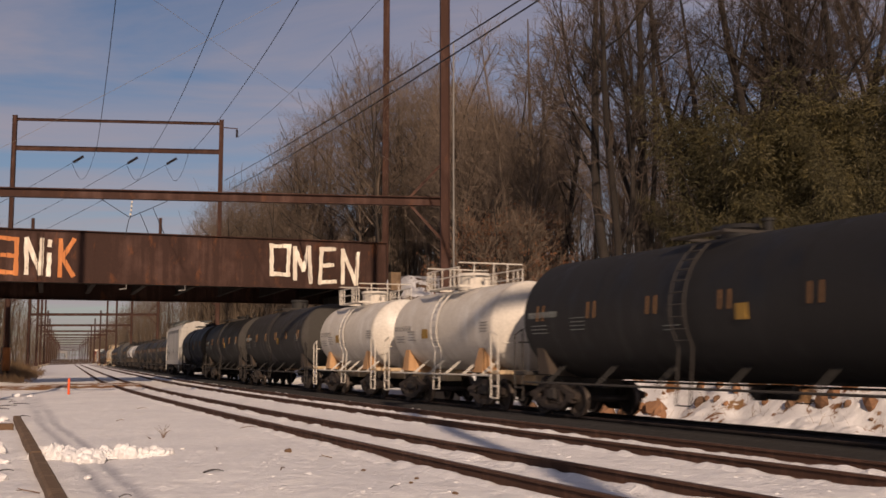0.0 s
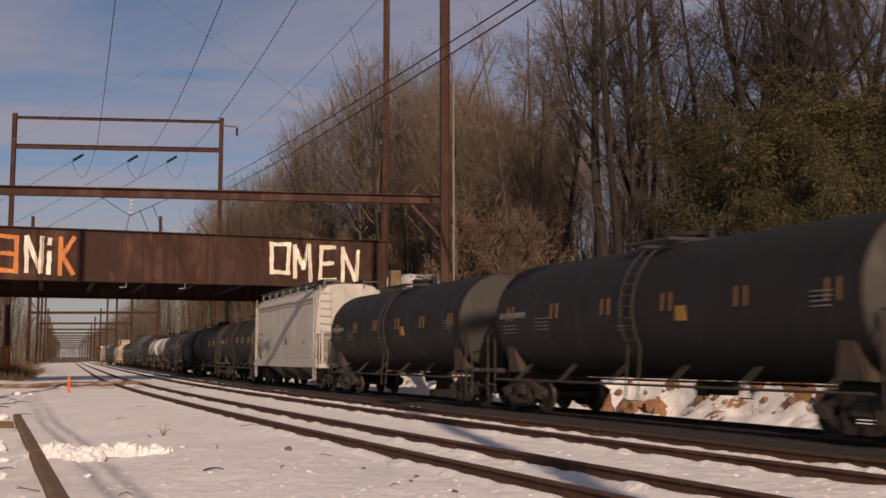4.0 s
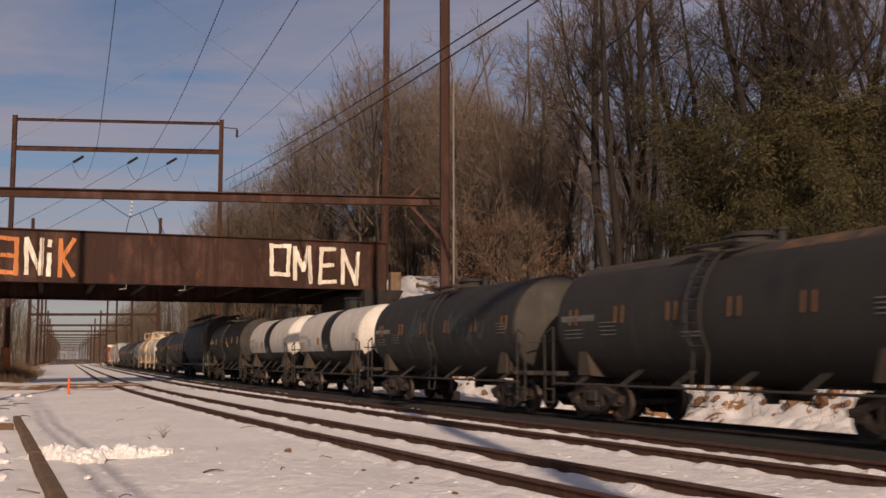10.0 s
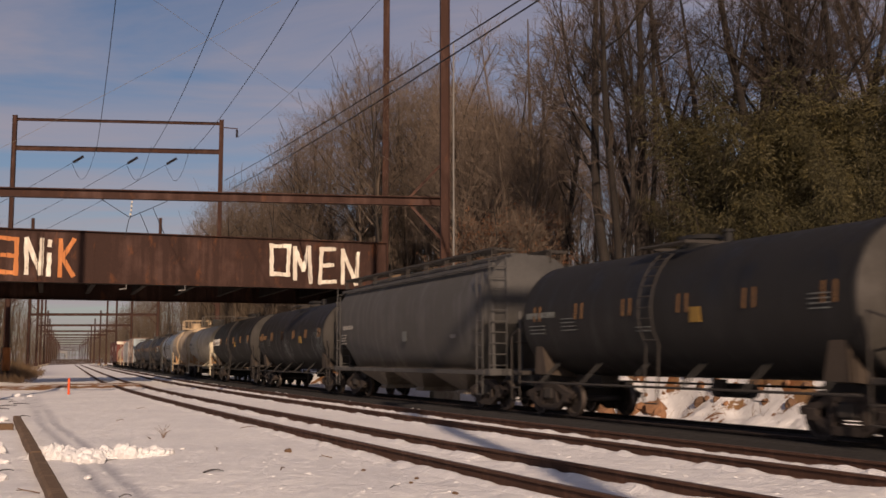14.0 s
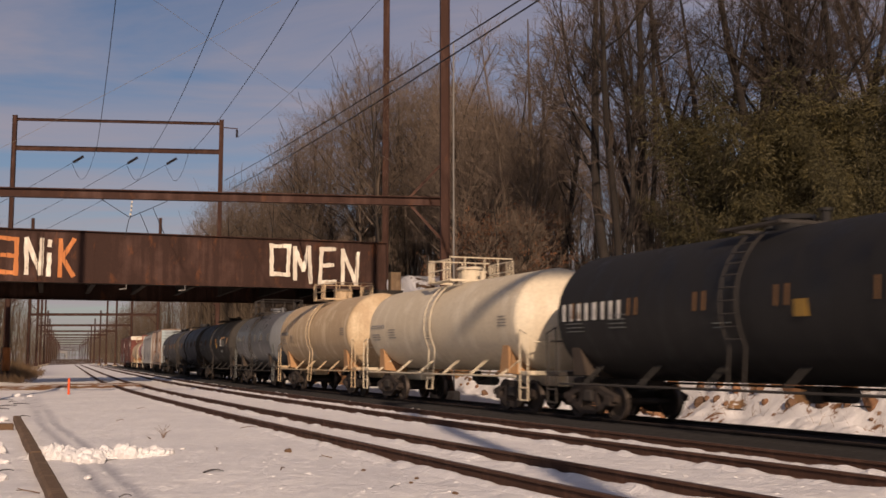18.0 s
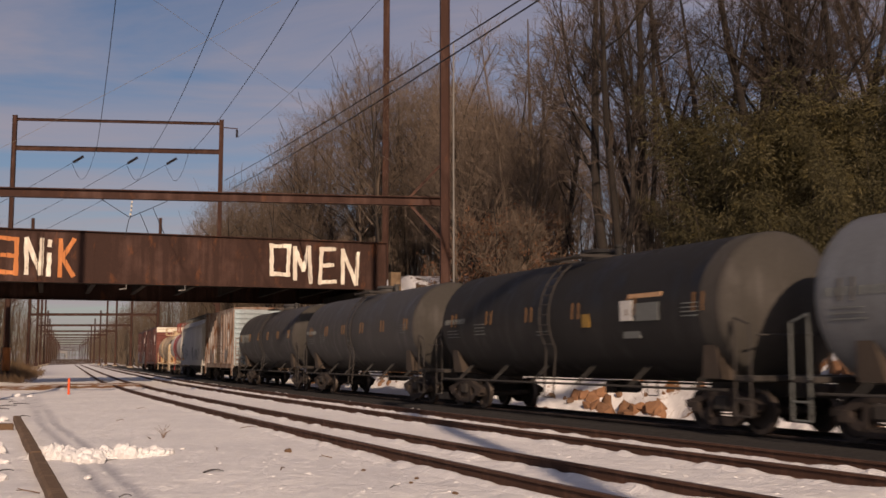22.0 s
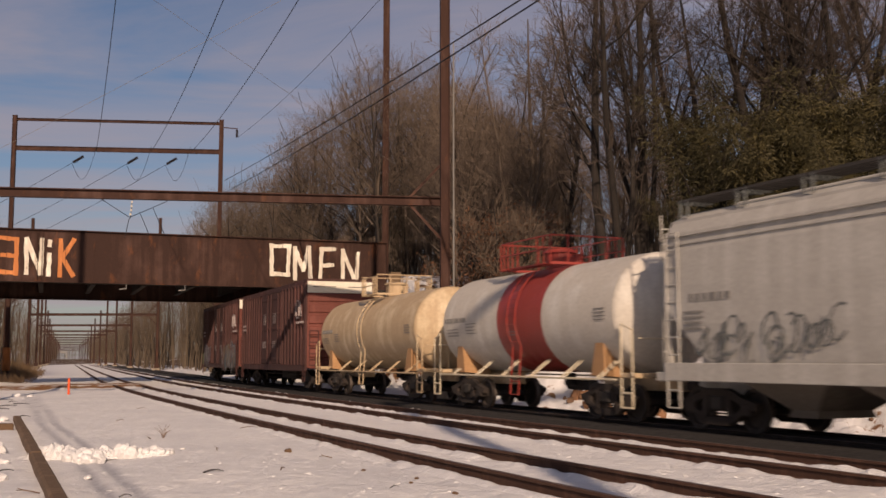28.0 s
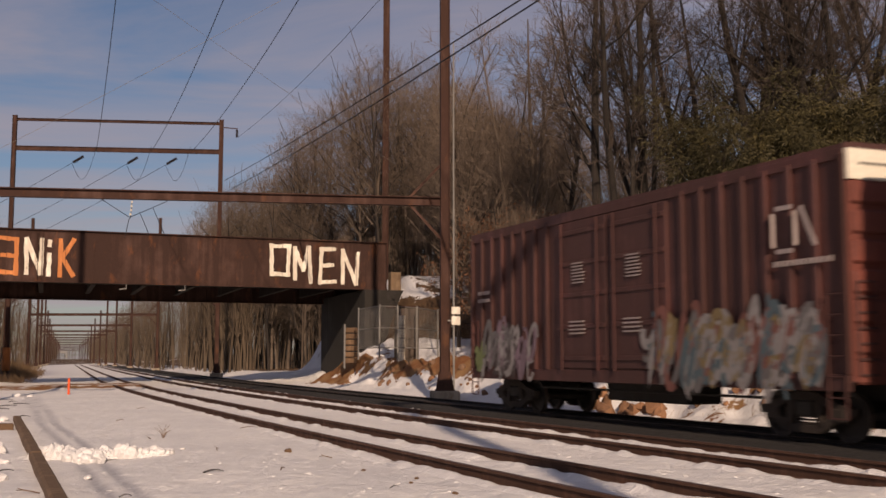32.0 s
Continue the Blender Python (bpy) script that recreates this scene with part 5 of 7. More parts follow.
        for y in (-W - 0.07, W + 0.07):
            bm = bmesh.new()
            ladder_into(bm, k * (half - 0.28), y, 0.45, 2.6, 0.42, 6)
            part("ladder", bm, mt, car)
        bm = bmesh.new()
        ladder_into(bm, 0, 0, 0, 1, 0.42, 6)
        bmesh.ops.transform(bm, matrix=Matrix.Translation((k * (half + 0.1), -1.25, 1.2)) @ Matrix.Rotation(radians(90), 4, "Z") @ Matrix.Diagonal((1, 1, 1.6, 1)), verts=bm.verts)
        part("end_ladder", bm, mt, car)
    bm = bmesh.new()
    box(bm, (-1.9, -0.5, 0.45), (1.5, 0.5, 0.95), bevel=0.05)
    bar(bm, (-half + 3, -0.9, 0.72), (half - 3, -0.9, 0.72), 0.03)
    part("underframe", bm, "frame_black", car)
    s = sp.get("seed", 7)
    tm = sp.get("text", "mark_pale")
    Y = -W - 0.092
    if sp.get("emblem"):
        x0 = half - 1.75  # emblem: an open rounded loop and a slanted band, as plain white shapes
        bm = bmesh.new()
        for a, b in (((0.08, 0.0), (0.52, 0.0)), ((0.0, 0.08), (0.0, 0.72)), ((0.08, 0.8), (0.52, 0.8)), ((0.6, 0.08), (0.6, 0.72)), ((0.74, 0.78), (1.1, 0.04))):
            beam(bm, (x0 + a[0], Y - 0.022, 3.45 + a[1]), (x0 + b[0], Y - 0.022, 3.45 + b[1]), 0.02, 0.085, (0, 1, 0) if a[0] == b[0] else (0, 0, 1))
        part("emblem", bm, "mark_pale", car, "white painted emblem")
        text_bars(car, x0, 3.22, (0.08, 0.07, 0.08, 0.08, 0.08, 0.14, 0.08, 0.08, 0.08, 0.08, 0.08), 0.1, tm, Y - 0.02, 1, seed=s)
        for d in (-1, 1):
            text_bars(car, d * door * 0.5 - 0.35, 3.85, (0.55,), 0.035, tm, -W - 0.1, 7, 2.3, seed=s + 2)
            text_bars(car, d * door * 0.5 - 0.5, 2.4, (0.18, 0.34, 0.18), 0.04, tm, -W - 0.1, 4, 2.4, seed=s + 3)
        text_bars(car, -half + 0.6, 3.4, (0.09, 0.09, 0.09, 0.14, 0.09), 0.1, "mark_pale", Y - 0.02, 2, 2.2, seed=s + 4)
    for tag in sp.get("tags", ()):
        spray_tag(car, *tag, lambda z: Y - 0.012)
    return car


def striped(lo, hi, low=None):
    """Picks a second paint between two stretches of a tank, and a third below a height."""
    def pick(x, z):
        if low is not None and z < low:
            return 1
        return 1 if lo < x < hi else 0
    return pick


BLACK = dict(dome_h=0.2, truck=2.0, mats=["tank_black"], R=1.59, zc=2.55, railing=False, platform=0.6, placard=0.25, label="long black tank car with yellow reflective marks")
SOOT = dict(dome_h=0.24, mats=["tank_soot"], R=1.5, zc=2.4, railing=False, platform=0.6, label="sooty dark grey tank car with yellow reflective marks")
WHITE = dict(placard_w=0.5, mats=["tank_white"], R=1.36, name_h=0.17, light=True, trim="tank_white", marks=None, text="mark_soft", frame="tank_tan", platform=0.9, rail_h=0.6, dome_r=0.52, label="short dirty white tank car with a railed top platform", placard=-0.33)
BANDED = dict(mats=["tank_band_white", "tank_black"], R=1.31, zc=2.44, pick=striped(-0.16, 0.16, -0.5), platform=0, marks=None, text="mark_soft", dome="tank_black", label="white tank car with a black waist band and black underside", placard=-0.3)
CREAM = dict(platform=0.62, rail_h=0.68, light=True, marks=None, text="mark_soft", R=1.48)
# couplings from the head of the train on: distance along the line at the clip's start, and the car behind each
TRAIN = [
    (6.50, 23.60, "tank", dict(BLACK, seed=11)),
    (23.60, 34.50, "tank", dict(WHITE, seed=12)),
    (34.50, 44.50, "tank", dict(WHITE, seed=13)),
    (44.50, 60.85, "tank", dict(BLACK, mats=["tank_soot"], dome_h=0.46, seed=14, label="dull black tank car with pale dusty ends")),
    (60.85, 77.57, "tank", dict(BLACK, seed=15, label="glossy black tank car with white data blocks")),
    (77.57, 94.18, "tank", dict(BLACK, seed=16)),
    (94.18, 109.56, "hopper", dict(mats=["hopper_grey"], seed=17, top=4.82, label="light grey covered hopper car with curved sides", tags=[(-6.0, 1.75, 3.2, 0.6, ["mark_grey"], 33)])),
    (109.56, 123.14, "tank", dict(SOOT, seed=18, R=1.5)),
    (123.14, 137.75, "tank", dict(SOOT, seed=19, mats=["tank_soot", "rust_crown"], pick=lambda x, z: 1 if z > 0.74 and abs(x) < 0.9 else 0, label="dark tank car with a rust-stained top")),
    (137.75, 152.21, "tank", dict(SOOT, seed=20, R=1.5, mats=["tank_soot", "rust_crown"], pick=lambda x, z: 1 if z > 0.8 and abs(x) < 0.9 else 0, label="dark tank car with a rust-stained top")),
    (152.21, 166.77, "tank", dict(SOOT, seed=21, mats=["tank_soot"], R=1.48, tags=[(-2.0, 2.2, 1.2, 0.8, ["tag_faded"], 8), (1.5, 2.1, 2.4, 0.8, ["tag_faded"], 9)], label="sooty tank car with faded blue sprayed tags")),
    (166.77, 178.97, "tank", dict(BANDED, seed=22)),
    (178.97, 191.25, "tank", dict(BANDED, seed=23)),
    (191.25, 206.10, "tank", dict(BLACK, seed=24, R=1.5)),
    (206.10, 222.94, "hopper", dict(mats=["hopper_dark"], seed=25, round=True, top=4.6, label="dark grey covered hopper car with rounded sides", text="mark_soft")),
    (222.94, 239.15, "tank", dict(BLACK, seed=26, ladder_sides=(1,), placard=0.37, placard_w=0.5, name_mat="mark_yellow", name_h=0.2, tags=[(-0.8, 1.6, 1.5, 1.0, ["mark_grey"], 16), (4.7, 1.6, 2.0, 1.2, ["mark_grey"], 17)], label="black tank car with pale sprayed tags")),
    (239.15, 255.86, "tank", dict(BLACK, seed=27, name_mat="mark_white", name_h=0.42, label="glossy black tank car with white lettering")),
    (255.86, 271.12, "tank", dict(CREAM, mats=["tank_cream"], trim="tank_cream", seed=28, label="cream white tank car with a railed top platform", frame="tank_cream", placard=None, tags=())),
    (271.12, 285.71, "tank", dict(CREAM, mats=["tank_tan"], trim="tank_tan", seed=29, R=1.57, zc=2.66, label="tan tank car streaked with rusty dirt", frame="tank_tan", placard=None)),
    (285.71, 298.35, "tank", dict(SOOT, mats=["tank_blue_grey"], pick=lambda x, z: 0, trim="tank_blue_grey", railing=True, platform=0.8, seed=30, R=1.57, zc=2.56, marks="mark_dark", text="mark_grey", label="glossy blue-grey tank car", grey_rails=True)),
    (298.35, 315.23, "tank", dict(BLACK, seed=31, mats=["tank_black", "dusty_head"], pick=lambda x, z: 1 if x > 0.87 else 0, block=True, label="black tank car with a dusty front and a pale data block")),
    (315.23, 332.09, "tank", dict(SOOT, mats=["tank_dark_grey"], seed=32, R=1.6, zc=2.58, label="dark grey tank car with yellow reflective marks")),
    (332.09, 348.73, "tank", dict(SOOT, mats=["tank_dark_grey"], seed=33, R=1.62, zc=2.6, name_h=0.46, label="dark grey tank car with white lettering")),
    (348.73, 362.50, "box", dict(mats=["box_rusty"], ends="box_blue", corr=11, corr_h=0.085, top=4.75, seed=34, door=3.1, doors=1, door_x=0.6, door_ribs=12, pitch=0.85, label="pale blue box car covered with rust", tags=[(-3.2, 1.3, 1.6, 0.8, ["tag_pale"], 21), (-1.0, 1.2, 1.5, 0.8, ["tag_yellow"], 22), (2.8, 1.3, 1.5, 0.8, ["tag_pale"], 23)])),
    (362.50, 379.90, "hopper", dict(mats=["hopper_grey"], seed=35, top=4.72, chutes=4, ribs=0, label="light grey covered hopper car with dark sprayed tags", tags=[(-6.5, 1.5, 4.0, 0.75, ["mark_grey"], 31), (0.3, 1.5, 5.5, 0.85, ["mark_grey"], 32)])),
    (379.90, 392.85, "tank", dict(mats=["tank_white", "tank_red"], R=1.48, pick=striped(-0.17, 0.24), light=True, trim="tank_cream", dome="tank_red", rail="tank_red", marks=None, text="mark_soft", seed=36, frame="tank_tan", label="white tank car with a red waist band and red top platform")),
    (392.85, 407.30, "tank", dict(CREAM, mats=["tank_tan"], trim="tank_tan", seed=37, R=1.46, frame="tank_tan", label="tan tank car with dirty streaks", placard=None)),
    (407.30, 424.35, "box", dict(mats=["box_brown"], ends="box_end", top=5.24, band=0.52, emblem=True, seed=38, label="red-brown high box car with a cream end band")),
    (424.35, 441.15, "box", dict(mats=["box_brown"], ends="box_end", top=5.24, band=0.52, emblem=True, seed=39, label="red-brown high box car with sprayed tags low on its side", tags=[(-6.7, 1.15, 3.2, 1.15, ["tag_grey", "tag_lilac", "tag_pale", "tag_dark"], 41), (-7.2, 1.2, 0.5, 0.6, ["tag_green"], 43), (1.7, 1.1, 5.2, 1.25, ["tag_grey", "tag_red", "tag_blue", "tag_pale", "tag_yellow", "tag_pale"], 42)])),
]
SPEED, EASE = 13.0653, 0.00319
CARS = []
for a, b, kind, spec in TRAIN:
    made = {"tank": tank_car, "hopper": hopper_car, "box": box_car}[kind](b - a, spec)
    CARS.append((made, (a + b) / 2))


def motions():
    """The train rolls along the far track towards and past the camera."""
    for car, s0 in CARS:
        walk(car, [(t, on_line(s0 - SPEED * t + EASE * t * t, GAP)) for t in range(0, 33)])
    # the wheels roll while their car is before the camera, a row every frame
    start = {car: s0 for car, s0 in CARS}
    for w, car, ax in WHEELSETS:
        s0 = start[car]
        t0, t1 = max(0.0, (s0 - 62) / SPEED), min(32.0, (s0 + 2) / SPEED)
        ts = [k / FPS for k in range(int(t0 * FPS), int(t1 * FPS) + 1)]
        rows = [(t, pose(ax, 0, WHEEL_R, 0, math.degrees((SPEED * (t - ts[0])) / WHEEL_R))) for t in ts]
        if ts[0] > 0:
            rows.insert(0, (0.0, rows[0][1]))
        if ts[-1] < 31.99:
            rows.append((32.0, rows[-1][1]))
        walk(w, rows)

# ---------------------------------------------------------------- bare winter trees
def grow(seed, height, limbs, fork, spread, fine, twig_len=1.0, stems=()):
    """Lines of (point, radius) for trunk and limbs, branches, and twigs of one bare tree."""
    r = random.Random(seed)
    wood, branch, twig = [], [], []
    def bend(p, d, length, r0, r1, n, wander, lift):
        pts = [(p.copy(), r0)]
        d = d.normalized()
        for i in range(n):
            d = (d + Vector((r.gauss(0, wander), r.gauss(0, wander), r.gauss(0, wander) + lift))).normalized()
            p = p + d * (length / n)
            pts.append((p.copy(), r0 + (r1 - r0) * (i + 1) / n))
        return pts
    def pick(pts, t):
        k = t * (len(pts) - 1)
        i = min(int(k), len(pts) - 2)
        f = k - i
        return pts[i][0].lerp(pts[i + 1][0], f), pts[i][1] * (1 - f) + pts[i + 1][1] * f, (pts[i + 1][0] - pts[i][0]).normalized()
    def sideways(d, angle):
        a = r.uniform(0, 2 * math.pi)
        o = d.orthogonal().normalized()
        o = Matrix.Rotation(a, 3, d) @ o
        return (d * math.cos(angle) + o * math.sin(angle)).normalized()
    def twigs_on(pts, count, length):
        for _ in range(count):
            p, rad, d = pick(pts, r.uniform(0.25, 1.0))
            t = bend(p, sideways(d, radians(r.uniform(20, 55))), length * r.uniform(0.5, 1.2), max(0.011, rad * 0.5), 0.007, 2, 0.16, 0.07)
            twig.append(t)
            for _ in range(fine):
                p2, r2, d2 = pick(t, r.uniform(0.2, 0.95))
                twig.append(bend(p2, sideways(d2, radians(r.uniform(20, 50))), length * r.uniform(0.25, 0.6), 0.009, 0.006, 1, 0.15, 0.05))
    r0 = height * 0.0088 + 0.03
    if stems:  # several stout stems from one foot: foot offset, lean across, length, girth
        leaders = [bend(Vector((x0, r.gauss(0, 0.2), -0.5)), Vector((lean, r.gauss(0, 0.03), 1)), length, girth, 0.035, 12, 0.045, 0.015) for x0, lean, length, girth in stems]
        trunk = leaders[0][:7]
        wood.extend(leaders)
    else:
        trunk = bend(Vector((0, 0, -0.5)), Vector((r.gauss(0, 0.03), r.gauss(0, 0.03), 1)), height * fork, r0, r0 * 0.62, 9, 0.062, 0.05)
        trunk[0] = (trunk[0][0], r0 * 1.35)
        wood.append(trunk)
        leaders = []
        for k in range(r.choice((2, 2, 3))):
            p, rad, d = pick(trunk, 0.999)
            ld = bend(p, sideways(d, radians(r.uniform(8, 22))), height * (1 - fork) * r.uniform(0.8, 1.05), rad * 0.8, 0.025, 10, 0.12, 0.08)
            leaders.append(ld)
            wood.append(ld)
    arms = []
    for _ in range(limbs):
        src = r.choice(leaders + [trunk]) if r.random() < 0.85 else trunk
        t = r.uniform(0.15, 0.92) if src is not trunk else r.uniform(0.62, 0.98)
        p, rad, d = pick(src, t)
        arm = bend(p, sideways(d, radians(r.uniform(28, 58))), spread * r.uniform(0.5, 1.1) * (1.1 - 0.6 * t), max(0.03, rad * 0.5), 0.012, 6, 0.12, 0.08)
        arms.append(arm)
        wood.append(arm)
    for src in arms + leaders:
        for _ in range(7 if src in arms else 10):
            p, rad, d = pick(src, r.uniform(0.2, 0.98))
            bl = spread * r.uniform(0.22, 0.5)
            br = bend(p, sideways(d, radians(r.uniform(25, 55))), bl, max(0.014, rad * 0.5), 0.008, 4, 0.13, 0.07)
            branch.append(br)
            twigs_on(br, 7, bl * 0.6 * twig_len)
    return wood, branch, twig


def grove(seed, height, points, sprays=4, wide=0.2):
    """Lines of trunk and limbs, and of fine twigs spread evenly through a tall domed crown."""
    r = random.Random(seed)
    def sweep_up(p, d, length, r0, r1, n, wander, lift):
        pts, d = [(p.copy(), r0)], d.normalized()
        for i in range(n):
            d = (d + Vector((r.gauss(0, wander), r.gauss(0, wander), r.gauss(0, wander) + lift))).normalized()
            p = p + d * (length / n)
            pts.append((p.copy(), r0 + (r1 - r0) * (i + 1) / n))
        return pts
    girth = height * 0.0085
    trunk = sweep_up(Vector((0, 0, -0.5)), Vector((r.gauss(0, 0.03), r.gauss(0, 0.03), 1)), height * 0.9, girth, 0.02, 14, 0.04, 0.06)
    wood = [trunk]
    for k in range(15):
        i = r.randrange(4, 13)
        p, q = trunk[i]
        a = r.uniform(0, 6.28)
        wood.append(sweep_up(p, Vector((math.cos(a), math.sin(a), r.uniform(0.8, 1.7))), height * wide * r.uniform(0.9, 1.7), q * 0.55, 0.014, 7, 0.12, 0.08))
    nodes = np.array([p[:] for ln in wood for p, q in ln[2:]])
    twig = []
    for _ in range(points):
        while True:
            u = Vector((r.uniform(-1, 1), r.uniform(-1, 1), r.uniform(-1, 1)))
            if 0.25 < u.length < 1.0:
                break
        c = Vector((u.x * wide * height, u.y * wide * height, height * (0.63 + 0.37 * u.z)))
        low = nodes - np.array((c.x, c.y, c.z - 0.5))
        i = int(np.argmin((low ** 2).sum(1)))
        p = Vector(nodes[i])
        m = p.lerp(c, 0.5) + Vector((r.gauss(0, 0.1), r.gauss(0, 0.1), -0.12))
        twig.append([(p, 0.008), (m, 0.006), (c, 0.004)])
        d = (c - m).normalized() + Vector((0, 0, 0.35))
        for _ in range(sprays):
            e = (d + Vector((r.gauss(0, 0.4), r.gauss(0, 0.4), r.gauss(0.25, 0.3)))).normalized()
            b = m.lerp(c, r.uniform(0.1, 1.0))
            twig.append([(b, 0.005), (b + e * r.uniform(0.35, 1.0), 0.003)])
    return wood, twig


def grove_kind(seed, height, points, pale=False, wide=0.2):
    wood, twig = grove(seed, height, points, 4, wide)
    return tubes("trunk", wood, 6), tubes("crown", twig, 3), ("pale_bark" if pale else "bark")


def tree_kind(seed, height, limbs, fork, spread, fine, pale=False, twig_len=1.0, stems=()):
    wood, branch, twig = grow(seed, height, limbs, fork, spread, fine, twig_len, stems)
    trunk = tubes("trunk", wood, 7)
    crown = tubes("crown", branch + twig, 3)
    return trunk, crown, ("pale_bark" if pale else "bark")


KINDS = [tree_kind(101, 21, 15, 0.42, 5.0, 2), tree_kind(102, 24, 16, 0.5, 4.6, 2), tree_kind(103, 19, 14, 0.38, 4.6, 2),
         tree_kind(104, 22, 12, 0.55, 3.6, 2), tree_kind(105, 17, 13, 0.35, 4.4, 2, True), tree_kind(106, 23, 14, 0.6, 3.8, 2, True),
         tree_kind(107, 9, 12, 0.25, 2.6, 2), tree_kind(108, 12, 10, 0.45, 2.4, 1),
         tree_kind(109, 22, 20, 0.5, 5.2, 2, stems=((0, -0.1, 21, 0.27), (0.35, 0.0, 20, 0.2), (0.5, 0.08, 17, 0.14))),
         tree_kind(110, 22, 18, 0.5, 4.6, 2, stems=((0, 0.0, 22, 0.25), (-0.1, -0.06, 21, 0.17), (0.3, 0.03, 19, 0.15))),
         tree_kind(111, 19, 16, 0.4, 5.6, 2, True, stems=((0, -0.02, 19, 0.24), (0.05, -0.16, 17, 0.13), (0.1, 0.1, 17, 0.13))),
         tree_kind(112, 20, 22, 0.4, 6.5, 2, stems=((0, -0.08, 20, 0.3), (0.3, 0.07, 19, 0.26), (0.7, 0.14, 18, 0.2))),
         grove_kind(113, 20, 420), grove_kind(114, 18, 400, True, 0.23), grove_kind(115, 22, 420, True, 0.17)]
PROTO = {}


def plant(kind, x, y, scale=1.0, turn=0.0, z=None, lean=0.0):
    if kind not in PROTO:
        trunk, crown, bark = KINDS[kind]
        t = thing("tree", "bare brown deciduous tree in winter" if bark == "bark" else "bare pale-barked deciduous tree in winter", "tree", group="woods beside the line")
        mesh_part("trunk", trunk, bark, t, "", True)
        mesh_part("crown", crown, "dark_twig" if kind in (8, 9, 11) else "twig", t)
        PROTO[kind] = t
        t.location = (x, y, z_at(x, y))
        t.rotation_euler = (0, 0, turn)
        t.scale = (scale, scale, scale)
        return t
    src = PROTO[kind]
    keep = src.scale.copy()
    m = Matrix.Translation((x, y, z_at(x, y) if z is None else z)) @ Matrix.Rotation(turn, 4, "Z") @ Matrix.Rotation(lean, 4, "X")
    c = copy_thing(src, m)
    c.scale = (scale, scale, scale)
    return c


def plant_at(px, dist, kind, scale, turn=None):
    """A tree on a bearing (offset over 1900) at a distance into the view."""
    plant(kind, (px - 784) / 1900.0 * dist, dist, scale, random.Random(px).uniform(0, 6) if turn is None else turn)


# the stout trunks that stand out on the bank
for px, dist, kind, sc in ((1086, 46, 8, 1.0), (1140, 47, 9, 1.0), (938, 56, 10, 0.95), (1372, 47, 11, 1.0), (1412, 50, 9, 0.95), (1484, 46, 11, 1.05), (1240, 54, 11, 0.9)):
    plant_at(px, dist, kind, sc, 0.0)
for px, dist, kind, sc in ((1000, 62, 0, 0.95), (906, 70, 1, 0.8), (1545, 54, 2, 1.1), (1160, 60, 0, 0.95), (1340, 56, 2, 1.0), (1590, 64, 0, 1.1), (868, 66, 0, 0.9), (965, 72, 0, 0.9), (1185, 55, 2, 0.9), (1450, 66, 2, 1.0), (1610, 50, 1, 1.0)):
    plant_at(px, dist, kind, sc)
rw = random.Random(77)
TALL = {0: 21, 1: 24, 2: 19, 3: 22, 4: 17, 5: 23, 6: 9, 7: 12, 12: 20, 13: 18, 14: 22}


def stand(count, edge, dist, kinds, drop=(0.0, 0.22), seed=1):
    """A stand of trees whose crowns rise to a treeline: edge gives (bearing, height over the horizon) pairs, both over 1900."""
    r = random.Random(seed)
    xs, ys = [e[0] for e in edge], [e[1] for e in edge]
    for i in range(count):
        px = r.uniform(xs[0], xs[-1])
        up = float(np.interp(px, xs, ys)) * (1 - r.uniform(*drop))
        d = r.uniform(*dist)
        x, y = (px - 784) / 1900.0 * d, d
        s, b = to_line(np.array([x]), np.array([y]))
        if b[0] < 8.5 or (56 < s[0] < 96 and b[0] < 12):
            continue
        z = z_at(x, y)
        if px < 640 and d < 114 and z < 4:  # out of the bridge's shade
            d = r.uniform(114, 135)
            x, y = (px - 784) / 1900.0 * d, d
            z = z_at(x, y)
        k = r.choice(kinds)
        plant(k, x, y, min(1.6, max(0.4, (1.47 + up / 1900.0 * d - z) / TALL[k])), r.uniform(0, 6.28), None, r.gauss(0, 0.025))


LINE_L = [(335, 205), (370, 300), (400, 345), (470, 355), (520, 410), (545, 470), (580, 520), (620, 560), (680, 580), (740, 570), (800, 545)]
stand(36, LINE_L[3:], (88, 118), (12, 13, 14, 12), (0.0, 0.12), 5)
stand(22, LINE_L, (96, 150), (12, 13, 14), (0.15, 0.45), 6)
stand(22, LINE_L[:5], (98, 132), (12, 13, 14), (0.0, 0.12), 26)
stand(34, LINE_L[:6], (122, 210), (12, 13, 14), (0.0, 0.25), 16)
LINE_M = [(800, 530), (860, 500), (960, 490), (1100, 450), (1250, 450), (1400, 470), (1700, 490)]
stand(34, [(775, 530), (880, 500), (1010, 480)], (72, 112), (12, 13, 14), (0.0, 0.22), 29)
stand(14, [(790, 560), (900, 540)], (62, 84), (12, 13, 14), (0.0, 0.25), 28)
stand(12, [(770, 540), (880, 500)], (70, 100), (12, 13, 14), (0.05, 0.3), 27)
stand(40, LINE_M, (66, 104), (12, 13, 14), (0.0, 0.3), 7)
stand(40, LINE_M, (84, 130), (12, 13, 14), (0.1, 0.5), 8)
stand(40, [(800, 330), (1700, 380)], (48, 85), (6, 7, 7, 6, 4), (0.0, 0.5), 9)
stand(30, [(400, 250), (700, 330)], (88, 110), (6, 7, 7, 6, 4), (0.0, 0.5), 10)


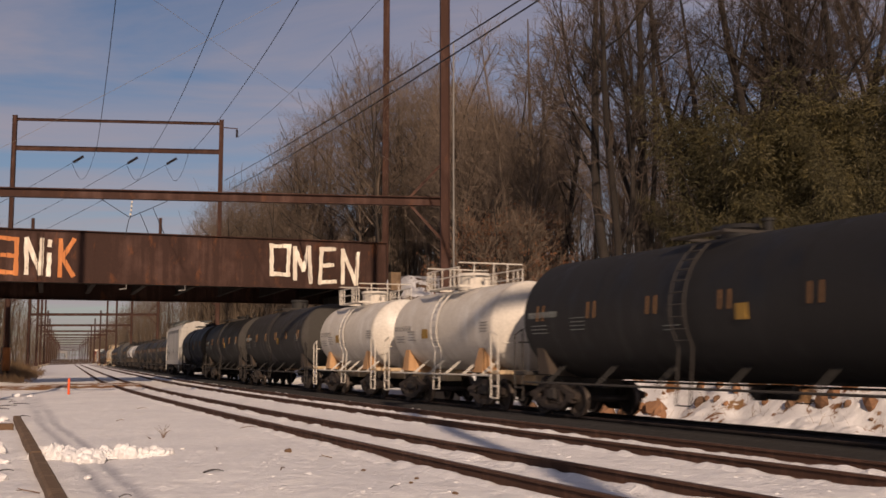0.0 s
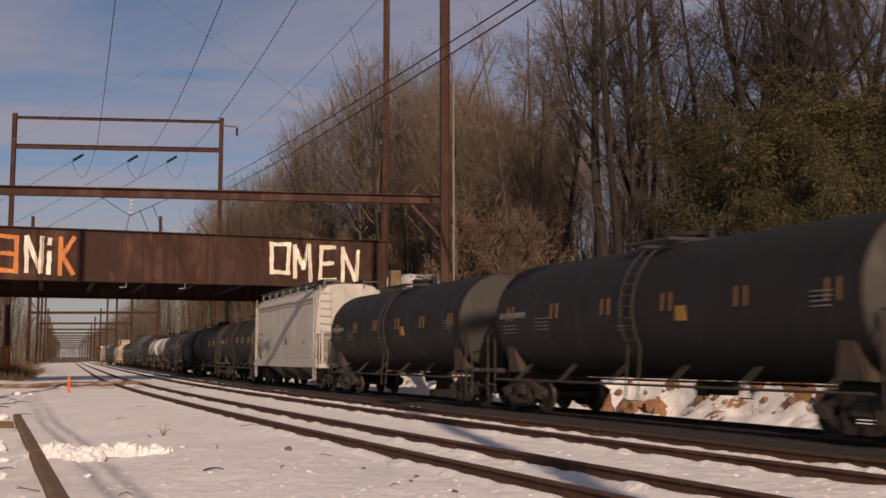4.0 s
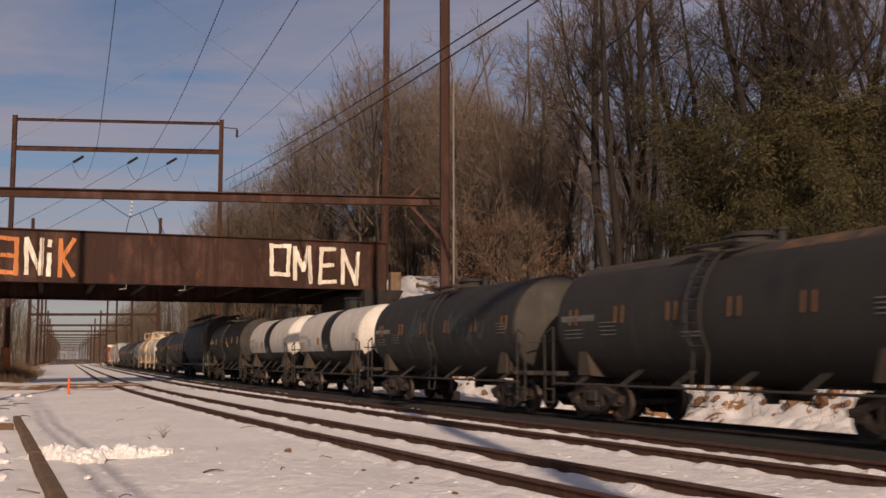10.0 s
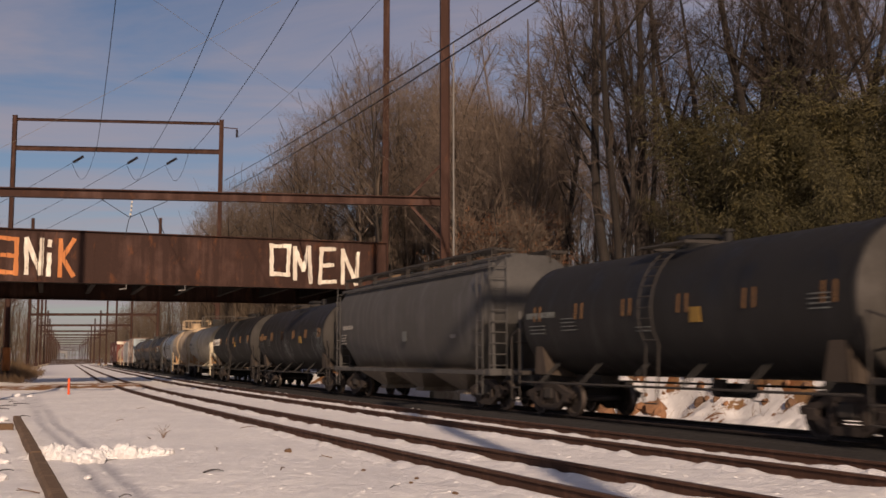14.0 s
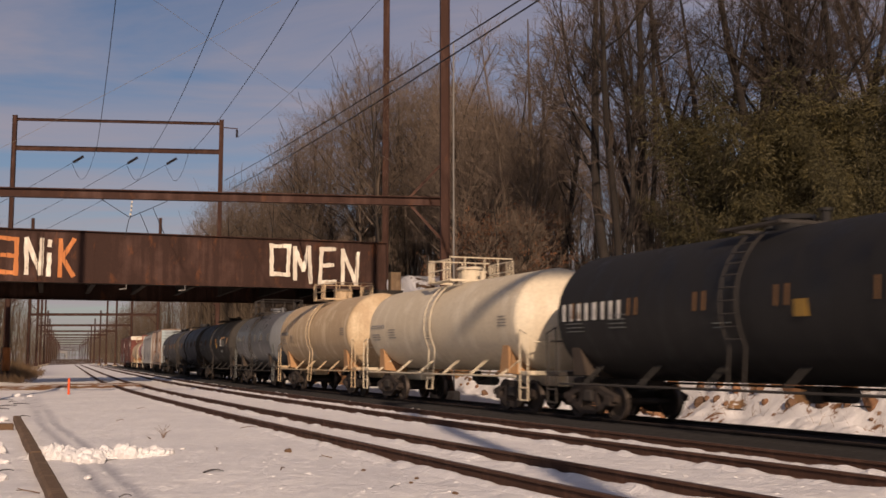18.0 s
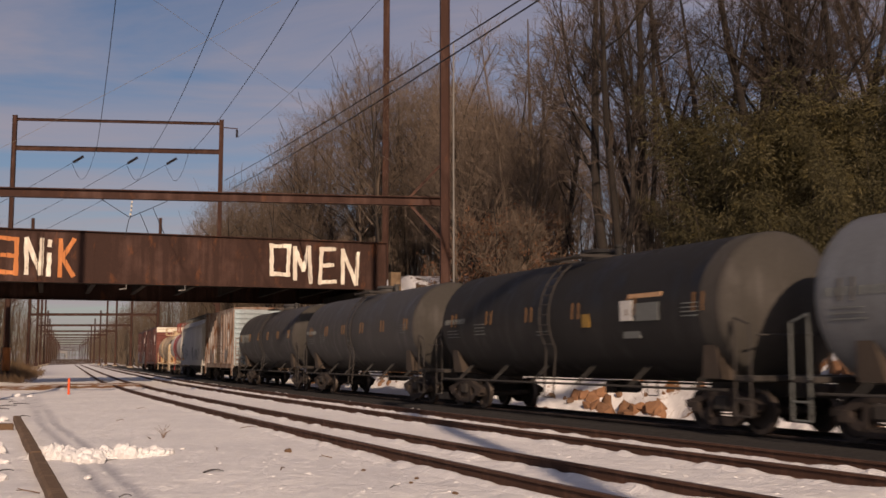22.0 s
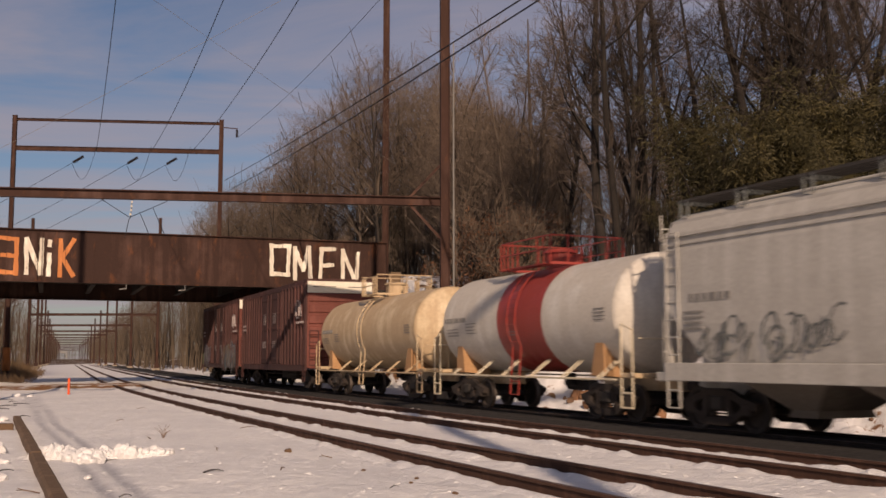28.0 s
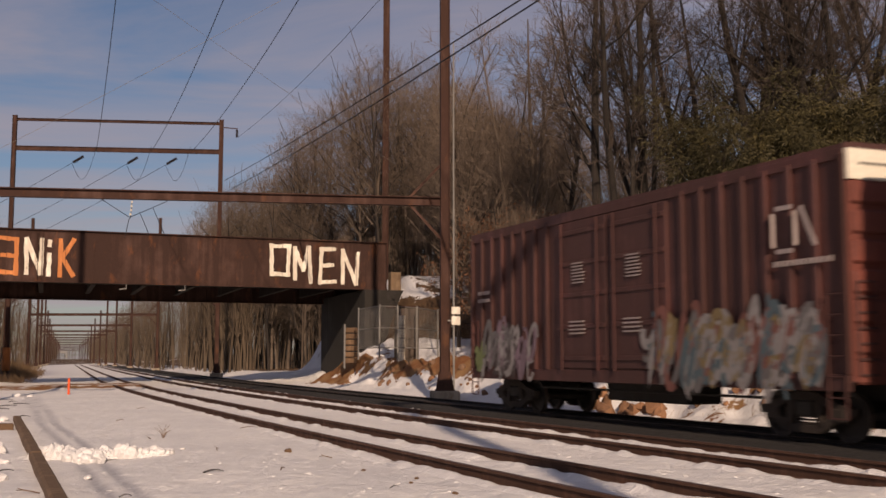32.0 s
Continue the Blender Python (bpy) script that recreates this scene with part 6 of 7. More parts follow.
# far woods on both sides of the line: one sheet of thin stems
def far_woods(name, seed, spots, label, bushy=False, mat="far_bark"):
    r = random.Random(seed)
    lows = []
    for k in range(5):
        if bushy:
            wood, twig = grove(950 + k, 18, 150, 3, 0.22)
            lines = [ln[::2] + ln[-1:] for ln in wood] + twig
        else:
            wood, twig = grove(900 + k, 18, 40, 2, 0.15)
            lines = [[(p, q * 0.75) for p, q in ln[::2]] for ln in wood[:8]] + twig
        me = tubes("far_tree", lines, 3)
        v = np.array([x.co[:] for x in me.vertices])
        f = np.array([q.vertices[:] for q in me.polygons])
        bpy.data.meshes.remove(me)
        lows.append((v, f))
    V, F, n = [], [], 0
    base = ground_z(np.array([q[0] for q in spots]), np.array([q[1] for q in spots]))
    for (x, y, h), z0 in zip(spots, base):
        v, f = r.choice(lows)
        a, sc = r.uniform(0, 6.28), h / 18.0
        c, s = math.cos(a) * sc, math.sin(a) * sc
        q = np.stack([v[:, 0] * c - v[:, 1] * s + x, v[:, 0] * s + v[:, 1] * c + y, v[:, 2] * sc + z0], 1)
        V.append(q)
        F.append(f + n)
        n += len(q)
    V, F = np.concatenate(V), np.concatenate(F)
    me = bpy.data.meshes.new(name)
    me.vertices.add(len(V))
    me.vertices.foreach_set("co", V.astype(np.float32).ravel())
    me.loops.add(F.size)
    me.loops.foreach_set("vertex_index", F.astype(np.int32).ravel())
    me.polygons.add(len(F))
    me.polygons.foreach_set("loop_start", np.arange(0, F.size, 4, dtype=np.int32))
    me.update(calc_edges=True)
    me.validate()
    tagged(mesh_part(name, me, mat), label, "woods", kind="stuff")


MAT["far_bark"] = surface("far_stems", (0.145, 0.108, 0.074), (0.062, 0.046, 0.033), 0.95, 0, 0.25, 3, bump=0)
spots = []
for i in range(1700):
    s = 113 + rw.random() ** 1.7 * 690
    b = rw.uniform(8.6, 12) if rw.random() < 0.35 else rw.uniform(11, 75)
    if s > 165 and b < 12:
        b -= 2.2
    p = line(s, b)
    spots.append((p.x, p.y, rw.uniform(13, 19)))
for i in range(480):
    s = 104 + rw.random() ** 1.7 * 700
    b = rw.uniform(-16, -13.2) if rw.random() < 0.45 else rw.uniform(-45, -15)
    p = line(s, b)
    spots.append((p.x, p.y, rw.uniform(12, 17)))
for i in range(260):  # the line bends away behind these
    q = rw.uniform(-330, -150)
    spots.append((q - 90, 900 + rw.uniform(0, 120), rw.uniform(13, 20)))
far_woods("far_woods", 3, spots, "bare winter woods along the line, far off")

# the wood that fills the hillside behind the single trees
hill = []
for i in range(420):
    d = 68 + 75 * rw.random()
    q = rw.uniform(-0.06, 0.52) if rw.random() < 0.65 else rw.uniform(-0.19, 0.02)
    x, y = q * d, d
    s, b = to_line(np.array([x]), np.array([y]))
    if b[0] < 15 or (56 < s[0] < 100 and b[0] < 18):
        continue
    hill.append((x, y, rw.uniform(10, 17) * (0.75 + 0.25 * min(1.0, max(0.0, q * 4)))))
far_woods("hill_woods", 4, hill, "bare brown winter woods on the hillside", True, "twig")

# ---------------------------------------------------------------- evergreens, copper-leaved beech, brush
MAT["green_leaf"] = surface("olive_leaves", (0.07, 0.055, 0.0165), (0.012, 0.0135, 0.006), 0.6, 0, 0.5, 3, bump=0, vary=0.25)
MAT["copper_leaf"] = surface("dry_beech_leaves", (0.23, 0.1, 0.048), (0.12, 0.055, 0.03), 0.8, 0, 0.8, 3, bump=0, vary=0.2)
MAT["dry_grass"] = surface("dry_grass", (0.20, 0.13, 0.07), (0.09, 0.055, 0.032), 0.9, 0, 1.0, 6, bump=0, vary=0.2)


def blades(name, places, length, width, droop, seed):
    """Many narrow leaves: each a bent pair of quads."""
    r = random.Random(seed)
    vs, fs = [], []
    for p, d in places:
        d = (d + Vector((r.gauss(0, 0.5), r.gauss(0, 0.5), r.gauss(0, 0.35)))).normalized()
        a = d.orthogonal().normalized()
        a = Matrix.Rotation(r.uniform(0, 6.28), 3, d) @ a
        n = length * r.uniform(0.6, 1.2)
        q = p + d * n * 0.5
        e = q + (d + Vector((0, 0, -droop))).normalized() * n * 0.5
        w = a * width * 0.5
        k = len(vs)
        vs += [(p - w * 0.4)[:], (p + w * 0.4)[:], (q + w)[:], (q - w)[:], e[:]]
        fs += [(k, k + 1, k + 2, k + 3), (k + 3, k + 2, k + 4)]
    me = bpy.data.meshes.new(name)
    me.from_pydata(vs, [], fs)
    return me


def thicket_kind(seed, height, stems, spread, leaves):
    r = random.Random(seed)
    lines, places = [], []
    for i in range(stems):
        a, rad = r.uniform(0, 6.28), spread * 0.45 * math.sqrt(r.random())
        p = Vector((rad * math.cos(a), rad * math.sin(a), -0.4))
        out = Vector((math.cos(a) + r.gauss(0, 0.5), math.sin(a) + r.gauss(0, 0.5), 0)).normalized()
        h = height * r.uniform(0.6, 1.05)
        pts = []
        for k in range(9):
            u = k / 8
            pts.append((p + Vector((0, 0, h * (u - 0.22 * u ** 4))) + out * spread * 0.5 * u ** 2.4, 0.035 * (1 - 0.85 * u) + 0.006))
        lines.append(pts)
        for k in range(int(leaves / stems)):
            u = 0.12 + 0.88 * r.random() ** 0.8
            i0 = min(int(u * 8), 7)
            c = pts[i0][0].lerp(pts[i0 + 1][0], u * 8 - i0)
            reach = (1.15 - 0.65 * u)
            d = Vector((r.gauss(0, 1), r.gauss(0, 1), r.gauss(0.1, 0.5))).normalized()
            places.append((c + d * reach * r.random() ** 0.7, d + Vector((0, 0, -0.25))))
    return tubes("stems", lines, 4), blades("leaves", places, 0.24, 0.036, 0.7, seed + 1)


THICKETS = [thicket_kind(301, 8.2, 15, 4.0, 15000), thicket_kind(302, 6.6, 14, 4.2, 14500), thicket_kind(303, 9.0, 13, 3.8, 14000)]
green_proto = {}


def plant_green(k, x, y, scale, turn):
    m = Matrix.Translation((x, y, z_at(x, y))) @ Matrix.Rotation(turn, 4, "Z")
    if k not in green_proto:
        t = thing("evergreen_thicket", "olive green evergreen thicket with drooping tips", "shrub", m, "evergreens on the bank")
        tagged(mesh_part("stem_clump", THICKETS[k][0], "bark", t), kind="stuff")
        tagged(mesh_part("foliage", THICKETS[k][1], "green_leaf", t), kind="stuff")
        green_proto[k] = t
    else:
        t = copy_thing(green_proto[k], m)
    t.scale = (scale, scale, scale)


rg = random.Random(9)
for px, dist, k, sc in ((1262, 43, 1, 0.7), (1310, 43, 2, 1.12), (1345, 45, 0, 1.1), (1315, 48, 2, 1.15), (1395, 42, 1, 0.95), (1440, 43, 0, 1.02), (1485, 41, 2, 0.95), (1530, 43, 1, 1.12), (1575, 42, 0, 1.15),
                        (1420, 48, 2, 1.05), (1500, 48, 0, 1.15), (1600, 47, 2, 1.2), (1640, 42, 1, 1.2), (1360, 37, 1, 0.65), (1450, 36, 1, 0.7), (1550, 36, 0, 0.75)):
    plant_green(k, (px - 784) / 1900 * dist, dist, sc, rg.uniform(0, 6.28))


def beech_kind(seed, height):
    r = random.Random(seed)
    wood, branch, twig = grow(seed, height, 12, 0.3, 3.0, 1)
    places = []
    for ln in twig + branch:
        for _ in range(3):
            if r.random() < 0.4:
                p = ln[r.randrange(len(ln))][0]
                places.append((p + Vector((r.gauss(0, 0.08), r.gauss(0, 0.08), r.gauss(0, 0.08))), Vector((r.gauss(0, 1), r.gauss(0, 1), -0.6)).normalized()))
    return tubes("trunk", wood, 6), tubes("crown", branch + twig, 3), blades("leaves", places, 0.13, 0.07, 0.3, seed + 5)


BEECH = [beech_kind(401, 7.5), beech_kind(402, 6.0)]
beech_proto = {}
for px, dist, k, sc in ((872, 52, 0, 1.0), (900, 56, 1, 1.1), (938, 53, 1, 1.0), (855, 60, 0, 1.0), (845, 64, 1, 1.0), (985, 58, 1, 0.8)):
    x, y = (px - 784) / 1900 * dist, dist
    m = Matrix.Translation((x, y, z_at(x, y))) @ Matrix.Rotation(rg.uniform(0, 6), 4, "Z")
    if k not in beech_proto:
        t = thing("beech_tree", "young beech keeping its copper dry leaves", "tree", m, "beeches on the bank")
        mesh_part("trunk", BEECH[k][0], "bark", t)
        mesh_part("crown", BEECH[k][1], "twig", t)
        mesh_part("leaves", BEECH[k][2], "copper_leaf", t)
        beech_proto[k] = t
    else:
        t = copy_thing(beech_proto[k], m)
    t.scale = (sc, sc, sc)


# dry brush and grass on the left mound and along the bank
def brush_mesh(seed, n, s0, s1, b0, b1, h):
    r = random.Random(seed)
    places = []
    for _ in range(n):
        p = line(r.uniform(s0, s1), r.uniform(b0, b1))
        places.append((p, Vector((r.gauss(0, 0.35), r.gauss(0, 0.35), 1.4))))
    for (p, d), z in zip(places, ground_z(np.array([q[0].x for q in places]), np.array([q[0].y for q in places]))):
        p.z = float(z) - 0.03
    return blades("dry_brush", places, h, h * 0.02, 0.25, seed)


for seed, args, lab in ((501, (10000, 78, 128, -24, -9.6, 1.0), "dry brown brush on a low mound"), (502, (1500, -2, 58, 9.0, 14, 0.5), "dry grass on the snowy bank")):
    ob = mesh_part("dry_brush", brush_mesh(seed, *args), "dry_grass")
    tagged(ob, lab, "brush", kind="stuff")

# ---------------------------------------------------------------- small things by the tracks
# squared timber along the edge of the snow field, with a cross piece
def timber_edge():
    s0, s1, off = 3.0, 29.4, -10.36
    t = thing("timber_edging", "long weathered brown timber lying in the snow", "timber", on_line((s0 + s1) / 2, off + 0.1, 0) @ Matrix.Rotation(-0.0078, 4, "Z"))
    n = 4
    for i in range(n):
        a, b = -(s1 - s0) / 2 + (s1 - s0) * i / n, -(s1 - s0) / 2 + (s1 - s0) * (i + 1) / n
        bm = bmesh.new()
        box(bm, (a + 0.02, -0.1, -0.5), (b - 0.02, 0.1, -0.12 + 0.012 * (i % 2)), bevel=0.03)
        part("timber", bm, "timber", t)
    bm = bmesh.new()
    box(bm, (-9.6, -1.9, -0.42), (-9.3, -0.16, -0.13), bevel=0.025)
    part("cross_timber", bm, "timber", t)


timber_edge()


def snow_heap(x, y, w, d, h, seed, turn):
    """A ridge of shovelled snow clods."""
    r = random.Random(seed)
    t = thing("snow_heap", "loose heap of white snow clods", "snow heap", Matrix.Translation((x, y, z_at(x, y))) @ Matrix.Rotation(turn, 4, "Z"), "snow heaps")
    bm = bmesh.new()
    n, k = 46, 16
    rows = []
    for i in range(n + 1):
        row = []
        for j in range(k + 1):
            u, v = -1 + 2 * i / n, -1 + 2 * j / k
            e = max(0.0, 1 - u * u) ** 0.6 * max(0.0, 1 - v * v)
            z = h * e * (0.65 + 0.5 * noise.noise(Vector((u * 3 + seed, v * 2, 0.3))) + 0.45 * noise.noise(Vector((u * 9, v * 4 + seed, 1.7))) + 0.25 * noise.noise(Vector((u * 22, v * 9, seed))))
            row.append(bm.verts.new((u * w / 2, v * d / 2 * (1 + 0.3 * noise.noise(Vector((u * 4, v, seed + 3)))), z - 0.03)))
        rows.append(row)
    for a, b in zip(rows, rows[1:]):
        for j in range(k):
            bm.faces.new((a[j], b[j], b[j + 1], a[j + 1]))
    bmesh.ops.recalc_face_normals(bm, faces=bm.faces)
    part("ridge", bm, "snow", t, "", False)
    for i in range(34):
        bm = bmesh.new()
        q = r.uniform(0.04, 0.12) if i > 3 else 0.16
        bmesh.ops.create_icosphere(bm, subdivisions=2, radius=q)
        for v in bm.verts:
            v.co *= 1 + 0.35 * noise.noise(v.co * 9 + Vector((i, seed, 0)))
        c = part("clod", bm, "snow", t)
        u = r.uniform(-0.9, 0.9)
        c.location = (u * w / 2, r.uniform(-0.62, 0.62) * d / 2, h * 0.42 * (1 - u * u) * r.uniform(0.2, 1.0) + 0.02)


snow_heap(-6.85, 19.5, 1.15, 0.85, 0.28, 3, -0.22)
snow_heap(-6.2, 18.75, 0.55, 0.5, 0.24, 5, -0.3)
snow_heap(-5.45, 19.3, 1.3, 0.5, 0.2, 7, 0.16)
snow_heap(-8.5, 20.2, 0.7, 0.5, 0.2, 9, 0.2)

# orange marker post
x, y = (127 - 784) / 1900 * 52, 52.0
t = thing("marker_post", "slim bright orange marker post in the snow", "marker", Matrix.Translation((x, y, z_at(x, y))))
bm = bmesh.new()
box(bm, (-0.06, -0.03, -0.2), (0.05, 0.03, 0.78), bevel=0.015)
part("post", bm, "marker", t)

# stones showing through the snow on the bank
MAT["stone"] = surface("bank_stone", (0.21, 0.125, 0.075), (0.10, 0.055, 0.035), 0.9, 0, 2.0, 12, bump=0.01, vary=0.3)
rs = random.Random(61)
stone_meshes = []
for k in range(6):
    bm = bmesh.new()
    bmesh.ops.create_icosphere(bm, subdivisions=2, radius=0.5)
    for v in bm.verts:
        v.co *= 1 + 0.45 * noise.noise(v.co * 2.2 + Vector((k * 5.0, 0, 0)))
    me = bpy.data.meshes.new("stone")
    bm.to_mesh(me)
    bm.free()
    me.materials.append(MAT["stone"])
    stone_meshes.append(me)
for i in range(85):
    s = rs.uniform(2, 52)
    b = 7.3 + (2.5 if s < 31 else 0.0) + 2.0 * rs.random() ** 1.1
    p = line(s, b)
    ob = new("stone", stone_meshes[i % 6])
    q = rs.uniform(0.12, 0.36) * (1.5 if rs.random() < 0.12 else 1)
    ob.location = (p.x, p.y, z_at(p.x, p.y) + q * 0.08)
    ob.rotation_euler = (rs.uniform(0, 6), rs.uniform(0, 6), rs.uniform(0, 6))
    ob.scale = (q, q * rs.uniform(0.6, 1), q * rs.uniform(0.6, 1))
    tagged(ob, "brown stone showing through the snow on a bank", "stone", "stones on the bank")

# larger broken rocks along the upper edge of the snow
MAT["rock"] = surface("orange_brown_rock", (0.26, 0.135, 0.07), (0.12, 0.062, 0.036), 0.9, 0, 2.0, 10, bump=0.015, vary=0.35)
rock_meshes = []
for k in range(6):
    bm = bmesh.new()
    bmesh.ops.create_icosphere(bm, subdivisions=1, radius=0.5)
    for v in bm.verts:
        v.co *= 1 + 0.5 * noise.noise(v.co * 2.6 + Vector((k * 7.0, 2, 0)))
    bmesh.ops.bevel(bm, geom=bm.edges[:], offset=0.012, segments=1, affect="EDGES")
    me = bpy.data.meshes.new("rock")
    bm.to_mesh(me)
    bm.free()
    me.materials.append(MAT["rock"])
    rock_meshes.append(me)
for s0, s1, b0, b1, count, size in ((26.0, 31.5, 8.7, 9.6, 24, (0.4, 0.75)), (12.5, 20.5, 9.9, 10.9, 18, (0.3, 0.6)), (33, 52, 7.8, 9.0, 16, (0.2, 0.42)), (20.5, 26.5, 9.9, 10.8, 9, (0.2, 0.45)), (4, 12.5, 9.7, 10.7, 20, (0.25, 0.5))):
    for i in range(count):
        p = line(rs.uniform(s0, s1), rs.uniform(b0, b1))
        ob = new("rock", rock_meshes[rs.randrange(6)])
        q = rs.uniform(*size)
        ob.location = (p.x, p.y, z_at(p.x, p.y) + q * 0.02)
        ob.rotation_euler = (rs.uniform(0, 6), rs.uniform(0, 6), rs.uniform(0, 6))
        ob.scale = (q, q * rs.uniform(0.55, 1), q * rs.uniform(0.7, 1.2))
        tagged(ob, "broken orange-brown rock on the snowy bank", "rock", "rocks on the bank")

# stacked timbers of a low crib beside the abutment
c = Vector(((622 - 784) / 1900 * 64, 64.0, 1.25))
t = thing("timber_crib", "stacked dark brown timbers beside the abutment", "crib", Matrix.Translation(c))
for k in range(6):
    bm = bmesh.new()
    box(bm, (-0.42, -0.3 + 0.05 * (k % 2), 0.36 * k), (0.36 + 0.05 * (k % 3), 0.3, 0.36 * k + 0.3), bevel=0.04)
    part("timber", bm, "timber", t)
bm = bmesh.new()
bar(bm, (-0.35, -0.4, -0.3), (-0.35, -0.4, 2.3), 0.06, 8)
part("post", bm, "galvanised", t)

# chain-link pen with a cabinet and a pale vent pipe, by the abutment
def fence_panel(bm, p, q, h):
    p, q = Vector(p), Vector(q)
    n = max(2, int((q - p).length / 0.16))
    m = int(h / 0.16)
    for i in range(-m, n):
        for k in (0, 1):
            a, b = max(0, i), min(n, i + m)
            if b <= a:
                continue
            z0, z1 = (a - i) / m * h, (b - i) / m * h
            if k:
                z0, z1 = h - z0, h - z1
            bar(bm, p.lerp(q, a / n) + Vector((0, 0, z0)), p.lerp(q, b / n) + Vector((0, 0, z1)), 0.006, 3)


def pen():
    y0 = 60.0
    def at(px, y=y0):
        return Vector(((px - 784) / 1900 * y, y, 0))
    pts = [at(635, 61.0), at(672, 57.0), at(704, 58.0), at(738, 59.0), at(775, 63.0)]
    zb = 2.05
    t = thing("chain_link_fence", "grey chain-link fence on a snowy bench", "fence")
    for p in pts:
        bm = bmesh.new()
        bar(bm, p + Vector((0, 0, zb - 0.6)), p + Vector((0, 0, zb + 2.35)), 0.045, 8)
        part("post", bm, "galvanised", t)
    for p, q in zip(pts, pts[1:]):
        p, q = p + Vector((0, 0, zb)), q + Vector((0, 0, zb))
        for z in (0.05, 1.1, 2.25):
            bm = bmesh.new()
            bar(bm, p + Vector((0, 0, z)), q + Vector((0, 0, z)), 0.025, 6)
            part("rail", bm, "galvanised", t)
        bm = bmesh.new()
        fence_panel(bm, p, q, 2.25)
        tagged(part("mesh_panel", bm, "galvanised", t), kind="stuff")
    c = at(722, 60.5)
    t = thing("signal_cabinet", "small brown metal cabinet behind a fence", "cabinet", Matrix.Translation((c.x, c.y, 1.3)))
    bm = bmesh.new()
    box(bm, (-0.75, -0.5, 0), (0.6, 0.5, 3.05), bevel=0.03)
    part("housing", bm, "shed_brown", t)
    bm = bmesh.new()
    box(bm, (-1.2, -0.6, 3.05), (0.7, 0.58, 3.15), bevel=0.02)
    part("lid", bm, "mast", t, "thin rusty lid")
    c = at(711, 58.6)
    t = thing("vent_pipe", "pale upright vent pipe beside a cabinet", "pipe", Matrix.Translation((c.x, c.y, 1.2)))
    bm = bmesh.new()
    bar(bm, (0, 0, 0), (0, 0, 2.65), 0.2, 14)
    part("pipe", bm, "white_paint", t)
    for z in (0.7, 1.4, 2.1):
        bm = bmesh.new()
        bar(bm, (0, 0, z), (0, 0, z + 0.05), 0.215, 14)
        part("collar", bm, "galvanised", t)


pen()

# signal post on the left, far off, with an ochre lower half
x, y = (15 - 784) / 1900 * 84, 84.0
t = thing("line_pole", "rust-brown steel pole with an ochre base", "pole", Matrix.Translation((x, y, z_at(x, y))))
bm = bmesh.new()
bar(bm, (0, 0, -0.3), (0, 0, 11), 0.2, 10, 0.16)
part("shaft", bm, "mast", t)
bm = bmesh.new()
bar(bm, (0, 0, 0.2), (0, 0, 2.0), 0.3, 10)
part("sleeve", bm, "orange_paint", t, "ochre sleeve")

# sticks and weeds on the snow
rt = random.Random(15)
for i in range(60):
    x, y = rt.uniform(-10, 6), rt.uniform(13, 42)
    s, b = to_line(np.array([x]), np.array([y]))
    if b[0] > -5.2:
        continue
    a, n = rt.uniform(0, 3.1), rt.uniform(0.12, 0.42)
    z = z_at(x, y)
    bm = bmesh.new()
    p0, p1 = Vector((-n / 2, 0, 0)), Vector((n * 0.1, n * 0.06, 0.03))
    bar(bm, p0, p1, 0.009, 5)
    bar(bm, p1, Vector((n / 2, -0.02, 0.015)), 0.008, 5, 0.004)
    if rt.random() < 0.4:
        bar(bm, p1, Vector((n * 0.25, n * 0.2, 0.06)), 0.006, 4, 0.003)
    ob = part("stick", bm, "timber")
    ob.location, ob.rotation_euler = (x, y, z + 0.015), (0, 0, a)
    tagged(ob, "thin brown stick lying on the snow", "stick", "sticks on the snow")


def ground_spot(px, py):
    """The place on the snow field under a bearing and a dip (both as offsets over 1900)."""
    d = 1.69 * 1900.0 / (py - 636.5)
    x, y = (px - 784) / 1900.0 * d, d
    return x, y, z_at(x, y)


def litter_stick(px, py, length, turn, thick):
    x, y, z = ground_spot(px, py)
    bm = bmesh.new()
    p = [Vector((-length / 2, 0, 0)), Vector((-length * 0.1, length * 0.05, 0.03)), Vector((length * 0.2, -length * 0.03, 0.035)), Vector((length / 2, 0.02, 0.01))]
    for a, b, k in zip(p, p[1:], (1.0, 0.85, 0.6)):
        bar(bm, a, b, thick * k, 6, thick * k * 0.8)
    ob = part("broken_branch", bm, "bark")
    ob.location, ob.rotation_euler = (x, y, z + thick * 0.7), (0, 0, turn)
    tagged(ob, "broken dark branch lying on the snow", "branch", "branches on the snow")


for px, py, n, turn, w in ((384, 835, 0.3, 0.35, 0.014), (115, 862, 0.2, -0.8, 0.011), (45, 713, 0.9, -0.5, 0.02), (50, 734, 0.6, -0.6, 0.016), (12, 706, 0.8, 0.6, 0.02), (22, 716, 0.6, 0.2, 0.02), (8, 722, 0.7, -0.2, 0.022),
                           (30, 709, 0.5, 1.2, 0.016), (232, 868, 0.16, 0.1, 0.008), (700, 868, 0.14, 0.5, 0.007), (20, 826, 0.3, 0.7, 0.011)):
    litter_stick(px, py, n, turn, w)


def clod_at(px, py, size, mat, name, label):
    x, y, z = ground_spot(px, py)
    bm = bmesh.new()
    bmesh.ops.create_icosphere(bm, subdivisions=2, radius=size)
    for v in bm.verts:
        v.co *= 1 + 0.4 * noise.noise(v.co * (1.2 / size) + Vector((px, py, 0)))
        v.co.z *= 0.6
    ob = part(name, bm, mat)
    ob.location = (x, y, z + size * 0.25)
    tagged(ob, label, name, name + "s on the snow")


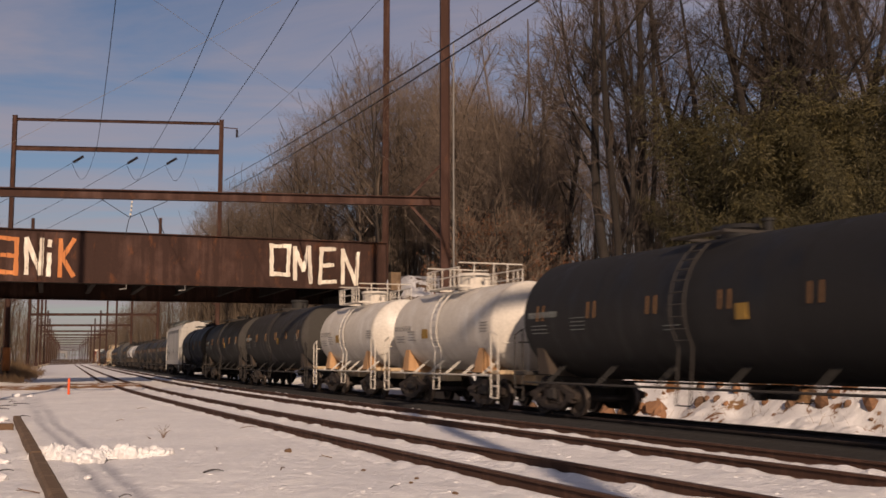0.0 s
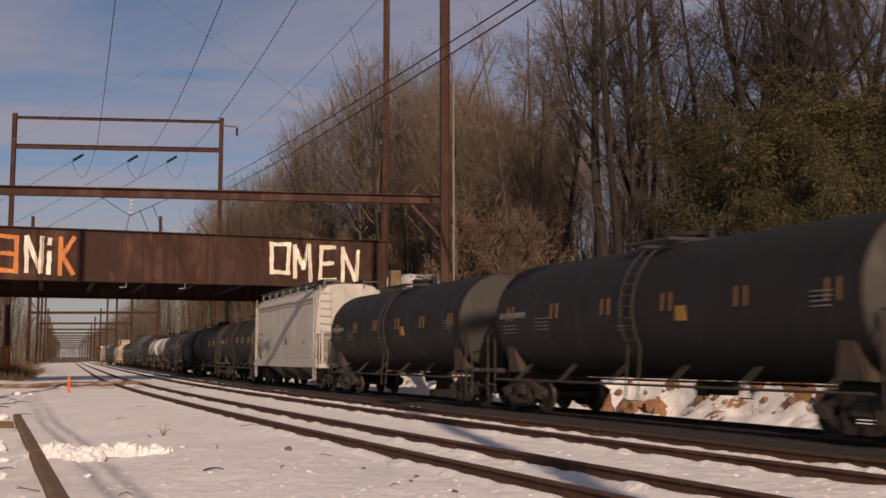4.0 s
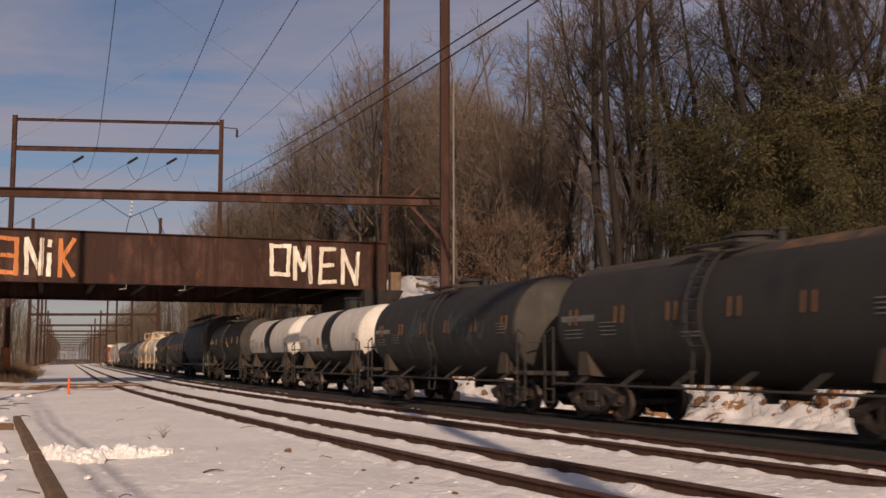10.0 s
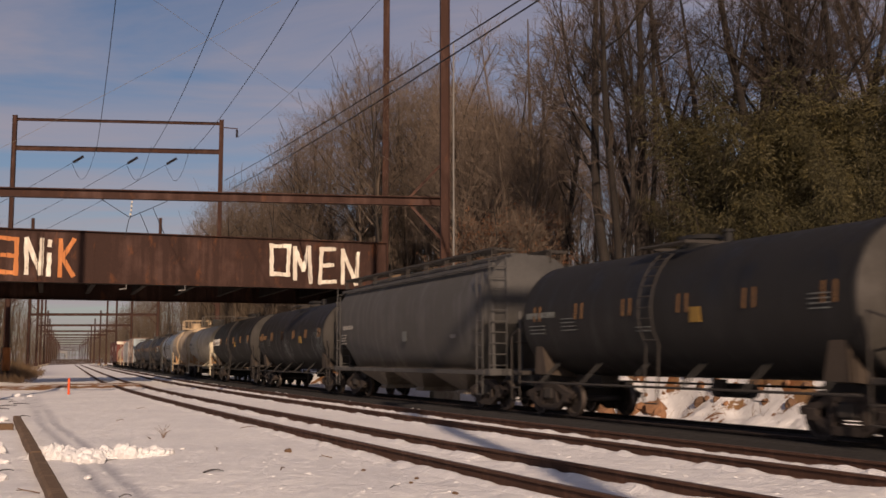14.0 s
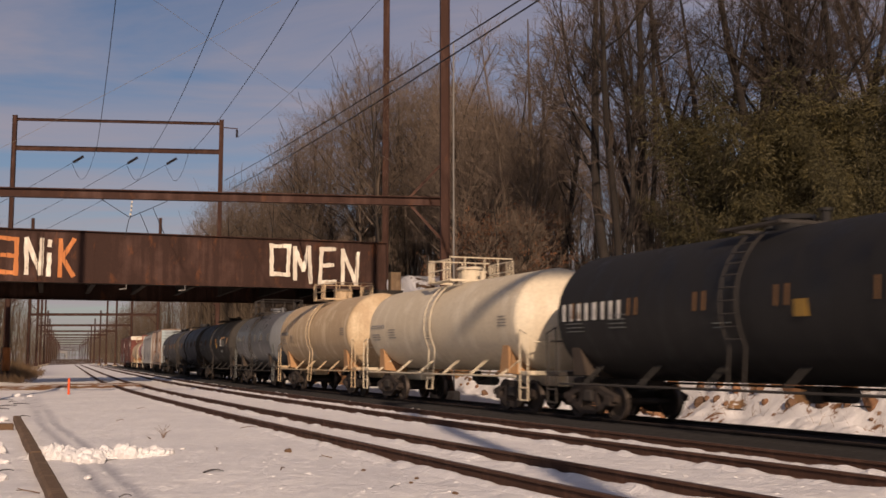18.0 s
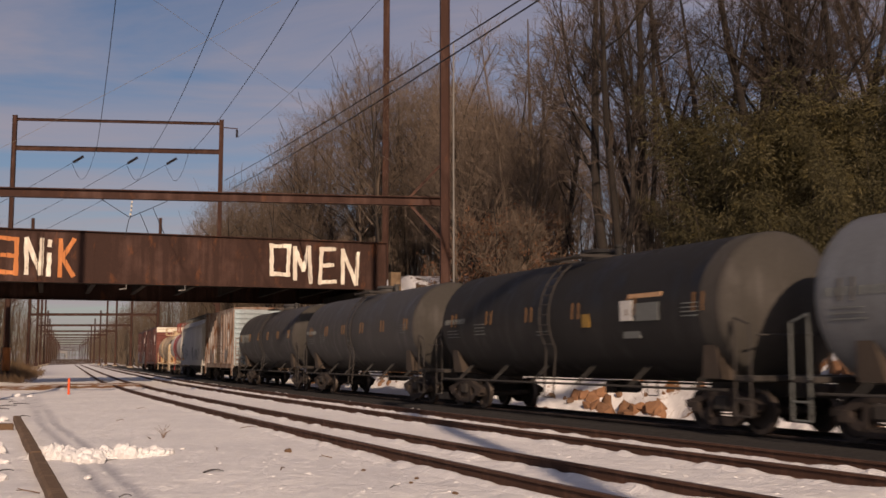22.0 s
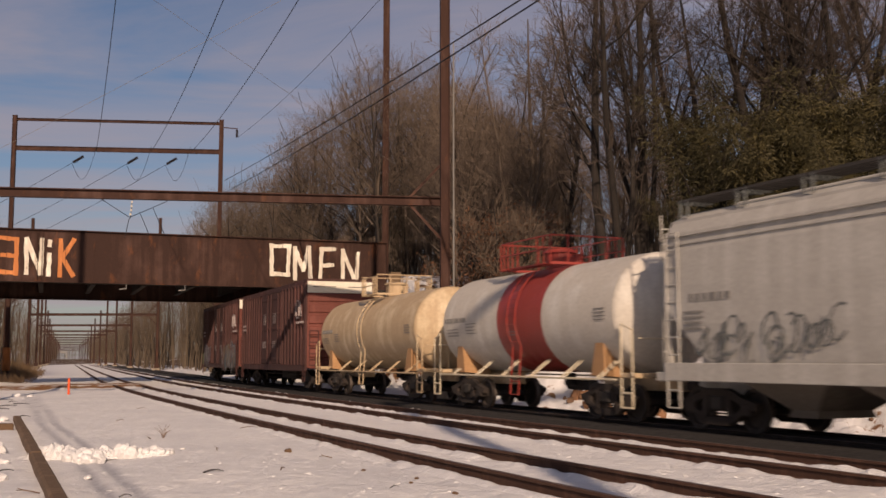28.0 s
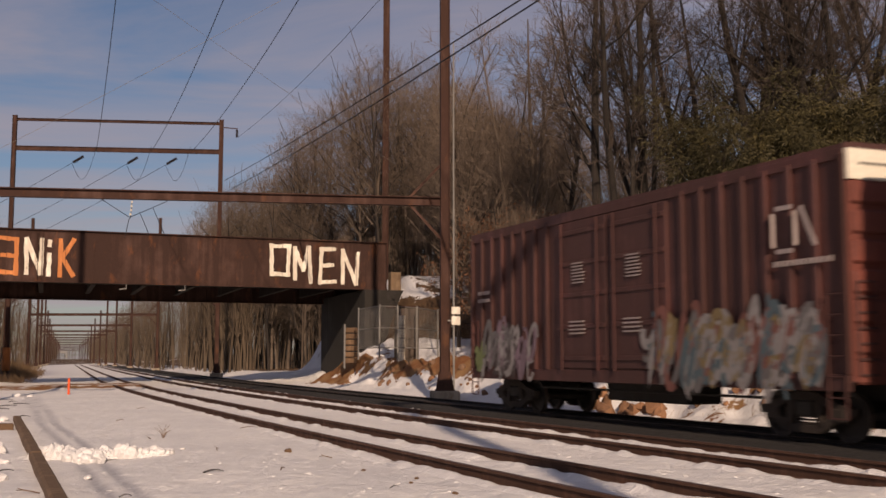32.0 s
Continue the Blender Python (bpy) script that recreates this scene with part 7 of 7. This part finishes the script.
for px, py, q in ((514, 802, 0.075), (271, 879, 0.045), (645, 833, 0.035), (738, 850, 0.035), (728, 858, 0.03), (805, 876, 0.04), (640, 800, 0.02), (860, 858, 0.02)):
    clod_at(px, py, q, "timber", "clod", "dark brown clod of earth on the snow")
for px, py, q in ((165, 836, 0.07), (150, 800, 0.12), (330, 795, 0.06), (310, 797, 0.05), (20, 812, 0.1), (8, 838, 0.14), (35, 700, 0.2), (12, 742, 0.2), (60, 700, 0.15)):
    clod_at(px, py, q, "snow", "snow_lump", "rounded lump of white snow")

# dry weed standing in the snow
x, y, z = ground_spot(295, 775)
t = thing("dry_weed", "small dry brown weed standing in the snow", "weed", Matrix.Translation((x, y, z)))
rq = random.Random(31)
for k in range(7):
    bm = bmesh.new()
    a, h = rq.uniform(0, 6.28), rq.uniform(0.16, 0.34)
    m = Vector((math.cos(a) * 0.06, math.sin(a) * 0.06, h * 0.6))
    bar(bm, (0, 0, -0.03), m, 0.006, 5)
    bar(bm, m, m + Vector((math.cos(a) * 0.12, math.sin(a) * 0.12, h * 0.35)), 0.005, 5, 0.002)
    part("stalk", bm, "timber", t)


# crumbs of crusted snow strewn over the field and between the rails
def snow_crumbs():
    r = random.Random(88)
    spots = []
    while len(spots) < 900:
        y = 13 + 45 * r.random() ** 1.6
        x = r.uniform(-0.43, 0.42) * y
        spots.append((x, y))
    xs, ys = np.array([p[0] for p in spots]), np.array([p[1] for p in spots])
    s, b = to_line(xs, ys)
    zs = ground_z(xs, ys)
    vs, fs = [], []
    for i in range(len(spots)):
        if b[i] > 2.0 or min(abs(abs(b[i] - q) - 0.76) for q in (-NEAR_GAP, 0.0)) < 0.25:
            continue
        w, d, h = r.uniform(0.015, 0.075), r.uniform(0.012, 0.03), r.uniform(0.004, 0.012)
        a = r.gauss(0.1, 0.35)
        k = len(vs)
        for u, v, q in ((-1, 0, -0.6), (-0.4, -0.9, -0.6), (0.5, -1, -0.6), (1, 0.1, -0.6), (0.4, 0.9, -0.6), (-0.5, 0.8, -0.6), (-0.3, -0.1, 0.8), (0.35, 0.05, 1.0)):
            u, v = u * w * r.uniform(0.7, 1.2), v * d * r.uniform(0.7, 1.2)
            vs.append((xs[i] + u * math.cos(a) - v * math.sin(a), ys[i] + u * math.sin(a) + v * math.cos(a), zs[i] + q * h))
        fs += [(k, k + 1, k + 6), (k + 1, k + 2, k + 7, k + 6), (k + 2, k + 3, k + 7), (k + 3, k + 4, k + 7), (k + 4, k + 5, k + 6, k + 7), (k + 5, k, k + 6)]
    me = bpy.data.meshes.new("snow_crumbs")
    me.from_pydata(vs, [], fs)
    tagged(mesh_part("snow_crumbs", me, "snow"), "white crumbs of crusted snow strewn over the field", "snow", kind="stuff")


snow_crumbs()


motions()
